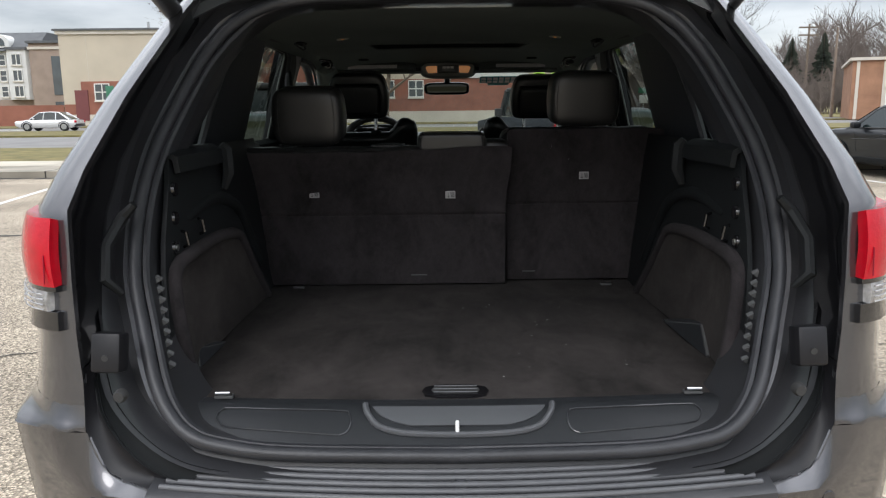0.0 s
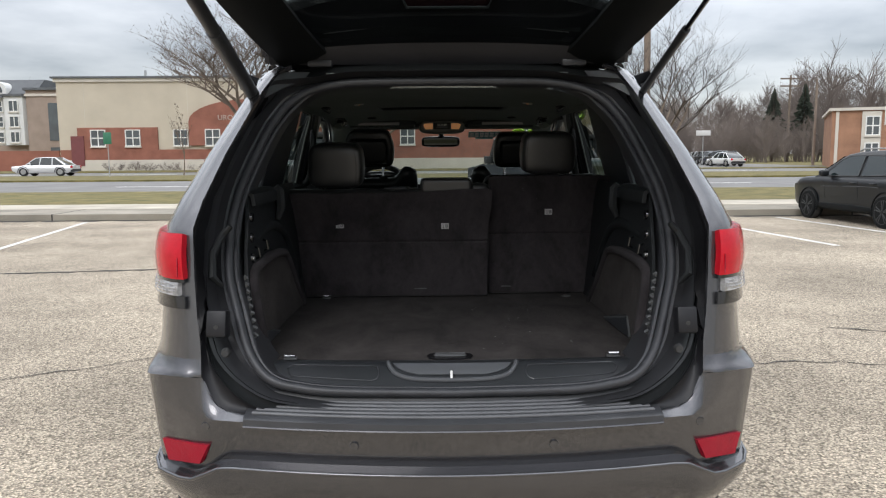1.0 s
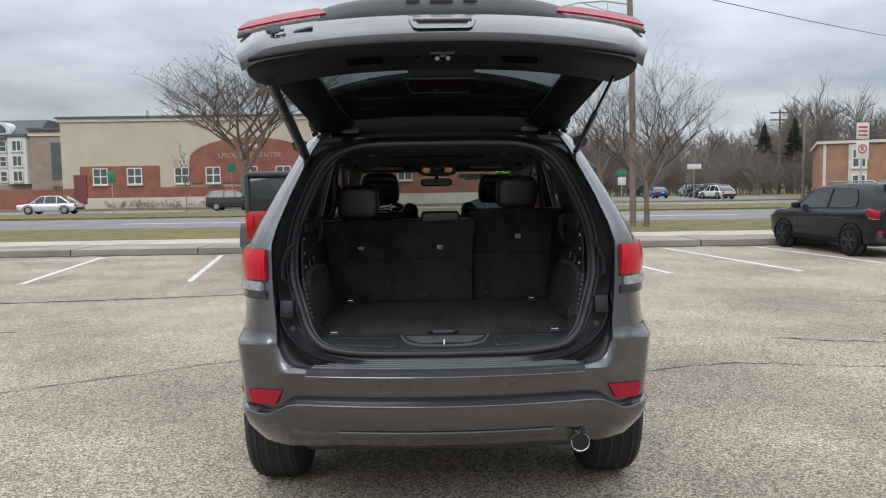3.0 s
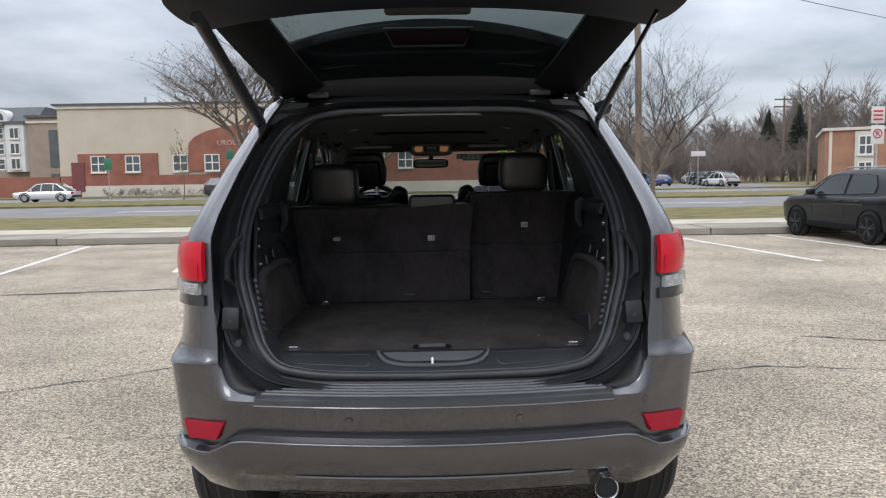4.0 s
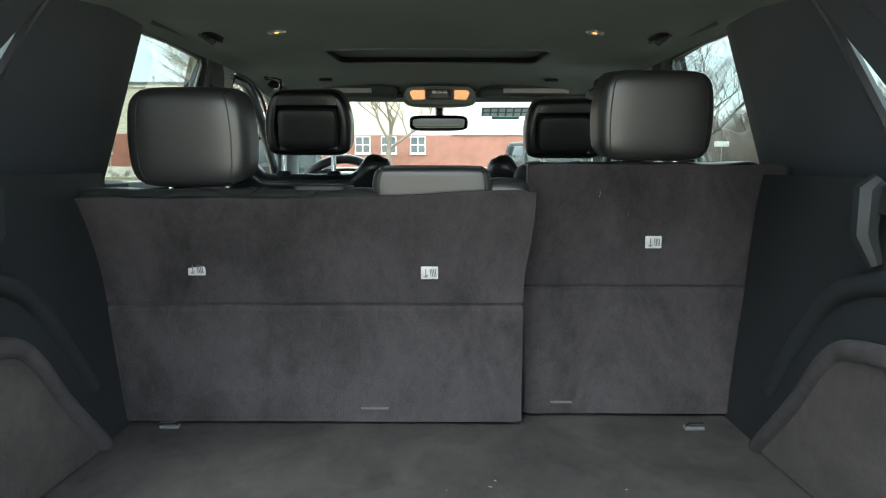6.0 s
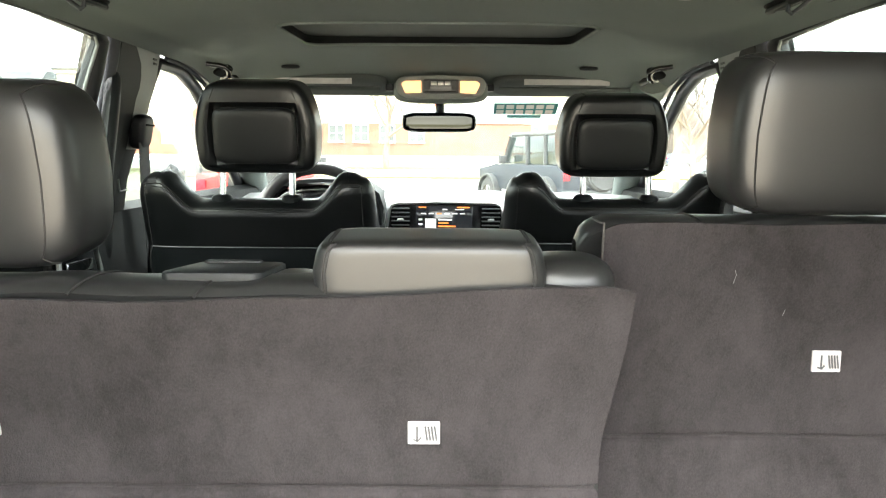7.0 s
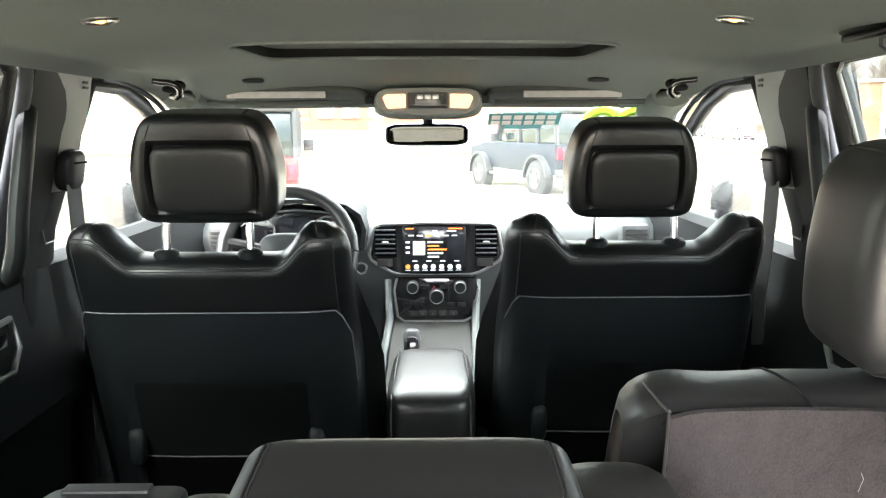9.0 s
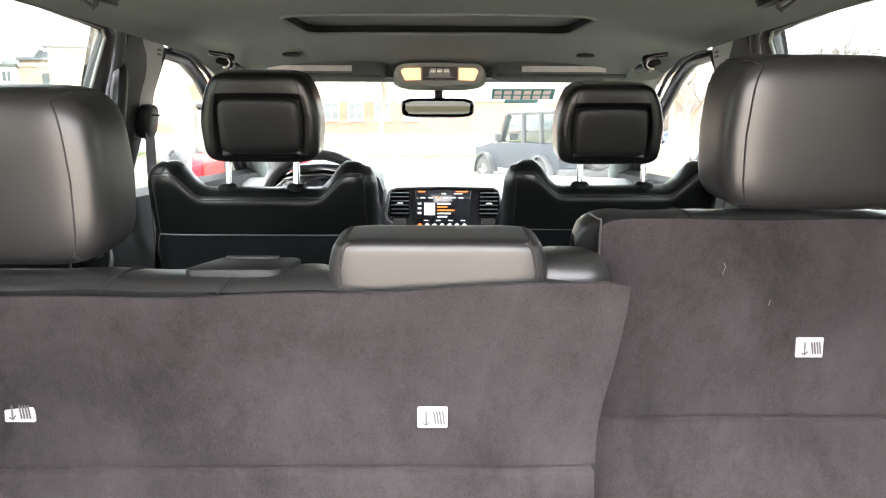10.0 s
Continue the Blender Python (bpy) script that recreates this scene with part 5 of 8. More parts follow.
# windscreen
bm = B()
grid(bm, [[(f * (0.60 + 0.13 * t), 2.79 + 0.80 * t + 0.05 * (1 - f * f), 1.598 - 0.395 * t) for f in (-1, -0.6, -0.2, 0.2, 0.6, 1)] for t in (0, 0.25, 0.5, 0.75, 1)])
part("windscreen", bm, PANE, suv, "clear windscreen", shadow=False)
part("windscreen_header", tube(B(), [(f * 0.60, 2.785 + 0.04 * (1 - f * f), 1.597) for f in (-1, -0.5, 0, 0.5, 1)], 0.018, 8), HEADLINER, suv)
# stickers on the glass
TEAL = material("teal_sticker", (0.03, 0.24, 0.25), 0.5, 0, 0.05, 10)
LIME = material("lime_paint_marker", (0.42, 0.72, 0.04), 0.5, 0, 0.1, 10)


def on_glass(x, t, out=0.004):
    f = x / (0.60 + 0.13 * t)
    return Vector((x, 2.79 + 0.80 * t + 0.05 * (1 - f * f) - out, 1.598 - 0.395 * t - out))


stick = part("sticker", grid(B(), [[on_glass(x, t) for x in (0.17, 0.22, 0.27, 0.32, 0.37)] for t in (0.075, 0.115, 0.155)]), TEAL, suv, "teal sticker with pale bars on the windscreen", False)
for row in range(2):
    for k in range(6):
        x = 0.178 + k * 0.031
        t = 0.082 + 0.036 * row
        part("text_bar", grid(B(), [[on_glass(x, t, 0.007), on_glass(x + 0.024, t, 0.007)], [on_glass(x, t + 0.028, 0.007), on_glass(x + 0.024, t + 0.028, 0.007)]]), WHITE, stick, "", False)
part("seal_disc", grid(B(), [[on_glass(x, t) for x in (0.215, 0.25, 0.29, 0.325)] for t in (0.156, 0.182)]), TEAL, stick, "", False)
for cx in (0.475, 0.565):
    part("painted_figure", tube(B(), [on_glass(cx + 0.030 * math.cos(radians(a)), 0.105 + 0.055 * math.sin(radians(a)), 0.006) for a in range(0, 361, 20)], 0.014, 6), LIME, suv, "lime painted figure on the windscreen")

DASHTOP = material("soft_grained_dash", (0.085, 0.092, 0.093), 0.42, 0, 0.12, 6, 0.05, 900, spec=0.6)
# dashboard
bm = B()
rows = []
for y, z in ((3.56, 1.205), (3.40, 1.262), (3.22, 1.275), (3.12, 1.262), (3.07, 1.235), (3.05, 1.19), (3.06, 1.10), (3.10, 0.98), (3.16, 0.80), (3.2, 0.55)):
    rows.append([(x, y + 0.02 * (abs(x) / 0.7) ** 2 - (0.05 if abs(x + 0.40) < 0.13 and 1.1 < z < 1.27 else 0), z - 0.015 * (abs(x) / 0.7) ** 2 + (0.035 if abs(x + 0.40) < 0.16 and 3.05 < y < 3.3 and z > 1.2 else 0)) for x in [k * 0.072 for k in range(-10, 11)]])
grid(bm, rows)
dash = part("dashboard", bm, DASHTOP, suv, "black soft dashboard")
# centre stack: bezel, screen, vents
bm = B()
bez = [(-0.180, 1.150), (-0.168, 1.215), (-0.160, 1.232), (-0.145, 1.240), (0.0, 1.244), (0.186, 1.241), (0.203, 1.233), (0.210, 1.215), (0.222, 1.150), (0.216, 1.132), (0.195, 1.116), (0.155, 1.094), (0.130, 1.086), (0.02, 1.083), (-0.085, 1.086), (-0.112, 1.094), (-0.152, 1.116), (-0.174, 1.132)]
prism(bm, [(x, z) for x, z in bez], "y", 3.020, 3.10)
stack = part("screen_bezel", bm, GLOSS, suv, "gloss black centre stack around a lit screen")
part("stack_trim", tube(B(), [(x, 3.018, z) for x, z in bez + bez[:1]], 0.0048, 8), SATIN, stack)
part("screen", box(B(), -0.080, 0.110, 3.012, 3.022, 1.098, 1.232, 0.003), SCREENB, stack)
for x0, x1 in ((-0.164, -0.098), (0.138, 0.206)):
    part("vent_recess", box(B(), x0, x1, 3.014, 3.023, 1.142, 1.232), DEEPBLACK, stack, "", False)
    for k in range(6):
        z = 1.152 + k * 0.014
        part("vent_slat", box(B(), x0 + 0.003, x1 - 0.003, 3.006, 3.015, z, z + 0.0035, 0.001), CUP, stack)
    part("vent_tab", cushion(B(), (0.022, 0.012, 0.008), 3, pose((x0 + x1) / 2, 3.006, 1.187), 3), SATIN, stack)
    part("vent_foot", box(B(), x0 + 0.008, x1 - 0.012, 3.010, 3.020, 1.112, 1.136, 0.003), TRAY, stack)
SC = 3.0105


def lit(x0, x1, z0, z1, mat=SCREEN):
    part("screen_mark", grid(B(), [[(x0, SC, z0), (x1, SC, z0)], [(x0, SC, z1), (x1, SC, z1)]]), mat, stack, "", False)


lit(-0.048, -0.012, 1.148, 1.190)
for k in range(5):
    lit(-0.004, 0.030 + 0.012 * (k % 3), 1.140 + 0.011 * k, 1.145 + 0.011 * k, SCREENO if k in (2, 3) else SCREEN)
for k in range(6):
    lit(-0.062 + k * 0.026, -0.045 + k * 0.026, 1.205, 1.209, SCREENO if k == 2 else SCREEN)
for k in range(3):
    lit(-0.070, -0.058, 1.152 + k * 0.016, 1.158 + k * 0.016)
for k in range(7):
    x = -0.064 + k * 0.0255
    part("screen_icon", prism(B(), [(x + 0.0075 * math.cos(radians(a)), 1.112 + 0.0075 * math.sin(radians(a))) for a in range(0, 360, 40)], "y", SC, SC + 0.001), SCREENO if k == 0 else SCREEN, stack, "", False)
    lit(x - 0.008, x + 0.008, 1.1005, 1.1025)
lit(0.010, 0.026, 1.219, 1.223)
lit(0.052, 0.082, 1.219, 1.222)
for k in range(4):
    lit(-0.05 + 0.042 * k, -0.035 + 0.042 * k, 1.128, 1.131)
lit(-0.070, -0.045, 1.226, 1.230, SCREENO)
lit(0.058, 0.100, 1.226, 1.230, SCREENO)
# climate panel
bm = B()
hv = [(-0.096, 1.084), (0.136, 1.084), (0.147, 1.050), (0.135, 0.965), (0.105, 0.950), (-0.075, 0.950), (-0.095, 0.965), (-0.105, 1.045)]
prism(bm, hv, "y", 2.985, 3.08, 0.004)
# black strip added to hide the sky's reflection on the panel top
part("glare_cover", box(B(), -0.100, 0.140, 2.978, 3.022, 1.0845, 1.0870), DEEPBLACK, stack)
climate = part("climate_panel", bm, GLOSS, suv, "gloss black climate panel with three chrome ringed knobs")
part("panel_trim", tube(B(), [(x, 2.984, z) for x, z in hv[2:] + hv[:1]], 0.004, 6), SATIN, climate)
for x, z, r in ((-0.049, 1.058, 0.0185), (0.092, 1.058, 0.0185), (0.022, 1.030, 0.0225)):
    kn = part("knob", spin(B(), [(-0.028, r * 0.8), (-0.030, r * 0.86), (-0.012, r * 0.95), (0.0, r)], (x, 2.985, z), "y", 22), VINYL, climate)
    part("knob_ring", tube(B(), arc((x, z), r * 0.88, 0, 360, 24, "xz", 2.956), 0.0015, 6), SATIN, kn)
for k in range(5):
    x = -0.062 + 0.030 * k
    part("button", box(B(), x, x + 0.026, 2.978, 2.986, 0.968, 0.983, 0.003), TRAY, climate)
    part("button_mark", box(B(), x + 0.009, x + 0.016, 2.9765, 2.978, 0.9725, 0.9755), CUP, climate, "", False)
for x in (-0.078, -0.045, 0.052, 0.084):
    part("button", box(B(), x, x + 0.026, 2.978, 2.986, 0.994, 1.008, 0.002), TRIM, climate)
part("warning_button", prism(B(), [(0.009, 1.049), (0.021, 1.049), (0.015, 1.059)], "y", 2.979, 2.986), REDD, climate, "", False)
for x in (-0.022, 0.036):
    part("button", box(B(), x - 0.004, x + 0.022, 2.978, 2.986, 1.050, 1.062, 0.002), TRIM, climate)
bm = B()
grid(bm, [[(x * k, y, z) for x in (-0.115, -0.06, 0.0, 0.06, 0.13)] for y, z, k in ((3.00, 0.945, 0.92), (2.93, 0.915, 0.95), (2.86, 0.875, 1.0), (2.78, 0.860, 1.0), (2.5, 0.84, 1.0))])
part("stack_base", thick(bm, 0.01), TRAY, suv, "satin grey tray below the climate panel")
for side in (-1, 1):
    part("console_rail", tube(B(), [(side * 0.135 + 0.01, 3.02, 1.07), (side * 0.128 + 0.01, 2.97, 0.96), (side * 0.132, 2.85, 0.875), (side * 0.122, 2.4, 0.85), (side * 0.122, 2.2, 0.80)], 0.012, 8), DASHTOP, suv)
    bm = B()
    grid(bm, [[(side * x, y, z) for y, z in ((3.10, 1.06), (3.0, 0.98), (2.9, 0.90), (2.7, 0.85), (2.15, 0.82))] for x in (0.14,)] + [[(side * 0.155, y, 0.45) for y in (3.10, 3.0, 2.9, 2.7, 2.15)]])
    part("console_side", bm, DASHTOP, suv)
# console, shifter, armrest
part("console", box(B(), -0.125, 0.125, 2.14, 2.80, 0.45, 0.845, 0.02), TRIM, suv)
lever = part("shift_lever", cushion(B(), (0.050, 0.06, 0.100), 3.6, pose(-0.047, 2.80, 0.926, -15, 0, 0), 8), CUP, suv, "silver and black shift lever")
part("lever_face", cushion(B(), (0.036, 0.012, 0.062), 3.6, pose(-0.047, 2.772, 0.930, -15, 0, 0), 6), GLOSS, lever)
part("tray_slot", box(B(), 0.000, 0.046, 2.862, 2.872, 0.882, 0.889, 0.003), GLOSS, suv)
arm = part("armrest", cushion(B(), (0.190, 0.44, 0.150), 5.5, pose(0.008, 2.42, 0.918, -3, 0, 0), 10), LEATHER, suv, "black padded centre armrest")
for x in (-0.072, 0.088):
    part("seam", tube(B(), [(x, 2.203, 0.88), (x, 2.203, 0.95), (x, 2.225, 0.985), (x, 2.4, 0.993), (x, 2.6, 0.98)], 0.0018, 5), STITCH, arm)
# instrument cluster, steering wheel and column
bm = B()
prism(bm, [(-0.56, 1.15), (-0.56, 1.24), (-0.52, 1.285), (-0.40, 1.30), (-0.28, 1.285), (-0.24, 1.24), (-0.24, 1.15)], "y", 3.00, 3.13, 0.01)
hood = [(-0.585, 1.16), (-0.592, 1.22), (-0.575, 1.275), (-0.53, 1.305), (-0.46, 1.318), (-0.385, 1.322), (-0.31, 1.318), (-0.24, 1.305), (-0.198, 1.275), (-0.183, 1.23), (-0.190, 1.17)]
hd = B()
grid(hd, [[(x, y, z) for x, z in hood] for y in (2.965, 2.975, 3.06, 3.20)])
part("gauge_hood", thick(hd, 0.012), DOORTRIM, suv, "black hood over the instruments")
# silver tube drawn for the pale highlight arc under the hood
part("hood_highlight", tube(B(), [(x * 0.9 - 0.038, 2.992, z - 0.036) for x, z in hood[2:-2]], 0.003, 6), SATIN, suv)
clus = part("gauge_panel", bm, GLOSS, suv, "dark instrument panel behind the steering wheel")
for x in (-0.50, -0.30):
    part("dial_ring", tube(B(), arc((x, 1.225), 0.042, 0, 360, 24, "xz", 2.997), 0.003, 6), SATIN, clus)
    for a in range(-30, 211, 30):
        part("dial_tick", box(B(), -0.001, 0.001, -0.001, 0.001, 0.029, 0.036, 0, 1, pose(x, 2.996, 1.225) @ Matrix.Rotation(radians(a - 90), 4, "Y")), DARKGREY, clus, "", False)
part("cluster_screen", box(B(), -0.445, -0.355, 2.996, 2.999, 1.195, 1.265), SCREENB, clus, "", False)
wheel_m = pose(-0.371, 2.735, 1.204, -24, 0, 0)
sw_pts = [wheel_m @ Vector((0.170 * math.cos(radians(a)), 0, 0.170 * math.sin(radians(a)))) for a in range(0, 361, 12)]
sw = part("steering_wheel", tube(B(), sw_pts, 0.0185, 12, False), LEATHER, suv, "black leather steering wheel with bright spoke trim")
part("hub", cushion(B(), (0.16, 0.05, 0.13), 3.5, wheel_m @ pose(0, 0.015, -0.01), 6), TRIM, sw)
for a in (10, 170, 250, 290):
    part("spoke", tube(B(), [wheel_m @ Vector((0.06 * math.cos(radians(a)), 0.01, 0.06 * math.sin(radians(a)))), wheel_m @ Vector((0.165 * math.cos(radians(a)), 0, 0.165 * math.sin(radians(a))))], 0.014, 8), TRIM, sw)
part("rim_trim", tube(B(), [wheel_m @ Vector((0.170 * math.cos(radians(a)), -0.012, 0.170 * math.sin(radians(a)))) for a in range(-40, 61, 10)], 0.005, 6), SATIN, sw)
part("column", tube(B(), [(-0.385, 2.76, 1.20), (-0.385, 3.05, 1.08)], 0.045, 10), TRIM, suv)
part("start_button", tube(B(), arc((-0.205, 1.105), 0.016, 0, 360, 18, "xz", 3.02), 0.004, 6), DARKGREY, dash)
for x0 in (-0.66, 0.58):
    sv = part("side_vent", box(B(), x0, x0 + 0.085, 3.01, 3.06, 1.165, 1.235, 0.008), DARKGREY, dash)
    for k in range(4):
        part("vent_slat", box(B(), x0 + 0.01, x0 + 0.075, 3.004, 3.012, 1.178 + 0.013 * k, 1.184 + 0.013 * k), INK, sv, "", False)
# overhead console, mirror, visors
bm = B()
cushion(bm, (0.275, 0.26, 0.070), 4.0, pose(0.003, 2.765, 1.598, 12, 0, 0), 10)
ohc = part("overhead_console", bm, HEADLINER, suv, "grey overhead console with two lit map lamps")
face = [(-0.124, 1.596), (-0.118, 1.612), (-0.100, 1.620), (0.0, 1.622), (0.106, 1.620), (0.124, 1.612), (0.130, 1.596), (0.122, 1.572), (0.098, 1.560), (0.0, 1.557), (-0.092, 1.560), (-0.116, 1.572)]
part("console_face", prism(B(), face, "y", 2.632, 2.66, 0.004), GREYTRIM, ohc, "pale grey console face")
for sx in (-1, 1):
    lens = [(0.003 + sx * x, z) for x, z in ((0.054, 1.607), (0.100, 1.606), (0.110, 1.598), (0.098, 1.572), (0.054, 1.574))]
    part("map_lamp", prism(B(), lens if sx > 0 else lens[::-1], "y", 2.627, 2.636, 0.003), LAMP, ohc, "lit warm map lamp")
part("button_block", box(B(), -0.047, 0.053, 2.627, 2.64, 1.572, 1.611, 0.004), CUP, ohc, "silver button block")
for k in range(2):
    part("button", box(B(), -0.044 + 0.078 * k, -0.028 + 0.078 * k, 2.623, 2.628, 1.582, 1.606, 0.0015), DARKGREY, ohc)
for k in range(3):
    part("button", box(B(), -0.024 + 0.019 * k, -0.008 + 0.019 * k, 2.624, 2.628, 1.594, 1.605, 0.001), SATIN, ohc)
part("button_gap", box(B(), -0.040, 0.046, 2.6245, 2.628, 1.5745, 1.5785), INK, ohc, "", False)
mir = part("interior_mirror", cushion(B(), (0.240, 0.035, 0.066), 4.5, pose(-0.003, 2.965, 1.507, 4, 0, -3), 8), GLOSS, suv, "black framed interior mirror")
part("mirror_pane", cushion(B(), (0.232, 0.006, 0.059), 6, pose(-0.004, 2.945, 1.507, 1, 0, -1), 6), DIMMIRROR, mir)
part("mirror_stem", tube(B(), [(0.0, 2.98, 1.53), (0.0, 2.93, 1.575), (0.0, 2.87, 1.59)], 0.018, 8), GLOSS, mir)
for side in (-1, 1):
    vis = part("sun_visor", cushion(B(), (0.405, 0.155, 0.034), 4.0, pose(side * 0.352, 2.725, 1.607, -14, 0, 0), 12), VISOR, suv, "grey cloth sun visor")
    part("visor_edge", tube(B(), [(side * 0.352 - 0.185, 2.662, 1.588), (side * 0.352, 2.658, 1.587), (side * 0.352 + 0.185, 2.662, 1.588)], 0.006, 8), VISOR, vis)
    part("visor_label", box(B(), -0.125, 0.115, -0.003, 0.0, -0.008, 0.008, 0, 1, pose(side * 0.362, 2.650, 1.607, 20, 0, 0)), LABEL, vis, "", False)
    part("visor_clip", box(B(), side * 0.145 - 0.012, side * 0.145 + 0.012, 2.70, 2.73, 1.585, 1.605, 0.004), TRIM, vis)
    part("microphone", cushion(B(), (0.05, 0.03, 0.012), 3, pose(side * 0.40, 2.56, roof_z(0.4, 2.56) - 0.004), 4), TRIM, suv)


# ---- the grey SUV: seats ----
def pad_at(size, power, m, d, bulge=None, out=0.0):
    """A point on the surface of a cushion() in the direction d."""
    c = Vector(d)
    c /= (abs(c.x) ** power + abs(c.y) ** power + abs(c.z) ** power) ** (1 / power)
    if bulge:
        bulge(c)
    q = Vector((c.x * size[0] / 2, c.y * size[1] / 2, c.z * size[2] / 2))
    return m @ (q * (1 + out))


SEAT_Z0, SEAT_Z1, DIP = 0.70, 1.366, 0.058


def seat_top(x):
    return SEAT_Z1 - DIP * smoothstep(0.192, 0.122, abs(x)) - 0.010 * smoothstep(0.215, 0.249, abs(x))


def seat_rear(z):
    return 0.1725 - 0.19 * (z - 0.72) / 0.632


def seat_point(f, v, front=False):
    """Front seat back: f across (-1 to 1), v up (0 to 1, the last fifth rolls over the top)."""
    x = 0.250 * f
    top = seat_top(x)
    r = 0.050 - 0.010 * smoothstep(0.192, 0.122, abs(x))
    if v < 0.8:
        z, k = SEAT_Z0 + (top - r - SEAT_Z0) * v / 0.8, 1.0
    else:
        a = (v - 0.8) / 0.2 * math.pi / 2
        z, k = top - r + r * math.sin(a), math.cos(a)
    deep = 0.13 + 0.075 * smoothstep(0.5, 0.9, abs(f)) * smoothstep(1.30, 1.12, z)
    wide = 1 + (0.20 if front else 0.04) * smoothstep(1.30, 1.05, z)
    mid = seat_rear(z) + deep / 2
    e = max(0.0, 1 - abs(f) ** 7) ** 0.5 * k
    edge = 1 - 0.10 * (1 - k) * abs(f) ** 4
    return Vector((x * wide * edge, mid + (deep / 2 if front else -deep / 2) * e, z))


def on_back(x, z, off=0.0):
    f = x / 0.250
    v = 0.8 * (z - SEAT_Z0) / (seat_top(x) - 0.050 + 0.010 * smoothstep(0.192, 0.122, abs(x)) - SEAT_Z0)
    q = seat_point(f, v)
    return Vector((q.x, q.y - off, q.z))


def recess(c):
    """Hollow in the back of a front headrest, and its taper."""
    if c.y < -0.5:
        u, w = abs(c.x) / 0.74, (c.z + 0.17) / 0.66
        c.y += 0.24 * smoothstep(1.06, 0.95, max(u, abs(w)))
    c.x *= 1 - 0.20 * max(0, c.z + 0.1) ** 1.6 - 0.05 * max(0, -c.z - 0.2)


def front_seat(x, y, rest=1.0, shift=0.0, drop=0.0):
    seat = new("front_seat")
    seat.parent = suv
    seat.matrix_basis = pose(x, y, 0)
    seat["label"] = "black leather front seat with a vinyl seat back"
    fs = [math.sin(math.pi / 2 * (k / 20)) for k in range(-20, 21)]
    vs_ = [0, 0.1, 0.2, 0.3, 0.4, 0.5, 0.58, 0.66, 0.72, 0.77, 0.80, 0.83, 0.86, 0.89, 0.92, 0.95, 0.975, 0.992, 1.0]
    bm = B()
    grid(bm, [[seat_point(f, v) for f in fs] + [seat_point(f, v, True) for f in fs[-2:0:-1]] for v in vs_], True)
    bmesh.ops.remove_doubles(bm, verts=bm.verts, dist=0.0004)
    part("backrest", bm, SHADEDHIDE, seat)
    # hard back shell below the bright piping, its upper corners rounded
    bm = B()
    rows = []
    for i in range(14):
        u = i / 13
        row = []
        for k in range(-24, 25):
            f = k / 24
            z = 0.70 + (0.506 - 0.055 * max(0, (abs(f) - 0.90) / 0.10) ** 2.2) * u
            hollow = 0.010 * smoothstep(0.12, 0.2, u) * smoothstep(0.80, 0.72, u) * smoothstep(0.72, 0.62, abs(f))
            row.append(on_back(0.240 * f, z, 0.008 - hollow))
        rows.append(row)
    grid(bm, rows)
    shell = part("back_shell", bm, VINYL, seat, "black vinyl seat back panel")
    edge = [on_back(0.240 * k / 24, 1.207 - 0.055 * max(0, (abs(k / 24) - 0.90) / 0.10) ** 2.2, 0.009) for k in range(-24, 25)]
    edge.append(on_back(0.2415, 1.05, 0.009))
    part("piping", tube(B(), edge, 0.0013, 6), PIPING, seat)
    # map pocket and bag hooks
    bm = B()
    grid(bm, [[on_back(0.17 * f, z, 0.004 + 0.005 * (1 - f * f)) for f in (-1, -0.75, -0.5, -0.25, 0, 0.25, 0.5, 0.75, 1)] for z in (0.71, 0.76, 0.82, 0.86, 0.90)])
    pocket = part("map_pocket", bm, DEEPBLACK, shell)
    part("pocket_hem", tube(B(), [on_back(0.17 * f, 0.90, 0.006 + 0.005 * (1 - f * f)) for f in (-1, -0.5, 0, 0.5, 1)], 0.0022, 6), VINYL, pocket)
    for dx in (-0.165, 0.165):
        part("bag_hook", cushion(B(), (0.032, 0.03, 0.075), 3.5, Matrix.Translation(on_back(dx, 0.925, 0.012)), 4), VINYL, shell)
    # seam along the rolled top edge, with a second row of stitches below it
    for v, rad in ((0.868, 0.0016), (0.848, 0.0010)):
        part("stitching", tube(B(), [seat_point(f, v) + Vector((0, -0.0004, 0)) for f in [k / 24 for k in range(-22, 23)]], rad, 5), STITCH, seat)
    for sx in (-1, 1):
        part("side_seam", tube(B(), [seat_point(sx * 0.90, v) + Vector((0, -0.0002, 0)) for v in (0.86, 0.83, 0.80, 0.76, 0.70, 0.64, 0.62)], 0.0013, 5), STITCH, seat)
        part("top_seam", tube(B(), [seat_point(sx * 0.80, v) for v in (0.87, 0.90, 0.94, 0.98, 1.0)], 0.0013, 5), STITCH, seat)
    # headrest with its posts
    size = (0.264 * rest, 0.112, 0.198 * rest)
    hm = pose(shift, 0.075, 1.462 - drop, 8, 0, 0)
    hr = part("headrest", cushion(B(), size, 7.5, hm, 26, recess), SHADEDHIDE, seat, "black leather headrest")
    part("inset", cushion(B(), (0.180 * rest, 0.036, 0.122 * rest), 6.5, hm @ pose(0, -0.040, -0.016, 3, 0, 0), 10), INSET, hr)
    for sx in (-1, 1):
        part("seam", tube(B(), [pad_at(size, 7.5, hm, d, recess) for d in ((sx * 0.80, -1, 0.60), (sx * 0.78, -0.98, 0.84), (sx * 0.76, -0.8, 1), (sx * 0.74, -0.3, 1), (sx * 0.74, 0.3, 1))], 0.0014, 5), STITCH, hr)
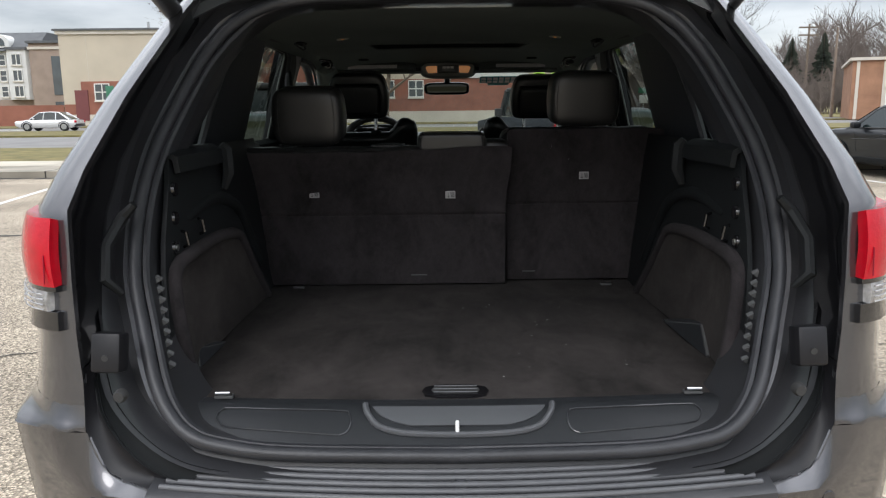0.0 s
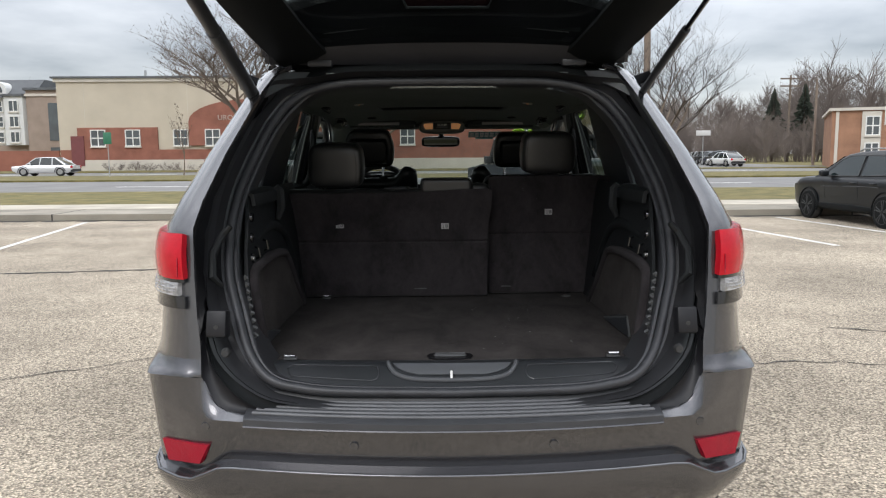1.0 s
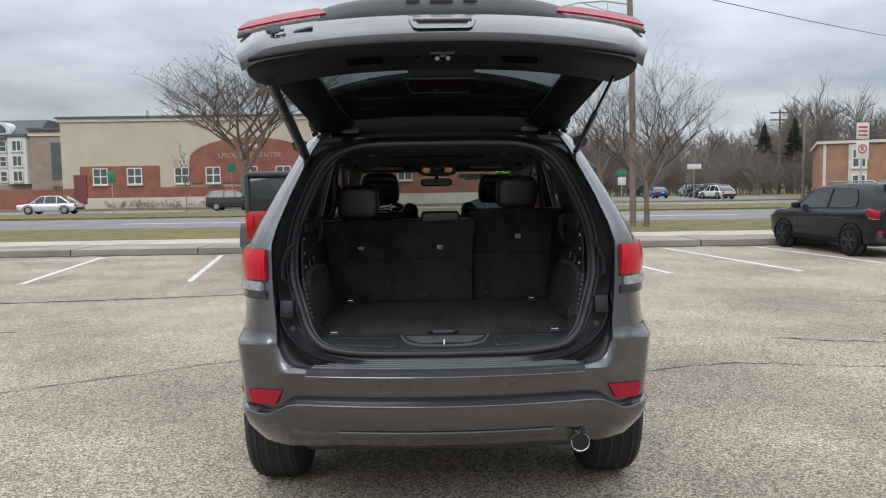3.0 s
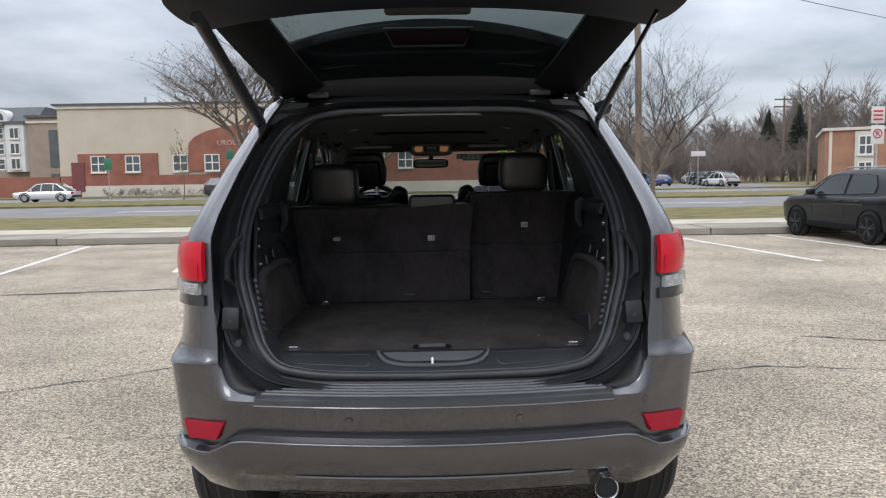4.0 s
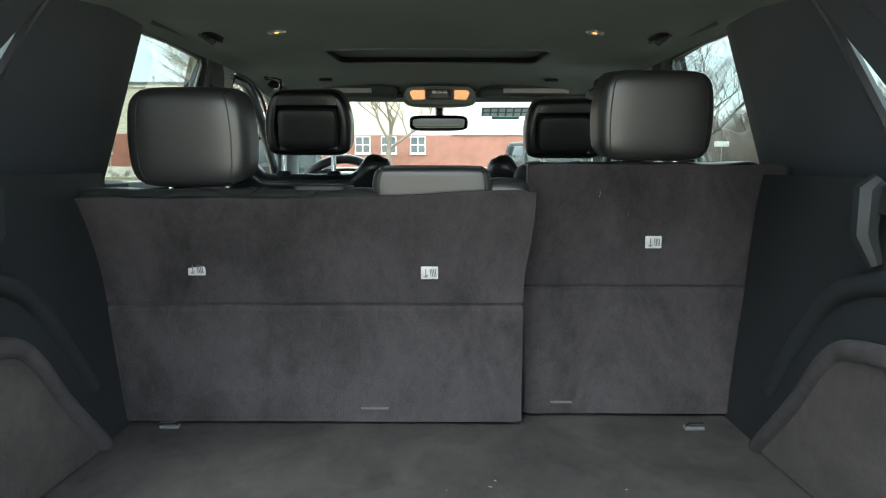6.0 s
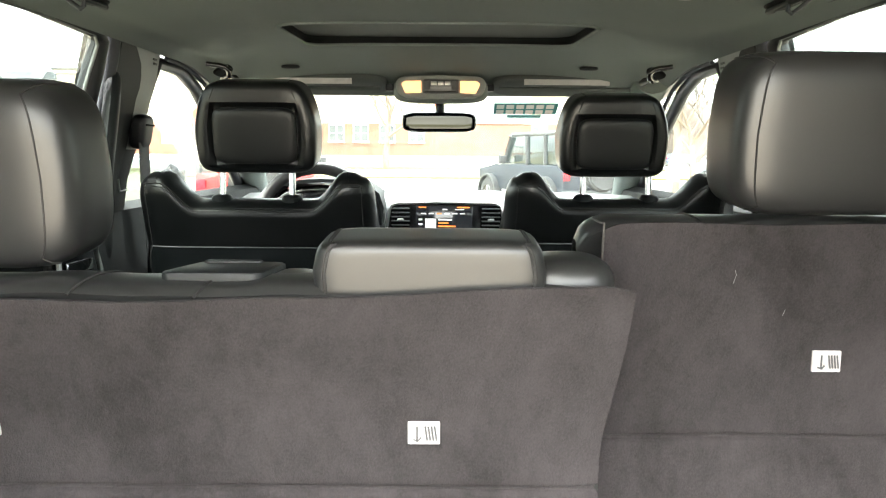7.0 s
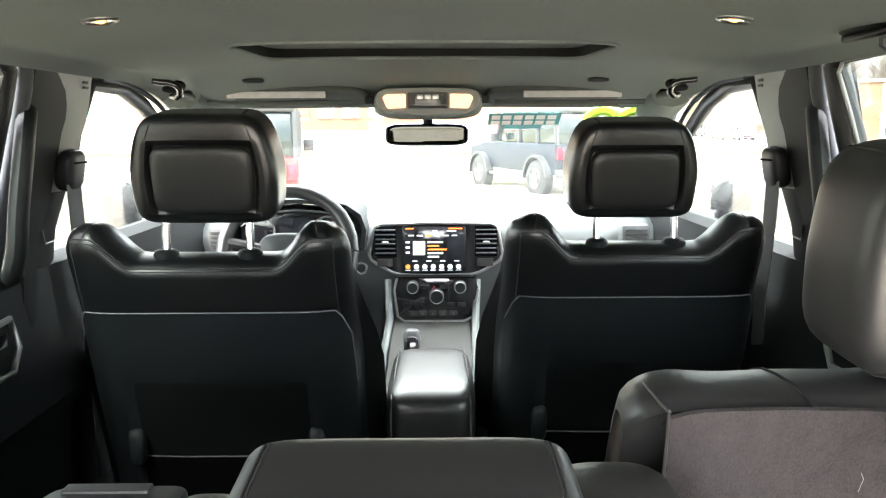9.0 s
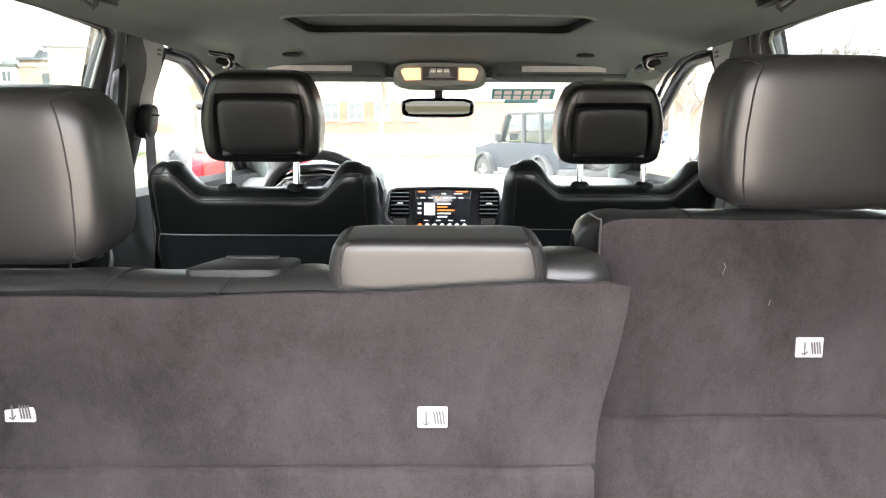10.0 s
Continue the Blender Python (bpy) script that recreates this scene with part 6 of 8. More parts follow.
        part("headrest_post", tube(B(), [(sx * 0.074, 0.045, 1.27), (sx * 0.074, 0.052, 1.35), (sx * 0.072, 0.060, 1.40)], 0.0072, 12), POSTSTEEL, seat, "chrome headrest post")
        part("post_collar", spin(B(), [(0.007, 0.009), (0.008, 0.013), (0.005, 0.019), (0.000, 0.022), (-0.012, 0.022)], (sx * 0.074, 0.046, 1.309), "z", 20), DOORTRIM, seat)
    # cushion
    part("seat_cushion", cushion(B(), (0.52, 0.54, 0.17), 5.0, pose(0, 0.42, 0.70, 4, 0, 0), 8), SHADEDHIDE, seat)
    part("seat_base", box(B(), -0.22, 0.22, 0.20, 0.62, 0.44, 0.64, 0.03), VINYL, seat)
    return seat


front_seat(-0.382, 2.045, 0.97, 0.002, 0.0)
front_seat(0.402, 2.150, 0.925, -0.010, 0.011)


def rear_back(x0, x1, y_top, y_mid, y_low, z_top, z_fold, name, label, notch=False, over=0.0, lift=0.0, rise=0.0, flare=(0.0, 0.0)):
    """One part of the split rear seat back, its carpeted side towards the load space."""
    seat = new(name)
    seat.parent = suv
    seat["label"] = label
    n = 40

    def back(z):
        return lerp_table([(0.856, y_low), (1.08, y_mid), (z_top, y_mid)], z) - (y_mid - y_top) * max(0.0, (z - 1.07) / (z_top - 1.07)) ** 1.7
    wander = random.Random(len(name))
    lump = [(wander.uniform(x0, x1), wander.uniform(0.9, z_top), wander.uniform(0.03, 0.09), wander.uniform(-0.0035, 0.0035)) for k in range(26)]
    bm = B()
    rows = []
    heights = [0.856 + (z_top + lift - 0.862) * i / 32 for i in range(33)]
    heights = sorted([h for h in heights if abs(h - z_fold) > 0.008] + [z_fold + d for d in (-0.007, -0.004, -0.0015, 0.0015, 0.004, 0.007)])
    for z in heights:
        u = (z - 0.856) / (z_top - 0.862)
        r = []
        for k in range(n + 1):
            f = k / n
            x = x0 + (x1 - x0) * f
            edge = min(f, 1 - f) * (x1 - x0)
            rnd = 0.005 * max(0, 1 - edge / 0.012) ** 2
            top = 0.007 * max(0, 1 - edge / 0.022) ** 2 * smoothstep(0.85, 1, u)
            if notch and u > 0.55:
                x += 0.014 * max(0, (f - 0.93) / 0.07) * smoothstep(0.6, 0.95, u)
            soft = sum(h * math.exp(-((x - lx) ** 2 + (z - lz) ** 2) / w ** 2) for lx, lz, w, h in lump) * smoothstep(1.0, 0.86, u)
            x += (flare[1] * max(0.0, f - 0.88) - flare[0] * max(0.0, 0.12 - f)) / 0.12 * smoothstep(0.0, 0.8, u)
            top -= rise * max(0.0, (f - 0.45) / 0.55) ** 1.6 * smoothstep(0.80, 1, u)
            fold = 0.006 * math.exp(-((z - z_fold) / 0.0032) ** 2)
            r.append((x, back(z) + rnd + fold + soft, z - top + 0.001 * math.sin(31 * x) * smoothstep(0.93, 1, u)))
        rows.append(r)
    rows.append([(q[0], q[1] + 0.004, q[2] + 0.001) for q in rows[-1]])
    rows.append([(q[0], q[1] + 0.010, q[2] - 0.010) for q in rows[-1]])
    grid(bm, rows)
    part("carpeted_back", bm, CARPETB, seat, "charcoal carpet on the back of the seat")
    # padded leather: up behind the carpet, over the crown, down the front
    crown = [(back(0.80 + 0.04 * k) + 0.026, 0.80 + 0.04 * k) for k in range(int((z_top - 0.03 - 0.80) / 0.04) + 1)] + [(y_top + 0.032, z_top - 0.026), (y_top + 0.021, z_top - 0.012), (y_top + 0.017, z_top - 0.002), (y_top + 0.021, z_top + 0.003), (y_top + 0.028, z_top + 0.007), (y_top + 0.044, z_top + 0.0095), (y_top + 0.062, z_top + 0.010), (y_top + 0.080, z_top + 0.008), (y_top + 0.096, z_top + 0.002), (y_top + 0.109, z_top - 0.009), (y_top + 0.120, z_top - 0.026), (y_top + 0.130, z_top - 0.06), (y_top + 0.17, z_top - 0.20), (y_top + 0.22, 0.95), (y_top + 0.24, 0.80)]
    a, b_ = x0 - over, x1
    bm = B()
    cols = []
    for k in range(n + 1):
        s_ = -1 + 2 * k / n
        f = math.sin(math.pi / 2 * s_) * 0.5 + s_ * 0.5
        x = (a + b_) / 2 + (b_ - a) / 2 * f
        d = min(x - a, b_ - x)
        inset = 0.030 * (1 - math.sqrt(max(0.0, 1 - max(0, 1 - d / 0.05) ** 2)))
        wave = 0.0012 * math.sin(26 * x + 1) + 0.0008 * math.sin(61 * x)
        cols.append([(x, y + inset * max(-1.0, min(1.0, (y_top + 0.065 - y) / 0.045)), z - inset * smoothstep(z_top - 0.12, z_top - 0.005, z) - wave * smoothstep(z_top - 0.03, z_top, z)) for y, z in crown])
    grid(bm, cols)
    cover = part("leather_cover", bm, LEATHER, seat, "black leather seat cover")
    part("seat_cushion", cushion(B(), (x1 - x0, 0.48, 0.18), 6.0, pose((x0 + x1) / 2, y_top + 0.48, 0.74, 3, 0, 0), 8), LEATHER, seat)
    return seat


def crown_seam(x, y_top, z_top, owner, skew=0.0):
    """A seam over the leather crown from the carpet edge forwards."""
    pts = ((0.008, -0.002), (0.016, 0.003), (0.028, 0.007), (0.044, 0.0095), (0.062, 0.010), (0.080, 0.008), (0.096, 0.002), (0.109, -0.009), (0.120, -0.026))
    part("top_seam", tube(B(), [(x + skew * k, y_top + y, z_top + z - 0.0012 * math.sin(26 * x + 1) - 0.0008 * math.sin(61 * x)) for k, (y, z) in enumerate(pts)], 0.0014, 5), STITCH, owner)


big = rear_back(-0.662, 0.168, 1.128, 1.196, 1.202, 1.281, 1.077, "rear_seat_wide", "wide part of the split rear seat, carpeted behind", True, rise=0.018, flare=(0.034, 0.0))
small = rear_back(0.178, 0.652, 1.258, 1.285, 1.252, 1.331, 1.098, "rear_seat_narrow", "narrow part of the split rear seat, carpeted behind", over=0.020, lift=0.010, flare=(0.0, 0.020))
for pts in ([(0.1775, 1.2585 + 0.0275 * max(0.0, (1.331 - z) / 0.26) ** 0.8, z) for z in (1.335, 1.32, 1.30, 1.27, 1.24, 1.20)], [(0.1775, 1.2585, 1.335), (0.1765, 1.275, 1.3345), (0.1765, 1.295, 1.3350), (0.1765, 1.32, 1.3345), (0.177, 1.345, 1.327)]):
    part("edge_piping", tube(B(), pts, 0.0013, 6), LEATHER, small)
for xs in (-0.315, -0.205):
    crown_seam(xs, 1.128, 1.281, big, 0.003)
crown_seam(0.285, 1.258, 1.331, small, -0.002)
part("belt_plate", prism(B(), [(-0.240, 1.165), (-0.160, 1.165), (-0.150, 1.172), (-0.142, 1.232), (-0.150, 1.238), (-0.222, 1.238), (-0.230, 1.232), (-0.246, 1.172)], "z", 1.281, 1.2965, 0.004), TRIM, big, "black belt guide plate")
part("plate_slot", box(B(), -0.222, -0.166, 1.224, 1.236, 1.2945, 1.2985, 0.0015), INK, big)
part("bolster", cushion(B(), (0.088, 0.100, 0.062), 3.2, pose(0.130, 1.206, 1.280), 10), LEATHER, big)
part("bolster", cushion(B(), (0.054, 0.090, 0.052), 3.2, pose(-0.130, 1.206, 1.266), 10), LEATHER, big)


def rest_taper(c):
    c.x *= 1 - 0.06 * max(0, c.z) - 0.03 * max(0, -c.z)


def headrest(parent, x, y, z, w, d, h, power, tilt, turn=0.0, seams=(0.82,)):
    hm = pose(x, y, z, tilt, 0, turn)
    h_ob = part("headrest", cushion(B(), (w, d, h), power, hm, 16, rest_taper), LEATHER, parent, "black leather headrest")
    for k in [sx * at for sx in (-1, 1) for at in seams]:
        pts = [pad_at((w, d, h), power, hm, q, rest_taper) for q in [(k, -0.6 - 0.1 * j, -1) for j in range(4)] + [(k, -1, -1 + 0.1 * j) for j in range(21)] + [(k, -1 + 0.1 * j, 1) for j in range(1, 19)]]
        part("seam", tube(B(), pts, 0.0011, 5), STITCH, h_ob)
    return h_ob


headrest(big, -0.438, 1.236, 1.384, 0.224, 0.112, 0.180, 5.0, 6, -3)
headrest(small, 0.424, 1.325, 1.430, 0.224, 0.112, 0.172, 5.6, 6, 3, (0.90,))
headrest(big, 0.001, 1.188, 1.3010, 0.211, 0.090, 0.060, 8.0, 4, 0.0, (0.925, 0.965))
for x, y, z, owner in ((-0.485, 1.235, 1.290, big), (-0.38, 1.235, 1.290, big), (0.37, 1.325, 1.342, small), (0.475, 1.325, 1.342, small)):
    part("headrest_post", tube(B(), [(x, y, z - 0.03), (x, y, z + 0.03)], 0.006, 8), CHROME, owner)
# anchor labels
for x, y, z, owner in ((-0.424, 1.185, 1.146, big), (-0.004, 1.186, 1.140, big), (0.424, 1.2790, 1.187, small)):
    lb = part("anchor_label", box(B(), x - 0.0155, x + 0.0155, y - 0.004, y, z - 0.0118, z + 0.0118, 0.0015), LABEL, owner, "small white child seat anchor label")
    part("anchor_mark", tube(B(), [(x - 0.010, y - 0.0052, z - 0.006), (x - 0.006, y - 0.0052, z - 0.008), (x - 0.003, y - 0.0052, z - 0.004)], 0.0009, 5), DARKGREY, lb)
    part("anchor_mark", tube(B(), [(x - 0.0065, y - 0.0052, z - 0.008), (x - 0.0065, y - 0.0052, z + 0.007)], 0.0009, 5), DARKGREY, lb)
    for k in range(4):
        part("anchor_mark", tube(B(), [(x + 0.001 + 0.003 * k, y - 0.0052, z + 0.007), (x + 0.003 + 0.003 * k, y - 0.0052, z - 0.007)], 0.0009, 5), DARKGREY, lb)
# a few hairs and lint on the carpet
for x, y, z, owner in ((0.315, 1.268, 1.273, small), (0.372, 1.276, 1.237, small)):
    part("lint", tube(B(), [(x, y - 0.004, z), (x + 0.003, y - 0.004, z + 0.009), (x + 0.001, y - 0.004, z + 0.014)], 0.0003, 4), PIPING, owner)


# ---- outdoors: ground, road, buildings ----
def asphalt_material():
    m = bpy.data.materials.new("aged_asphalt")
    m.use_nodes = True
    n, l = m.node_tree.nodes, m.node_tree.links
    b = n["Principled BSDF"]
    b.inputs["Roughness"].default_value = 0.9
    b.inputs["Specular IOR Level"].default_value = 0.25
    tc = n.new("ShaderNodeTexCoord")
    stones, grit, stain = n.new("ShaderNodeTexVoronoi"), n.new("ShaderNodeTexNoise"), n.new("ShaderNodeTexNoise")
    stones.inputs["Scale"].default_value = 92.0
    grit.inputs["Scale"].default_value, grit.inputs["Detail"].default_value = 190.0, 4.0
    stain.inputs["Scale"].default_value, stain.inputs["Detail"].default_value, stain.inputs["Roughness"].default_value = 0.55, 8.0, 0.62
    for q in (stones, grit, stain):
        l.new(tc.outputs["Object"], q.inputs["Vector"])
    sr = n.new("ShaderNodeValToRGB")
    sr.color_ramp.elements[0].color, sr.color_ramp.elements[1].color = (0.51, 0.432, 0.33, 1), (0.262, 0.225, 0.176, 1)
    sr.color_ramp.elements[0].position, sr.color_ramp.elements[1].position = 0.15, 0.75
    l.new(stones.outputs["Distance"], sr.inputs[0])
    bw = n.new("ShaderNodeSeparateColor")
    l.new(stones.outputs["Color"], bw.inputs[0])
    pr = n.new("ShaderNodeMapRange")
    pr.inputs["To Min"].default_value, pr.inputs["To Max"].default_value = 0.40, 1.68
    l.new(bw.outputs[0], pr.inputs["Value"])
    st = n.new("ShaderNodeMapRange")
    st.inputs["From Min"].default_value, st.inputs["From Max"].default_value = 0.3, 0.72
    st.inputs["To Min"].default_value, st.inputs["To Max"].default_value = 0.62, 1.22
    l.new(stain.outputs["Fac"], st.inputs["Value"])
    mul = n.new("ShaderNodeMath")
    mul.operation = "MULTIPLY"
    l.new(pr.outputs[0], mul.inputs[0])
    l.new(st.outputs[0], mul.inputs[1])
    sc = n.new("ShaderNodeVectorMath")
    sc.operation = "SCALE"
    l.new(sr.outputs[0], sc.inputs[0])
    l.new(mul.outputs[0], sc.inputs["Scale"])
    l.new(sc.outputs[0], b.inputs["Base Color"])
    bp = n.new("ShaderNodeBump")
    bp.inputs["Strength"].default_value, bp.inputs["Distance"].default_value = 0.8, 0.008
    l.new(stones.outputs["Distance"], bp.inputs["Height"])
    l.new(bp.outputs[0], b.inputs["Normal"])
    return m


ASPHALT = asphalt_material()
ROADTAR = material("road_asphalt", (0.180, 0.174, 0.168), 0.9, 0, 0.2, 0.6, 0.3, 40)
CONCRETE = material("kerb_concrete", (0.42, 0.38, 0.31), 0.9, 0, 0.25, 1.2, 0.4, 60)
KERBGREY = material("weathered_kerb_concrete", (0.26, 0.235, 0.19), 0.92, 0, 0.35, 0.9, 0.5, 50)
GRASS = material("winter_grass", (0.118, 0.112, 0.030), 0.95, 0, 0.45, 1.6, 1.0, 22, second=(0.205, 0.166, 0.056))
LINE = material("worn_white_line", (0.62, 0.61, 0.58), 0.85, 0, 0.25, 3.0, 0.3, 60)
BRICK = material("red_brick", (0.26, 0.105, 0.072), 0.9, 0, 0.2, 0.9, 0.3, 14)
MAROON = material("maroon_door_paint", (0.16, 0.045, 0.045), 0.6, 0, 0.1, 2.0)
BROWNB = material("brown_masonry", (0.30, 0.235, 0.19), 0.9, 0, 0.15, 0.9, 0.2, 12)
BRICKO = material("orange_brick", (0.31, 0.165, 0.10), 0.9, 0, 0.25, 0.8, 0.3, 14)
STUCCO = material("tan_block_wall", (0.50, 0.44, 0.345), 0.9, 0, 0.08, 0.5, 0.1, 12)
STONE = material("pale_stone", (0.55, 0.51, 0.44), 0.85, 0, 0.1, 0.8)
CREAM = material("white_siding", (0.62, 0.62, 0.60), 0.8, 0, 0.08, 0.8)
SLATE = material("dark_roof", (0.10, 0.105, 0.11), 0.85, 0, 0.2, 1.0)
WINDOW = material("building_window", (0.06, 0.075, 0.085), 0.08, 0, 0.3, 0.6, coat=0.8)
FRAMEW = material("white_window_frame", (0.70, 0.70, 0.67), 0.6, 0, 0.05, 2)
BARK = material("grey_brown_bark", (0.16, 0.125, 0.095), 0.95, 0, 0.3, 3.0, 0.7, 18)
TWIG = material("winter_twigs", (0.13, 0.10, 0.078), 0.95, 0, 0.3, 0.4)
DARKBARK = material("dark_young_bark", (0.075, 0.064, 0.056), 0.95, 0, 0.3, 3.0, 0.5, 30)
# twigs of the woods, lightened so that haze is in the colour
WOODFAR = material("hazed_wood_twigs", (0.150, 0.124, 0.110), 0.95, 0, 0.35, 0.15)
LETTER = material("dull_sign_lettering", (0.42, 0.34, 0.29), 0.7, 0, 0.15, 2.0)
NEEDLE = material("conifer_needles", (0.050, 0.062, 0.046), 0.95, 0, 0.4, 1.0)
POLE = material("weathered_utility_pole", (0.20, 0.155, 0.122), 0.95, 0, 0.25, 2.0, 0.6, 20)
STEEL = material("galvanised_steel", (0.40, 0.41, 0.41), 0.5, 0.6, 0.15, 4)
SIGNG = material("green_sign", (0.03, 0.16, 0.09), 0.5, 0, 0.1, 5)
SIGNW = material("white_sign", (0.55, 0.54, 0.52), 0.5, 0, 0.06, 5)
SIGNR = material("red_sign_ink", (0.50, 0.03, 0.03), 0.5)
CRACK = material("dark_crack", (0.045, 0.042, 0.038), 0.95)
GLASSD = material("dark_car_glass", (0.010, 0.017, 0.017), 0.07, 0, 0.1, 3, coat=0.35, spec=0.45)


def slab(name, x0, x1, y0, y1, z, mat, label, cat, kind="structure", depth=0.2):
    ob = part(name, box(B(), x0, x1, y0, y1, z - depth, z), mat, None, "", False)
    return tagged(ob, label, cat, kind=kind)


KERB_Y = 15.4
bm = B()
rows = []
for j in range(25):
    y = -60 + j * (KERB_Y + 60) / 24
    rows.append([(-90 + 180 * i / 24, y, 0.0) for i in range(25)])
grid(bm, rows)
tagged(part("parking_lot", bm, ASPHALT, None), "aged light grey asphalt parking lot with cracks", "pavement", kind="structure")
bm = B()
s = 4000.0
grid(bm, [[(-s, -s, -0.30), (s, -s, -0.30)], [(-s, s, -0.30), (s, s, -0.30)]])
tagged(part("ground", bm, GRASS, None, "", False), "winter grass ground reaching the horizon", "ground", kind="structure")
slab("kerb", -90, 90, KERB_Y, KERB_Y + 1.65, 0.15, KERBGREY, "weathered grey concrete kerb and gutter strip along the parking lot", "kerb")
for k in range(-12, 13):
    slab("kerb_joint", k * 3.05 + 0.4, k * 3.05 + 0.43, KERB_Y - 0.004, KERB_Y + 1.65, 0.154, CRACK, "dark joint between two kerb stones", "kerb", depth=0.16)
dirt = random.Random(12)
bm = B()
grid(bm, [[(-30 + 0.25 * k, KERB_Y - dirt.uniform(0.02, 0.16) * (1 + math.sin(0.9 * k) ** 2), 0.003) for k in range(241)], [(-30 + 0.25 * k, KERB_Y, 0.012) for k in range(241)]])
tagged(part("kerb_dirt", bm, CRACK, None, "", False), "dark dirt and crumbs along the foot of the kerb", "dirt", kind="stuff")
slab("pavement", -90, 90, KERB_Y + 1.65, KERB_Y + 3.55, 0.160, CONCRETE, "concrete footpath behind the kerb", "pavement")
slab("verge", -90, 90, KERB_Y + 3.55, 27.0, 0.149, GRASS, "strip of faded winter grass beside the road", "grass")
slab("road", -160, 160, 27.0, 42.0, 0.06, ROADTAR, "grey asphalt road lanes", "road")
slab("median", -160, 160, 42.0, 53.0, 0.16, GRASS, "grassy central reservation", "grass")
slab("far_road", -160, 160, 53.0, 68.0, 0.06, ROADTAR, "grey asphalt lanes on the far carriageway", "road")
slab("far_parking_lot", 20.0, 40.0, 72.0, 109.0, 0.146, ROADTAR, "grey asphalt car park before the woods", "pavement")
slab("far_verge", -160, 160, 68.0, 140.0, 0.14, GRASS, "winter lawn in front of the buildings", "grass")
for k in range(-6, 7):
    slab("lane_mark", k * 12.0 - 3, k * 12.0 + 3, 33.9, 34.15, 0.066, LINE, "worn white lane mark on the road", "road marking", depth=0.02)
    slab("lane_mark", k * 12.0 - 3, k * 12.0 + 3, 60.0, 60.3, 0.066, LINE, "worn white lane mark on the road", "road marking", depth=0.02)


def bay_line(x, y0, y1, w=0.10):
    k = -0.175 if x < 0 else -0.13
    bm = B()
    prism(bm, [(x - w / 2, y0), (x + w / 2, y0), (x + w / 2 + k * (y1 - y0), y1), (x - w / 2 + k * (y1 - y0), y1)], "z", 0.0, 0.004)
    ob = part("bay_line", bm, LINE, None, "", False)
    tagged(ob, "worn white parking bay line on asphalt", "road marking", "bay lines", "structure")


for x in (-16.4, -13.5, -10.6, -6.87, -4.08, 3.96, 6.18, 8.34, 11.3, 14.2):
    bay_line(x, 9.7, 15.0)


def crack(pts, w):
    bm = B()
    r = random.Random(int(abs(pts[0][0]) * 100) + 3)
    fine = []
    for (x0, y0), (x1, y1) in zip(pts, pts[1:]):
        n = max(2, int(math.hypot(x1 - x0, y1 - y0) / 0.12))
        for k in range(n):
            t = k / n
            fine.append((x0 + (x1 - x0) * t + r.uniform(-0.03, 0.03), y0 + (y1 - y0) * t + r.uniform(-0.03, 0.03)))
    fine.append(pts[-1])
    rows = []
    for x, y in fine:
        ww = w * r.uniform(0.4, 1.3)
        rows.append([(x, y - ww, 0.0045), (x + ww * 0.3, y + ww, 0.0045)])
    grid(bm, rows)
    tagged(part("crack", bm, CRACK, None, "", False), "dark ragged crack in the asphalt", "crack", "asphalt cracks", "structure")


crack([(-14, 6.6), (-9, 7.1), (-5.95, 7.42), (-3.75, 7.72), (-1.0, 8.3)], 0.04)
crack([(-4.6, 1.8), (-3.1, 2.76), (-1.8, 3.6), (-1.0, 4.0)], 0.009)
crack([(0.9, 2.7), (1.78, 3.04), (2.3, 3.2), (2.75, 3.16), (3.53, 2.95), (4.5, 3.0)], 0.008)
crack([(3.15, 4.22), (3.6, 4.0), (4.14, 3.91), (5.2, 3.9)], 0.013)
crack([(2.75, 3.16), (2.78, 3.5), (3.1, 4.2)], 0.006)
crack([(-1.0, -0.4), (-0.75, 0.5), (-0.60, 1.0), (0.1, 1.9)], 0.008)
crack([(-8.0, 4.2), (-6.5, 5.0), (-4.5, 5.2)], 0.012)
crack([(5.0, 6.4), (7.0, 6.0), (9.5, 6.2)], 0.012)


def facade_window(parent, x, y, z, w, h, bars=(1, 1)):
    wi = new("window")
    wi.parent = parent
    wi.matrix_basis = pose(x, y, z)
    part("pane", box(B(), -w / 2, w / 2, 0.02, 0.06, 0, h), WINDOW, wi, "", False)
    bm = B()
    t = 0.09
    for a, b, c, d in ((-w / 2 - t, -w / 2, -t, h + t), (w / 2, w / 2 + t, -t, h + t), (-w / 2, w / 2, -t, 0), (-w / 2, w / 2, h, h + t)):
        box(bm, a, b, -0.06, 0.06, c, d)
    for k in range(bars[0]):
        xx = -w / 2 + w * (k + 1) / (bars[0] + 1)
        box(bm, xx - 0.05, xx + 0.05, -0.03, 0.03, 0, h)
    for k in range(bars[1]):
        zz = h * (k + 1) / (bars[1] + 1)
        box(bm, -w / 2, w / 2, -0.031, 0.031, zz - 0.05, zz + 0.05)
    part("window_frame", bm, FRAMEW, wi, "", False)
    part("window_sill", box(B(), -w / 2 - 0.15, w / 2 + 0.15, -0.12, 0.05, -0.22, -0.092), STONE, wi, "", False)


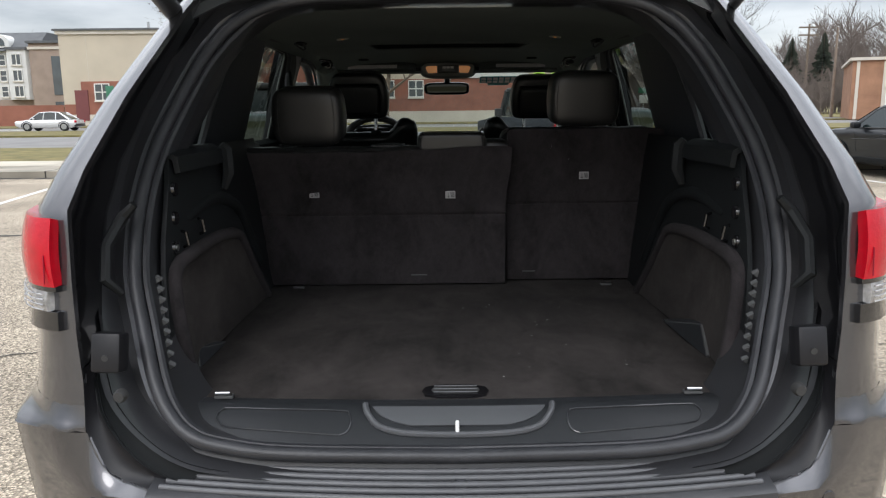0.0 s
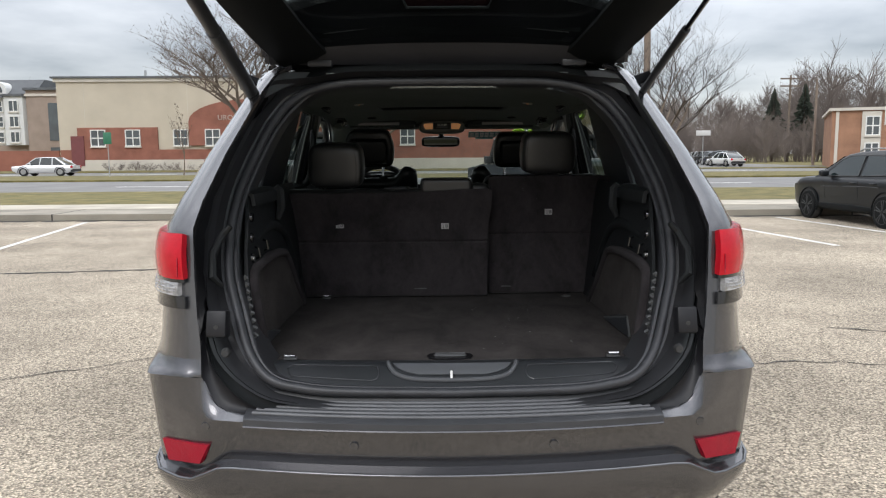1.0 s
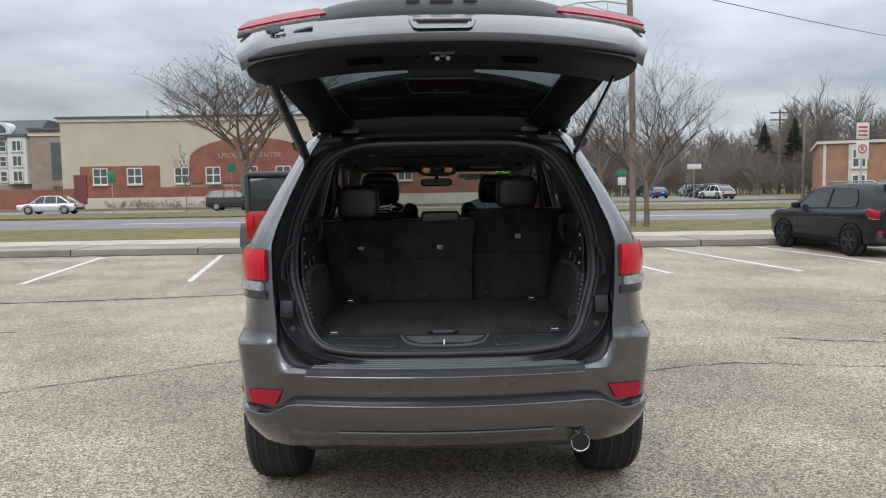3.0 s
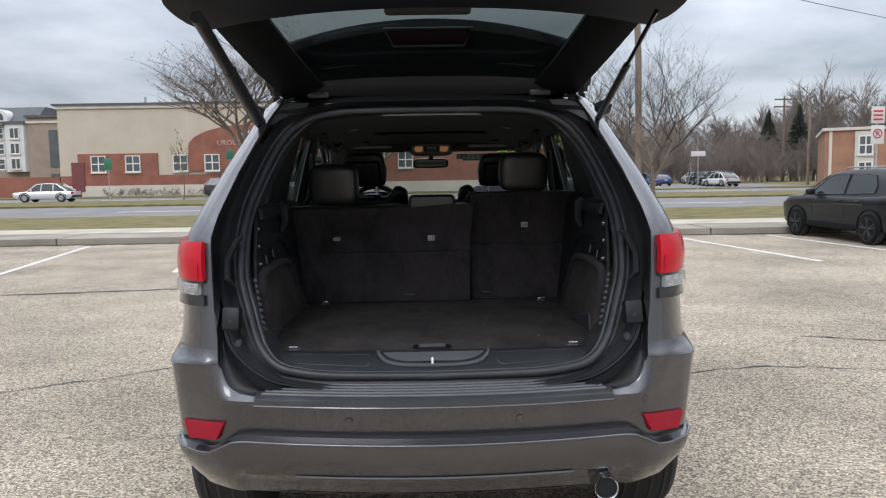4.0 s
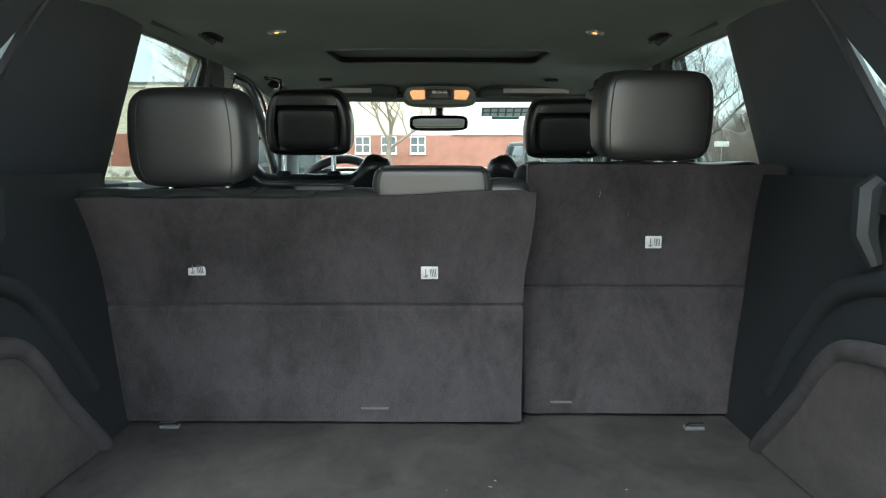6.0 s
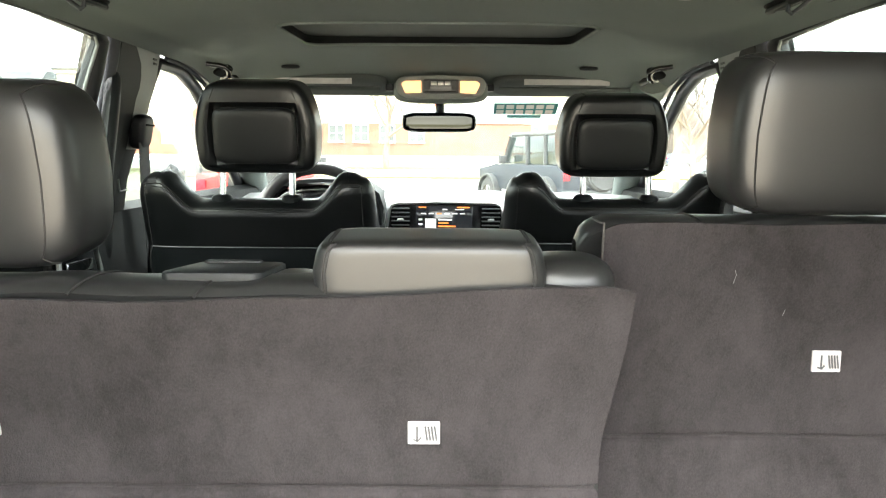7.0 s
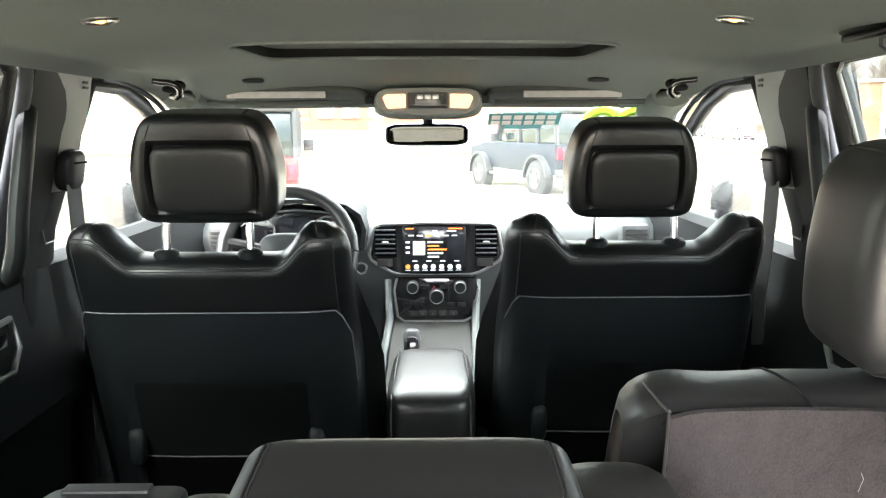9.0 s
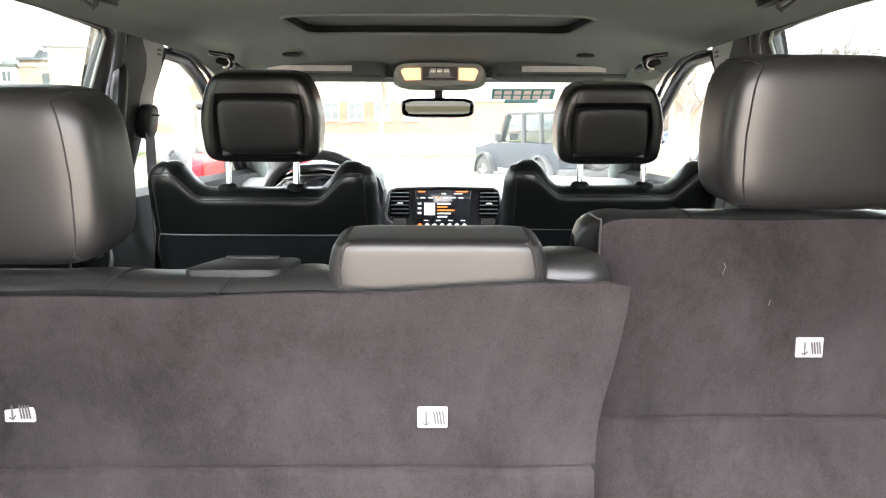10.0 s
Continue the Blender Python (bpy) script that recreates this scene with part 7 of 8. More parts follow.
# long tan and brick building across the road
BY = 76.0
hall = thing("commercial_building", pose(0, BY, 0.62), "tan block and red brick low commercial building with a flat roof", "building")
part("wall", box(B(), -38.0, 12.0, 0, 30, -0.55, 8.75), STUCCO, hall, "", False)
part("roof_cap", box(B(), -38.4, 12.40, -0.35, 30.3, 8.75, 8.93), SLATE, hall, "", False)
part("cornice", box(B(), -38.2, 12.20, -0.18, 30.1, 8.4, 8.75), STONE, hall, "", False)
part("plinth", box(B(), -38.05, 12.05, -0.22, 0.0, -0.55, 0.6), STONE, hall, "", False)
for x0, x1, top in ((-36.1, -28.0, 3.85), (-12.2, 12.03, 3.75)):
    part("brick_bay", box(B(), x0, x1, -0.16, -0.002, 1.62, top), BRICK, hall, "", False)
part("brick_base", box(B(), -37.9, 12.03, -0.165, -0.002, 0.6, 1.62), BRICK, hall, "", False)
pts = [(-24.8, 2.0)] + [(-18.5 + 6.3 * math.cos(radians(a)), 4.4 + 2.2 * math.sin(radians(a))) for a in range(180, -1, -12)] + [(-12.2, 2.0)]
part("arched_brick_front", prism(B(), pts, "y", -0.30, -0.002), BRICK, hall, "", False)
for x in (-34.0, -30.5, -25.7, -22.4, -18.6, -15.2, -10.6, -8.2, -5.6, -2.7, 9.4):
    facade_window(hall, x, -0.345 if -24.0 < x < -12.5 else -0.09 if -28.0 < x < -24.0 else -0.205, 2.05, 1.35, 1.5)
part("doorway", box(B(), -36.75, -35.45, -0.26, -0.15, 0.0, 3.0), MAROON, hall, "maroon side door", False)
for x in (-35.3, -24.9, -21.9):
    part("wall_joint", box(B(), x - 0.02, x + 0.02, -0.012, 0.0, 3.85, 8.4), STONE, hall, "", False)
part("flue", tube(B(), [(-31.2, 6, 8.4), (-31.2, 6, 10.2)], 0.14, 8), STEEL, hall)
words("sign_lettering", "UROLOGY CENTER", 0.74, pose(-18.6, -0.33, 4.75, 90, 0, 0), LETTER, hall, 0.03)
part("number_bar", box(B(), -19.4, -17.8, -0.33, -0.30, 5.55, 5.95), SIGNW, hall, "", False)
# pale ribbed front of the entrance wing
part("ribbed_front", box(B(), 0.5, 8.5, -0.30, -0.16, 3.8, 7.7), CREAM, hall, "", False)
for k in range(16):
    part("rib", box(B(), 0.7 + k * 0.5, 0.85 + k * 0.5, -0.40, -0.30, 3.8, 7.7), CREAM, hall, "", False)

# white apartment house further off on that side
house = thing("apartment_house", pose(-58.0, 92.0, 0.14), "white three storey apartment house with bays and a dark roof", "building")
part("wall", box(B(), -12, 9, 0, 12, 2.9, 8.6), CREAM, house, "", False)
part("stone_base", box(B(), -12.1, 9.1, -0.1, 12, 0, 2.9), BROWNB, house, "", False)
part("roof", prism(B(), [(-0.7, 8.6), (12.7, 8.6), (9.5, 11.0), (2.6, 11.0)], "x", -12.6, 9.6), SLATE, house, "", False)
for x in (-9.0, -3.2, 2.6, 7.4):
    bay = part("bay", prism(B(), [(x - 1.7, 0.0), (x - 1.1, -0.9), (x + 1.1, -0.9), (x + 1.7, 0.0)], "z", 2.9, 8.7), CREAM, house, "", False)
    for z in (3.3, 5.15, 7.0):
        facade_window(house, x, -0.97, z, 1.0, 1.15, (1, 0))
    part("bay_roof", prism(B(), [(x - 1.9, 0.1), (x - 1.2, -1.1), (x + 1.2, -1.1), (x + 1.9, 0.1)], "z", 8.7, 9.0), SLATE, house, "", False)
for x in (-6.1, -0.3, 5.2):
    for z in (3.3, 5.15, 7.0):
        facade_window(house, x, -0.06, z, 0.7, 1.15, (0, 1))
for x in (-3.2, 4.9):
    part("arched_dormer", prism(B(), [(x - 1.5, 9.0)] + [(x + 1.5 * math.cos(radians(a)), 9.5 + 1.1 * math.sin(radians(a))) for a in range(180, -1, -15)] + [(x + 1.5, 9.0)], "y", -0.4, 4.0), CREAM, house, "", False)
    part("dormer_window", prism(B(), [(x - 1.0, 9.2)] + [(x + 1.0 * math.cos(radians(a)), 9.5 + 0.75 * math.sin(radians(a))) for a in range(180, -1, -15)] + [(x + 1.0, 9.2)], "y", -0.46, -0.38), WINDOW, house, "", False)
part("side_wing", box(B(), 9, 15, -1, 10, 0, 9.4), BROWNB, house, "", False)
part("wing_band", box(B(), 8.9, 15.1, -1.15, 10, 8.7, 9.0), STONE, house, "", False)
part("wing_roof", box(B(), 8.8, 15.2, -1.3, 10, 9.4, 9.7), SLATE, house, "", False)
part("wing_opening", box(B(), 11.6, 14.2, -1.08, -0.9, 3.4, 7.9), WINDOW, house, "", False)
part("wing_garage", box(B(), 11.6, 14.4, -1.06, -0.9, 0.2, 2.6), WINDOW, house, "", False)
gw = part("garden_wall", box(B(), -75.0, -38.6, 77.0, 77.3, 0, 2.2), BRICK, None)
tagged(gw, "low red brick wall beside the commercial building", "wall", kind="structure")

# orange brick building on the other side
shop = thing("brick_building", pose(35.5, 66.0, 0.14, 0, 0, -25), "two storey orange brick building with pale window bays", "building")
part("wall", box(B(), 0, 26, 0, 16, 0, 5.0), BRICKO, shop, "", False)
part("roof_cap", box(B(), -0.25, 26.2, -0.25, 16.2, 5.0, 5.25), STONE, shop, "", False)
part("corner_pier", box(B(), 0.3, 0.55, -0.10, 0.0, 0, 4.95), STONE, shop, "", False)
for x in (3.1, 6.6, 11.5, 16.4):
    part("pale_bay", box(B(), x - 0.75, x + 0.75, -0.12, 0.0, 0, 4.9), STONE, shop, "", False)
    facade_window(shop, x + 0.1, -0.17, 2.9, 0.95, 1.5)
    facade_window(shop, x + 0.1, -0.17, 0.5, 0.95, 1.6)


# ---- trees ----
def bare_tree(name, at, height, spread, seed, mat, label, trunk=0.16, levels=4, kids=(5, 4, 4, 3), bud=0.05, stem=0.46, reach=0.31):
    """A leafless tree: trunk, limbs and twigs, all tapering."""
    r = random.Random(seed)
    t = thing(name, at, label, "tree")
    tr, tw = B(), B()

    def limb(p, d, length, rad, level):
        pts, rr = [p.copy()], [rad]
        n = 5 if level < 2 else 3
        for k in range(n):
            d = (d + Vector((r.uniform(-1, 1), r.uniform(-1, 1), r.uniform(-0.5, 0.7))) * (0.16 if level < 2 else 0.24)).normalized()
            p = p + d * (length / n)
            pts.append(p.copy())
            rr.append(rad * (1 - 0.62 * (k + 1) / n))
        tube(tr if level < 2 else tw, pts, rr, 7 if level == 0 else (5 if level == 1 else 3), False)
        if level >= levels - 1:
            for k in range(5):
                q = pts[-1].lerp(pts[0], r.random() * 0.8)
                s = bud * r.uniform(0.6, 1.4)
                u = Vector((r.uniform(-1, 1), r.uniform(-1, 1), r.uniform(-1, 1))).normalized()
                w = u.cross(Vector((0.3, 0.5, 0.8))).normalized()
                tw.faces.new([tw.verts.new(q + v) for v in (u * s, w * s * 0.7, u * -s, w * s * -0.7)])
        if level < levels:
            for k in range(kids[level]):
                f = 0.35 + 0.65 * (k + r.random() * 0.8) / kids[level] if level else 0.42 + 0.58 * (k + 0.6) / kids[level]
                i = min(int(f * n), n - 1)
                q = pts[i].lerp(pts[i + 1], f * n - i if f < 1 else 1)
                az = r.uniform(0, 2 * math.pi) if level else k * 2.4 + r.uniform(-0.5, 0.5)
                out = Vector((math.cos(az), math.sin(az), 0))
                nd = (d * (0.75 if level else 0.55) + out * spread * r.uniform(0.6, 1.1) + Vector((0, 0, 0.25))).normalized()
                limb(q, nd, length * r.uniform(0.55, 0.78) if level else height * reach * r.uniform(0.85, 1.15), rr[i] * 0.70, level + 1)

    limb(Vector((0, 0, -0.1)), Vector((0, 0, 1)), height * stem, trunk, 0)
    part("trunk", tr, BARK, t)
    part("crown", tw, mat, t)
    return t


def conifer(at, height, seed, label):
    r = random.Random(seed)
    t = thing("conifer", at, label, "tree")
    part("trunk", tube(B(), [(0, 0, 0), (0, 0, height)], [0.22, 0.03], 7), BARK, t)
    bm = B()
    n = 22
    for k in range(n):
        z = height * (0.34 + 0.65 * k / n)
        reach = height * 0.22 * (1 - k / n) + 0.15
        for j in range(11):
            a = 2 * math.pi * (j + r.random()) / 11
            L = reach * r.uniform(0.6, 1.15)
            d = Vector((math.cos(a), math.sin(a), -0.18 + r.uniform(-0.12, 0.12)))
            side = Vector((-d.y, d.x, 0)) * L * 0.22
            p = Vector((0, 0, z))
            q = p + d * L
            m1 = p + d * L * 0.55
            vs = [bm.verts.new(c) for c in (p, m1 + side, q, m1 - side)]
            bm.faces.new(vs)
            vs = [bm.verts.new(c) for c in (p + Vector((0, 0, 0.25)), m1 + Vector((0, 0, 0.2)), q - Vector((0, 0, 0.1)), m1 - Vector((0, 0, 0.45)))]
            bm.faces.new(vs)
    part("crown", bm, NEEDLE, t, "", False)


bare_tree("street_tree", pose(-15.9, 62.5, 0.14), 17.0, 1.15, 8, TWIG, "spreading leafless street tree on the verge", 0.42, 5, (7, 5, 5, 4, 3), 0.04, 0.40, 0.33)
bare_tree("street_tree", pose(7.12, 22.2, 0.15), 5.7, 0.80, 27, DARKBARK, "young leafless tree on the verge beside a utility pole", 0.105, 5, (7, 5, 4, 3, 3), 0.010, 0.46, 0.33)
bare_tree("street_tree", pose(-17.9, 52.5, 0.16), 5.2, 0.30, 23, TWIG, "thin leafless sapling on the central reservation", 0.05, 3, (4, 3, 3))
bare_tree("street_tree", pose(-5.2, 69.5, 0.14), 12.5, 0.9, 41, TWIG, "leafless street tree in front of the commercial building", 0.34)
bare_tree("street_tree", pose(17.0, 72.0, 0.14), 12.0, 0.75, 31, TWIG, "leafless street tree across the road", 0.3)
bare_tree("street_tree", pose(45.5, 64.5, 0.14), 5.5, 0.7, 37, TWIG, "small leafless tree beside the brick building", 0.12, 3, (5, 4, 4))
conifer(pose(53.4, 118.0, 0.14), 11.6, 3, "dark green spruce among bare woods")
conifer(pose(58.3, 118.0, 0.14), 12.4, 4, "dark green spruce among bare woods")


def wood(name, x0, x1, y0, y1, count, hmin, hmax, seed):
    """Far leafless woodland: many thin stems and twigs, as one mass."""
    r = random.Random(seed)
    verts, faces = [], []

    def sliver(p, q, w):
        d = (q - p).normalized()
        s = d.cross(Vector((0, 1, 0)))
        s = s.normalized() * w if s.length > 1e-4 else Vector((w, 0, 0))
        i = len(verts)
        verts.extend([tuple(p - s), tuple(p + s), tuple(q + s * 0.3), tuple(q - s * 0.3)])
        faces.append((i, i + 1, i + 2, i + 3))

    for _ in range(count):
        x, y, h = r.uniform(x0, x1), r.uniform(y0, y1), r.uniform(hmin, hmax)
        base = Vector((x, y, 0))
        top = base + Vector((r.uniform(-1, 1), 0, h * 0.75))
        sliver(base, top, 0.10 * h / 12)
        for _ in range(28):
            f = r.uniform(0.16, 1.0)
            p = base.lerp(top, f)
            d = Vector((r.uniform(-1, 1), r.uniform(-0.4, 0.4), r.uniform(0.35, 1.3))).normalized()
            L = h * r.uniform(0.16, 0.36) * (1.15 - 0.5 * f)
            q = p + d * L
            sliver(p, q, 0.040 * h / 12)
            for _ in range(11):
                pp = p.lerp(q, r.uniform(0.25, 1))
                dd = (d + Vector((r.uniform(-1, 1), r.uniform(-0.3, 0.3), r.uniform(-0.3, 0.9)))).normalized()
                sliver(pp, pp + dd * L * r.uniform(0.3, 0.7), 0.020 * h / 12)
    me = bpy.data.meshes.new(name)
    me.from_pydata(verts, [], faces)
    me.materials.append(WOODFAR)
    tagged(new(name, me), "distant brown leafless woodland", "woods", kind="stuff")


wood("far_woods", 24, 62, 122, 150, 80, 9, 13, 1)
wood("far_woods", 62, 120, 118, 150, 110, 13, 18.5, 6)
wood("far_woods", 16, 70, 104, 122, 60, 6, 10, 2)
wood("far_woods", -110, -62, 112, 140, 40, 10, 14, 3)
wood("far_woods", -10, 30, 112, 135, 40, 10, 14, 4)
wood("undergrowth", 20, 110, 112, 124, 260, 3.0, 5.5, 5)
wood("undergrowth", 14, 80, 109.5, 114, 260, 2.2, 5.2, 7)
wood("thicket", 30, 64, 108.0, 116.0, 70, 5.0, 8.0, 9)
wood("hedge", -33, -13, 74.4, 75.4, 110, 0.6, 1.15, 8)


# ---- poles, signs, wires ----
pole = thing("utility_pole", pose(6.73, 22.4, 0.15), "weathered wooden utility pole with a street lamp arm", "pole")
part("shaft", tube(B(), [(0, 0, -0.2), (-0.05, 0, 5), (-0.30, 0, 11.5)], [0.115, 0.105, 0.085], 12), POLE, pole)
part("lamp_arm", tube(B(), [(-0.18, 0, 7.30), (-1.0, 0.0, 7.42), (-1.9, 0, 7.36), (-2.45, 0, 7.22)], 0.028, 8), STEEL, pole)
part("arm_brace", tube(B(), [(-0.16, 0, 6.95), (-0.9, 0, 7.10), (-1.7, 0, 7.36)], 0.016, 6), STEEL, pole)
part("arm_stay", tube(B(), [(-0.85, 0, 7.10), (-0.90, 0, 7.40)], 0.014, 6), STEEL, pole)
part("lamp_head", cushion(B(), (0.46, 0.18, 0.12), 3.0, pose(-2.62, 0, 7.16, 0, 14, 0), 5), STEEL, pole)


def post_sign(name, at, height, plates, label, category="sign"):
    t = thing(name, at, label, category)
    part("post", tube(B(), [(0, 0, -0.1), (0, 0, height)], 0.03, 8), STEEL, t)
    for w, z0, z1, mat in plates:
        part("plate", box(B(), -w / 2, w / 2, -0.045, -0.032, z0, z1, 0.006), mat, t)
    return t


no_park = post_sign("parking_sign", pose(12.0, 18.2, 0.10), 3.05, [(0.36, 2.05, 2.55, SIGNW), (0.36, 2.60, 3.05, SIGNW)], "white no parking sign on a steel post")
part("red_ring", tube(B(), arc((0, 2.33), 0.115, 0, 360, 20, "xz", -0.048), 0.016, 6), SIGNR, no_park)
part("slash", tube(B(), [(-0.08, -0.049, 2.41), (0.08, -0.049, 2.25)], 0.012, 6), SIGNR, no_park)
words("sign_letter", "P", 0.20, pose(0, -0.047, 2.33, 90, 0, 0), INK, no_park, 0.001)
for k in range(3):
    part("text_bar", box(B(), -0.13, 0.13, -0.049, -0.046, 2.68 + 0.11 * k, 2.73 + 0.11 * k), SIGNR, no_park, "", False)
post_sign("street_sign", pose(24.0, 66.0, 0.16), 3.4, [(1.3, 2.9, 3.35, SIGNW)], "blank white road sign on the central reservation")
post_sign("street_sign", pose(14.6, 55.0, 0.16), 2.75, [(0.80, 2.22, 2.60, SIGNG), (0.62, 1.50, 2.10, SIGNW)], "green street name sign on a steel post")
post_sign("street_sign", pose(-22.3, 50.5, 0.16), 3.0, [(0.55, 2.2, 3.0, SIGNG)], "small green sign on a post in the median")
post_sign("street_sign", pose(-18.2, 66.8, 0.16), 4.2, [(0.7, 3.3, 4.1, SIGNG)], "small green sign on a post across the road")
lamp_post = thing("street_lamp", pose(40.0, 78.0, 0.14), "tall grey lamp post beside the far road", "lamp post")
part("shaft", tube(B(), [(0, 0, 0), (0, 0, 9.0)], [0.16, 0.10], 8), POLE, lamp_post)
far_pole = thing("utility_pole", pose(54.0, 114.0, 0.14), "distant utility pole with crossarms", "pole")
part("shaft", tube(B(), [(0, 0, 0), (0, 0, 13.0)], [0.2, 0.14], 8), BARK, far_pole)
for z in (12.4, 11.3):
    part("crossarm", box(B(), -1.5, 1.5, -0.1, 0.1, z, z + 0.22), BARK, far_pole, "", False)
wires = thing("power_lines", pose(0, 0, 0), "thin black overhead power lines", "cable")
part("wire", tube(B(), [(-22 + 84 * k / 12, 0 + 74.4 * k / 12, 8.2 + 6.0 * k / 12 - 1.2 * math.sin(math.pi * k / 12)) for k in range(13)], 0.018, 4), INK, wires)


# ---- parked and passing cars ----
def paint(name, colour):
    return material(name, colour, 0.25, 0.3, 0.05, 2.0, 0, coat=1.0)


def car(name, at, paint_mat, label, length=4.3, width=1.78, height=1.62, kind="suv", group=""):
    """A car with its nose towards +y: lofted body, glasshouse, wheels, lamps."""
    t = thing(name, at, label, "car", group)
    L, w, h = length, width / 2, height
    belt = (0.60 if kind == "sedan" else 0.675) * h
    def prof(y):
        u = y / L
        nose = smoothstep(0, 0.07, u) * smoothstep(1.0, 0.93, u)
        top = belt - ((0.12 * smoothstep(0.70, 1.0, u)) if kind == "sedan" else (0.05 * smoothstep(0.72, 0.9, u) + 0.13 * smoothstep(0.88, 1.0, u) ** 2)) + 0.03 * smoothstep(0.2, 0.0, u) - (0.10 * smoothstep(0.18, 0.0, u) if kind == "sedan" else 0)
        return w * (0.90 + 0.10 * nose), top
    bm = B()
    rows = []
    for k in range(15):
        y = L * k / 14
        ww, top = prof(y)
        low = 0.24 + 0.16 * (smoothstep(0.08, 0.0, y / L) + smoothstep(0.92, 1.0, y / L))
        rows.append([(x * ww, y, z) for x, z in ((-0.86, low), (-0.98, low + 0.12), (-1.0, 0.62), (-0.965, top - 0.06), (-0.90, top), (0, top + 0.03), (0.90, top), (0.965, top - 0.06), (1.0, 0.62), (0.98, low + 0.12), (0.86, low))])
    grid(bm, rows, True, True)
    body = part("body", bm, paint_mat, t)
    if kind == "sedan":
        ys = [(0.10, belt), (0.28, h - 0.03), (0.45, h), (0.60, h - 0.05), (0.76, belt)]
    else:
        ys = [(0.012, belt), (0.05, belt + 0.22), (0.105, h - 0.06), (0.20, h - 0.015), (0.36, h), (0.50, h - 0.03), (0.57, h - 0.10), (0.72, belt)]
    bm = B()
    rows = []
    for u, z in ys:
        k = (z - belt) / (h - belt)
        ww = w * (0.93 - 0.19 * k)
        rows.append([(-w * 0.93, u * L + (0.0 if k else 0.0), belt - 0.02), (-ww, u * L, z - 0.03 * (k > 0)), (-ww * 0.8, u * L, z), (ww * 0.8, u * L, z), (ww, u * L, z - 0.03 * (k > 0)), (w * 0.93, u * L, belt - 0.02)])
    grid(bm, rows)
    part("cabin", bm, GLASSD, t, "dark car windows")
    bm = B()
    rows = []
    for u, z in (ys[1:-1] if kind == "sedan" else ys[2:-1]):
        ww = w * 0.76
        rows.append([(x * ww, u * L + 0.02 * (u > 0.5), z + 0.012 + (-0.04 if abs(x) > 0.99 else 0)) for x in (-1, -0.9, -0.4, 0.4, 0.9, 1)])
    grid(bm, rows)
    thick(bm, 0.02)
    part("roof", bm, paint_mat, t)
    for side in (-1, 1):
        for u0, u1 in ((ys[0][0], ys[1][0] if kind == "sedan" else ys[2][0]), (0.32, 0.325), (0.53, 0.515), (ys[-1][0], ys[-2][0])):
            z1 = h - 0.06 if u0 != ys[0][0] or kind == "suv" else h - 0.04
            part("pillar", tube(B(), [(side * w * 0.945, u0 * L, belt - 0.02), (side * w * 0.755, u1 * L, z1)], 0.035 if kind == "sedan" else 0.05, 6), paint_mat, t)
        part("door_mirror", box(B(), side * (w + 0.08) - 0.08, side * (w + 0.08) + 0.08, 0.66 * L, 0.66 * L + 0.10, belt - 0.01, belt + 0.13, 0.03), paint_mat, t)
        for yw in (0.19 * L, 0.80 * L):
            wh = new("wheel")
            wh.parent = t
            wh.matrix_basis = pose(side * (w - 0.11), yw, 0.34)
            part("tyre", spin(B(), [(-0.11, 0.20), (-0.11, 0.31), (-0.08, 0.34), (0.08, 0.34), (0.112, 0.31), (0.112, 0.21)], (0, 0, 0), "x", 24), TYRE, wh)
            bm = B()
            spin(bm, [(side * 0.116, 0.02), (side * 0.122, 0.06), (side * 0.116, 0.20), (side * 0.09, 0.225)], (0, 0, 0), "x", 20)
            part("rim", bm, SATIN, wh)
            for a in range(0, 360, 72):
                part("spoke", box(B(), side * 0.123 - 0.008, side * 0.123 + 0.008, -0.02, 0.02, 0.04, 0.20, 0, 1, Matrix.Rotation(radians(a), 4, "X")), SATIN, wh, "", False)
            part("arch", tube(B(), [(side * (w + 0.005), yw + 0.40 * math.cos(radians(a)), 0.34 + 0.40 * math.sin(radians(a))) for a in range(-5, 190, 15)], 0.03, 6), PLASTIC, t)
        part("tail_lamp", cushion(B(), (0.22, 0.14, 0.20), 4, pose(side * w * 0.82, 0.05, belt - 0.16), 4), RED, t)
        part("head_lamp", cushion(B(), (0.34, 0.22, 0.16), 4, pose(side * w * 0.74, L - 0.14, belt - 0.26), 4), CLEARLENS, t)
    part("bumper", box(B(), -w * 0.88, w * 0.88, -0.02, 0.16, 0.34, 0.56, 0.04), PLASTIC, t)
    part("plate", box(B(), -0.16, 0.16, -0.035, -0.02, 0.66, 0.76, 0.004), SIGNW, t)
    return t


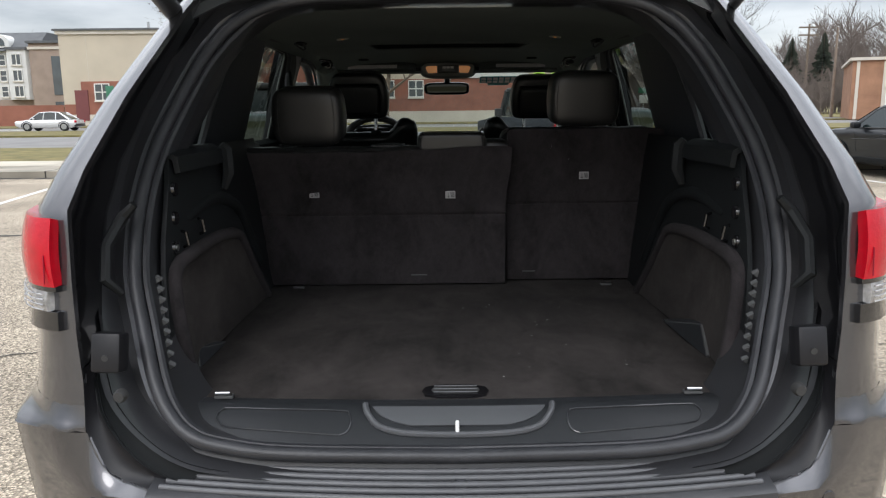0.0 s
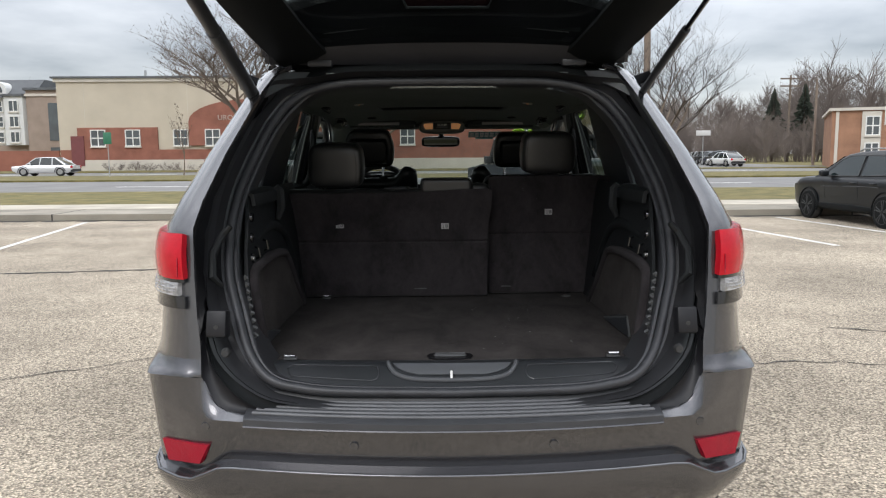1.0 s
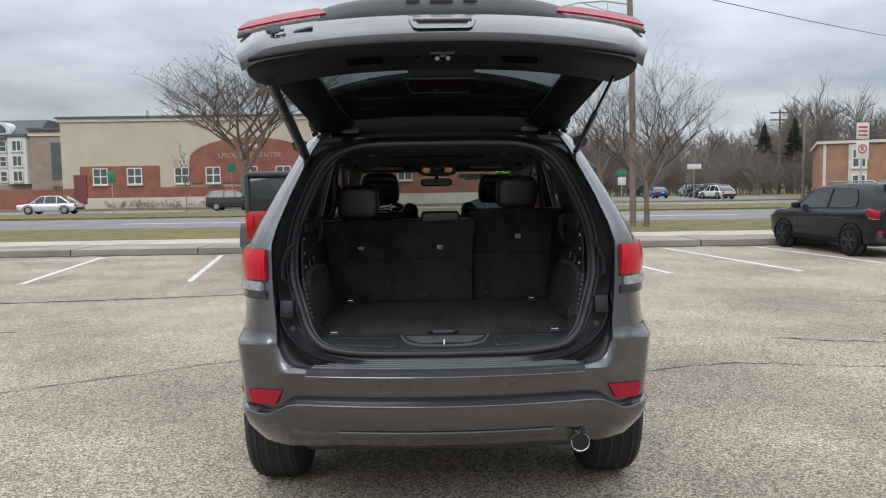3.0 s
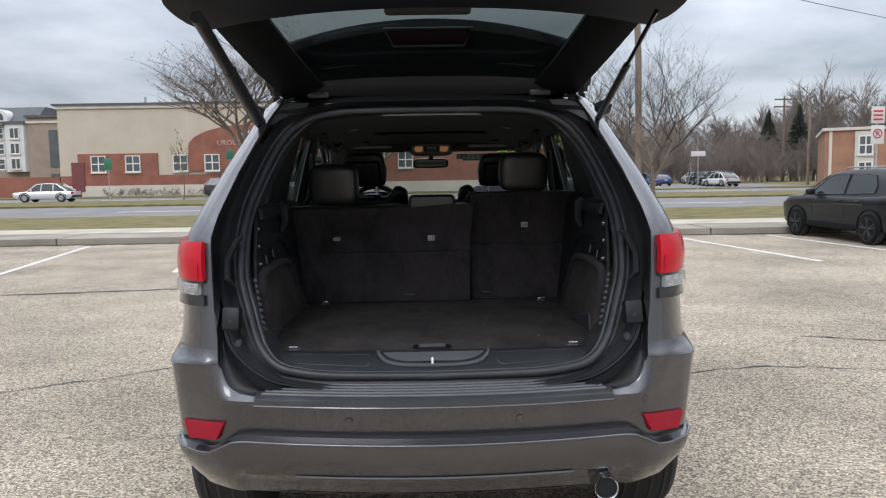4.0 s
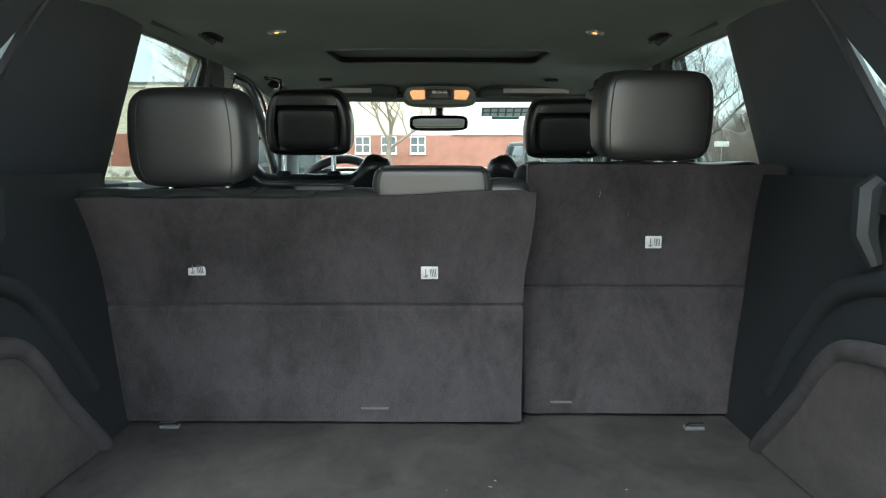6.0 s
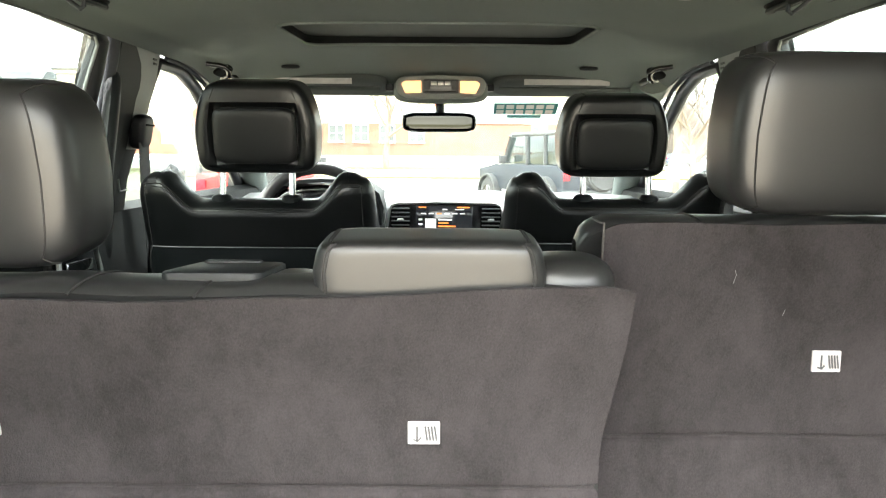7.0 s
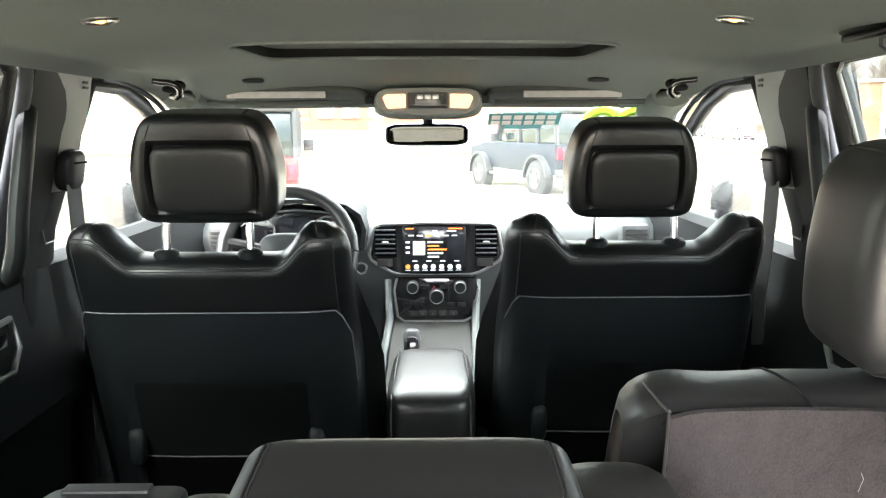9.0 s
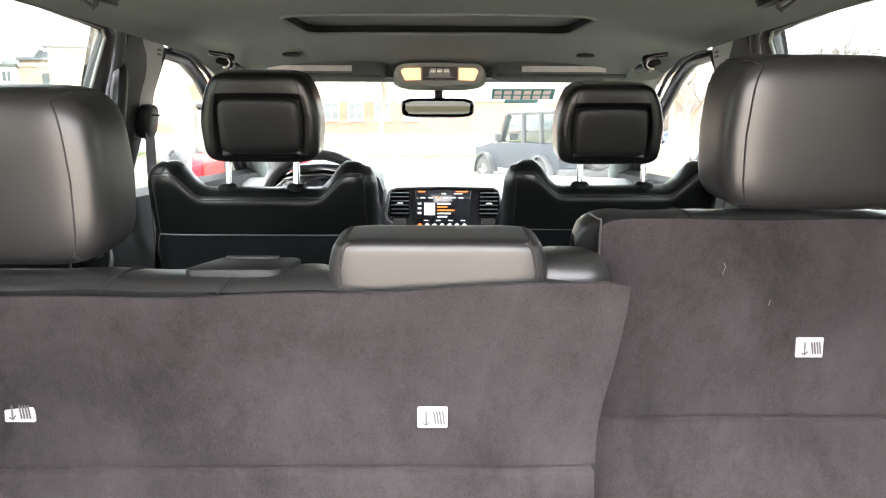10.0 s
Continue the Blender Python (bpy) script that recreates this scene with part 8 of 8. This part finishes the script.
def off_roader(at, paint_mat, label):
    """A boxy four door off-roader: flat glass, flared arches, spare wheel."""
    t = thing("off_roader", at, label, "car", "parked cars")
    L, w = 4.2, 0.80
    prism(bm := B(), [(0.05, 0.50), (0.05, 1.13), (3.0, 1.13), (3.1, 1.10), (4.15, 1.02), (4.15, 0.55)], "x", -w, w, 0.04)
    part("body", bm, paint_mat, t)
    prism(bm := B(), [(0.07, 1.13), (0.13, 1.78), (2.45, 1.80), (2.9, 1.14)], "x", -w * 0.93, w * 0.93, 0.05)
    part("cabin", bm, GLASSD, t)
    part("hard_top", box(B(), -w * 0.95, w * 0.95, 0.05, 2.5, 1.74, 1.84, 0.04), PLASTIC, t)
    for side in (-1, 1):
        for y0, y1 in ((0.08, 0.12), (0.85, 0.88), (1.65, 1.7), (2.85, 2.47)):
            part("pillar", tube(B(), [(side * w * 0.945, y0, 1.12), (side * w * 0.945, y1, 1.78)], 0.05, 6), PLASTIC, t)
        part("tail_lamp", box(B(), side * (w - 0.08) - 0.065, side * (w - 0.08) + 0.065, 0.0, 0.06, 0.82, 1.04, 0.01), RED, t)
        part("door_mirror", box(B(), side * (w + 0.12) - 0.09, side * (w + 0.12) + 0.09, 2.55, 2.65, 1.14, 1.34, 0.02), PLASTIC, t)
        part("side_step", tube(B(), [(side * (w + 0.05), 1.15, 0.42), (side * (w + 0.05), 2.9, 0.42)], 0.04, 8), PLASTIC, t)
        for yw in (0.72, 3.45):
            wh = new("wheel")
            wh.parent = t
            wh.matrix_basis = pose(side * (w - 0.02), yw, 0.40)
            part("tyre", spin(B(), [(-0.12, 0.22), (-0.12, 0.36), (-0.09, 0.40), (0.09, 0.40), (0.122, 0.36), (0.122, 0.22)], (0, 0, 0), "x", 24), TYRE, wh)
            part("rim", spin(B(), [(side * 0.120, 0.02), (side * 0.124, 0.06), (side * 0.110, 0.09), (side * 0.112, 0.18), (side * 0.132, 0.21), (side * 0.10, 0.235)], (0, 0, 0), "x", 24), GLOSS, wh)
            for a in range(0, 360, 72):
                part("spoke", box(B(), side * 0.122 - 0.008, side * 0.122 + 0.008, -0.028, 0.028, 0.03, 0.20, 0.006, 1, Matrix.Rotation(radians(a), 4, "X")), SATIN, wh)
            fl = B()
            grid(fl, [[(side * (w - 0.02), yw + r * math.cos(radians(a)), 0.42 + r * 0.95 * math.sin(radians(a))) for r in (0.50,)] + [(side * (w + 0.13), yw + r * math.cos(radians(a)), 0.42 + r * 0.95 * math.sin(radians(a))) for r in (0.50, 0.45)] for a in range(-5, 190, 15)])
            part("arch", thick(fl, 0.02), PLASTIC, t)
    part("rear_bumper", box(B(), -w * 1.0, w * 1.0, -0.10, 0.10, 0.45, 0.62, 0.03), PLASTIC, t)
    part("spare_tyre", spin(B(), [(-0.20, 0.24), (-0.22, 0.34), (-0.18, 0.39), (-0.02, 0.39), (0.0, 0.3)], (0.05, 0.03, 0.98), "y", 24), TYRE, t)
    part("spare_rim", spin(B(), [(-0.19, 0.03), (-0.20, 0.1), (-0.18, 0.24)], (0.05, 0.03, 0.98), "y", 20), SATIN, t)
    return t


def crossover(at, paint_mat, label):
    """A rounded compact crossover, nose towards +y: body, cabin with inset windows, cladding, wheels, lamps."""
    t = thing("parked_crossover", at, label, "car")
    L, w, h, belt = 4.22, 0.86, 1.46, 0.93
    axles, tyre_r = (0.80, 3.36), 0.305

    def tail(y):
        return smoothstep(-0.02, 0.30, y) ** 0.5 if y < 0.30 else 1.0

    def nose(y):
        return smoothstep(L + 0.02, L - 0.55, y) ** 0.45

    def deck(y):
        """Height of the shoulder line and bonnet."""
        return belt + 0.03 * smoothstep(1.2, 0.2, y) - 0.03 * smoothstep(2.9, 3.6, y) - 0.22 * smoothstep(3.55, L + 0.05, y) ** 1.6

    ys = [0.0, 0.03, 0.08, 0.16, 0.30, 0.55, 0.80, 1.1, 1.5, 1.9, 2.3, 2.7, 3.0, 3.36, 3.6, 3.8, 3.95, 4.06, 4.14, 4.19, L]
    bm = B()
    rows = []
    for y in ys:
        e = w * (0.80 + 0.20 * min(tail(y), nose(y)))
        top = deck(y)
        low = 0.22 + 0.12 * (1 - nose(y)) + 0.16 * (1 - tail(y))
        half = [(0.80 * e, low), (0.955 * e, low + 0.05), (0.985 * e, low + 0.16), (0.972 * e, 0.50), (0.982 * e, 0.62), (1.0 * e, 0.74), (0.996 * e, top - 0.10), (0.975 * e, top - 0.03), (0.92 * e, top + 0.008), (0.5 * e, top + 0.035), (0.0, top + 0.045)]
        rows.append([(x, y, z) for x, z in half] + [(-x, y, z) for x, z in half[-2::-1]])
    grid(bm, rows, True, True)
    part("body", bm, paint_mat, t)

    # cabin shell: rear glass edge, roof, windscreen
    def side_at(z):
        return w * (0.955 - 0.215 * (z - belt) / (h - belt))

    line = [(0.06, belt - 0.04), (0.10, belt + 0.16), (0.20, h - 0.16), (0.27, h - 0.05), (0.42, h - 0.012), (0.9, h), (1.5, h), (2.0, h - 0.02), (2.28, h - 0.06), (2.45, h - 0.13), (2.75, belt + 0.24), (3.02, belt + 0.10), (3.18, belt - 0.02)]
    bm = B()
    rows = []
    for y, z in line:
        e = side_at(z)
        b0 = side_at(belt - 0.04)
        m1 = side_at(belt + (z - belt) * 0.5)
        rows.append([(-b0, y, belt - 0.05), (-m1, y, belt + (z - belt) * 0.5), (-e, y, z - 0.035), (-e + 0.03, y, z - 0.008), (-e * 0.6, y, z + 0.014), (0, y, z + 0.022), (e * 0.6, y, z + 0.014), (e - 0.03, y, z - 0.008), (e, y, z - 0.035), (m1, y, belt + (z - belt) * 0.5), (b0, y, belt - 0.05)])
    grid(bm, rows)
    part("cabin", bm, paint_mat, t)
    part("windscreen", grid(B(), [[(f * (side_at(z) - 0.07), y + 0.035, z + 0.022) for f in (-1, -0.5, 0, 0.5, 1)] for y, z in ((2.47, h - 0.13), (2.75, belt + 0.245), (3.10, belt + 0.06))]), GLASSD, t)
    part("rear_glass", grid(B(), [[(f * (side_at(z) - 0.10), y - 0.012 + 0.02 * f * f, z) for f in (-1, -0.5, 0, 0.5, 1)] for y, z in ((0.085, belt + 0.10), (0.13, belt + 0.24), (0.205, h - 0.15))]), GLASSD, t)
    part("tail_spoiler", box(B(), -0.52, 0.52, 0.12, 0.36, h - 0.055, h - 0.02, 0.012), paint_mat, t)

    for side in (-1, 1):
        def flat_on(pts, off):
            return [(side * (side_at(z) + off), y, z) for y, z in pts]
        front = [(1.68, belt + 0.035), (2.86, belt + 0.015), (2.70, belt + 0.13), (2.38, h - 0.17), (2.18, h - 0.105), (1.68, h - 0.085)]
        rear = [(1.60, belt + 0.035), (1.60, h - 0.085), (1.05, h - 0.095), (0.86, h - 0.12), (0.70, belt + 0.19), (0.72, belt + 0.07)]
        for name, pts in (("front_window", front), ("rear_window", rear)):
            bm = B()
            outer = [bm.verts.new(p) for p in flat_on(pts, 0.010)]
            bm.faces.new(outer)
            part(name, bm, GLASSD, t, "", False)
            part("window_seal", tube(B(), flat_on(pts + pts[:1], 0.010), 0.009, 6), PLASTIC, t)
        part("roof_rail", tube(B(), [(side * 0.56, 0.45, h + 0.0), (side * 0.57, 0.55, h + 0.045), (side * 0.57, 1.9, h + 0.045), (side * 0.56, 2.05, h - 0.005)], 0.016, 6), SATIN, t)
        for y in (0.98, 1.64, 2.78):
            part("door_gap", tube(B(), [(side * (w * 0.998 + 0.001), y + (0.06 if y > 2 else 0), belt - 0.06), (side * (w * 1.0 + 0.001), y, 0.74), (side * (w * 0.983 + 0.001), y, 0.60), (side * (w * 0.974 + 0.001), y - 0.02, 0.42)], 0.004, 5), INK, t)
        for y in (1.16, 1.80):
            part("door_handle", cushion(B(), (0.03, 0.19, 0.035), 3.0, pose(side * (w * 1.0 + 0.012), y, belt - 0.105), 4), paint_mat, t)
        part("door_mirror", cushion(B(), (0.20, 0.12, 0.14), 3.5, pose(side * (w + 0.09), 2.66, belt + 0.075), 5), paint_mat, t)
        part("side_cladding", cushion(B(), (0.05, 1.95, 0.13), 4.0, pose(side * (w * 0.975), 2.08, 0.32), 5), DOORTRIM, t)
        part("side_crease", tube(B(), [(side * (w * 0.998), 1.0, 0.765), (side * (w * 1.002), 1.8, 0.755), (side * (w * 0.998), 2.9, 0.72)], 0.010, 6), paint_mat, t)
        for yw in axles:
            # black disc on the body side paints the shade of an open arch
            part("well_shade_disc", spin(B(), [(side * -0.10, 0.340), (side * 0.006, 0.340), (side * 0.008, 0.02)], (side * w * 0.985, yw, tyre_r + 0.02), "x", 28), INK, t)
            part("arch", tube(B(), [(side * (w * 0.99 + 0.006), yw + 0.352 * math.cos(radians(a)), tyre_r + 0.02 + 0.352 * math.sin(radians(a))) for a in range(-20, 201, 10)], 0.020, 8), DOORTRIM, t)
            wh = new("wheel")
            wh.parent = t
            wh.matrix_basis = pose(side * (w - 0.085), yw, tyre_r)
            part("tyre", spin(B(), [(-0.11, 0.20), (-0.11, 0.29), (-0.085, tyre_r), (0.085, tyre_r), (0.112, 0.29), (0.112, 0.225)], (0, 0, 0), "x", 32), DOORTRIM, wh)
            part("rim", spin(B(), [(side * 0.04, 0.02), (side * 0.04, 0.205), (side * 0.112, 0.222), (side * 0.116, 0.232), (side * 0.08, 0.236)], (0, 0, 0), "x", 28), INK, wh)
            for k in range(5):
                for d in (-9, 9):
                    part("spoke", box(B(), side * 0.108 - 0.008, side * 0.108 + 0.008, -0.012, 0.012, 0.03, 0.215, 0.004, 1, Matrix.Rotation(radians(72 * k + d), 4, "X")), PLASTIC, wh)
            part("hub_cap", spin(B(), [(side * 0.100, 0.036), (side * 0.122, 0.030), (side * 0.124, 0.004)], (0, 0, 0), "x", 16), BLACKPL, wh)
        lamp_ob = part("tail_lamp", cushion(B(), (0.17, 0.36, 0.19), 3.6, pose(side * (w * 0.915), 0.19, belt - 0.065, 10, 0, side * 6), 8), REDTOP, t, "red wraparound tail lamp")
        part("reverse_lamp", cushion(B(), (0.15, 0.24, 0.04), 4.0, pose(side * (w * 0.915), 0.165, belt - 0.150, 6, 0, side * 6), 4), CLEARLENS, lamp_ob)
        part("rear_reflector", cushion(B(), (0.14, 0.05, 0.07), 4.0, pose(side * (w * 0.82), 0.04, 0.50, 0, 0, side * 20), 4), REDD, t)
        part("head_lamp", cushion(B(), (0.20, 0.42, 0.15), 3.5, pose(side * (w * 0.80), L - 0.30, 0.735, -8, 0, side * 24), 6), CLEARLENS, t)
    part("rear_cladding", cushion(B(), (w * 1.78, 0.22, 0.26), 5.0, pose(0, 0.11, 0.40), 6), PLASTIC, t)
    part("plate", box(B(), -0.16, 0.16, -0.012, 0.02, 0.66, 0.76, 0.004), SIGNW, t)
    return t


BLACKP, WHITEP, SILVP = paint("black_car_paint", (0.022, 0.024, 0.026)), paint("white_car_paint", (0.72, 0.72, 0.71)), paint("silver_car_paint", (0.24, 0.24, 0.24))
BLUEP, REDP, SLATEP = paint("blue_car_paint", (0.05, 0.12, 0.38)), material("red_car_paint", (0.30, 0.010, 0.010), 0.45, 0, 0.08, 2.0, 0, coat=0.2, spec=0.3), material("slate_car_paint", (0.010, 0.014, 0.021), 0.55, 0, 0.1, 2.0, 0, spec=0.25)
crossover(pose(9.30, 11.50, 0, 0, 0, 3.6), material("deep_black_car_paint", (0.0070, 0.0085, 0.0105), 0.30, 0, 0.08, 2.0, 0, coat=0.16, spec=0.35), "black compact crossover parked nose to the kerb")
off_roader(pose(-2.62, 11.0, 0, 0, 0, 9), REDP, "red boxy off-roader with black roof parked nose to the kerb")
off_roader(pose(3.2, 16.2, 0.06, 0, 0, 22), SLATEP, "slate blue boxy off-roader with black roof")
car("passing_sedan", pose(-27.8, 57.5, 0.06, 0, 0, 90), WHITEP, "white sedan on the far carriageway", 4.6, 1.75, 1.45, "sedan")
car("passing_suv", pose(-19.0, 62.0, 0.06, 0, 0, -90), BLACKP, "dark SUV on the far carriageway", 4.7, 1.85, 1.7)
for x, y, a, pm, lab, kd in ((30.5, 74.0, 12, WHITEP, "white car parked at the end of the far row", "sedan"), (31.6, 78.5, 10, BLACKP, "black SUV parked in the far row", "suv"), (32.6, 83.0, 8, SILVP, "silver car parked in the far row", "sedan"), (33.7, 88.0, 8, BLACKP, "dark SUV parked in the far row", "suv"), (35.1, 94.0, 6, SILVP, "grey SUV parked in the far row", "suv"), (36.4, 100.0, 6, WHITEP, "white SUV parked in the far row", "suv"), (27.3, 86.0, 6, BLUEP, "bright blue car across the road", "sedan"), (31.0, 104.0, 20, BLACKP, "dark car far across the road", "suv")):
    car("far_car", pose(x, y, 0.14, 0, 0, a), pm, lab, 4.5, 1.8, 1.62 if kd == "suv" else 1.45, kd, "far parked cars")
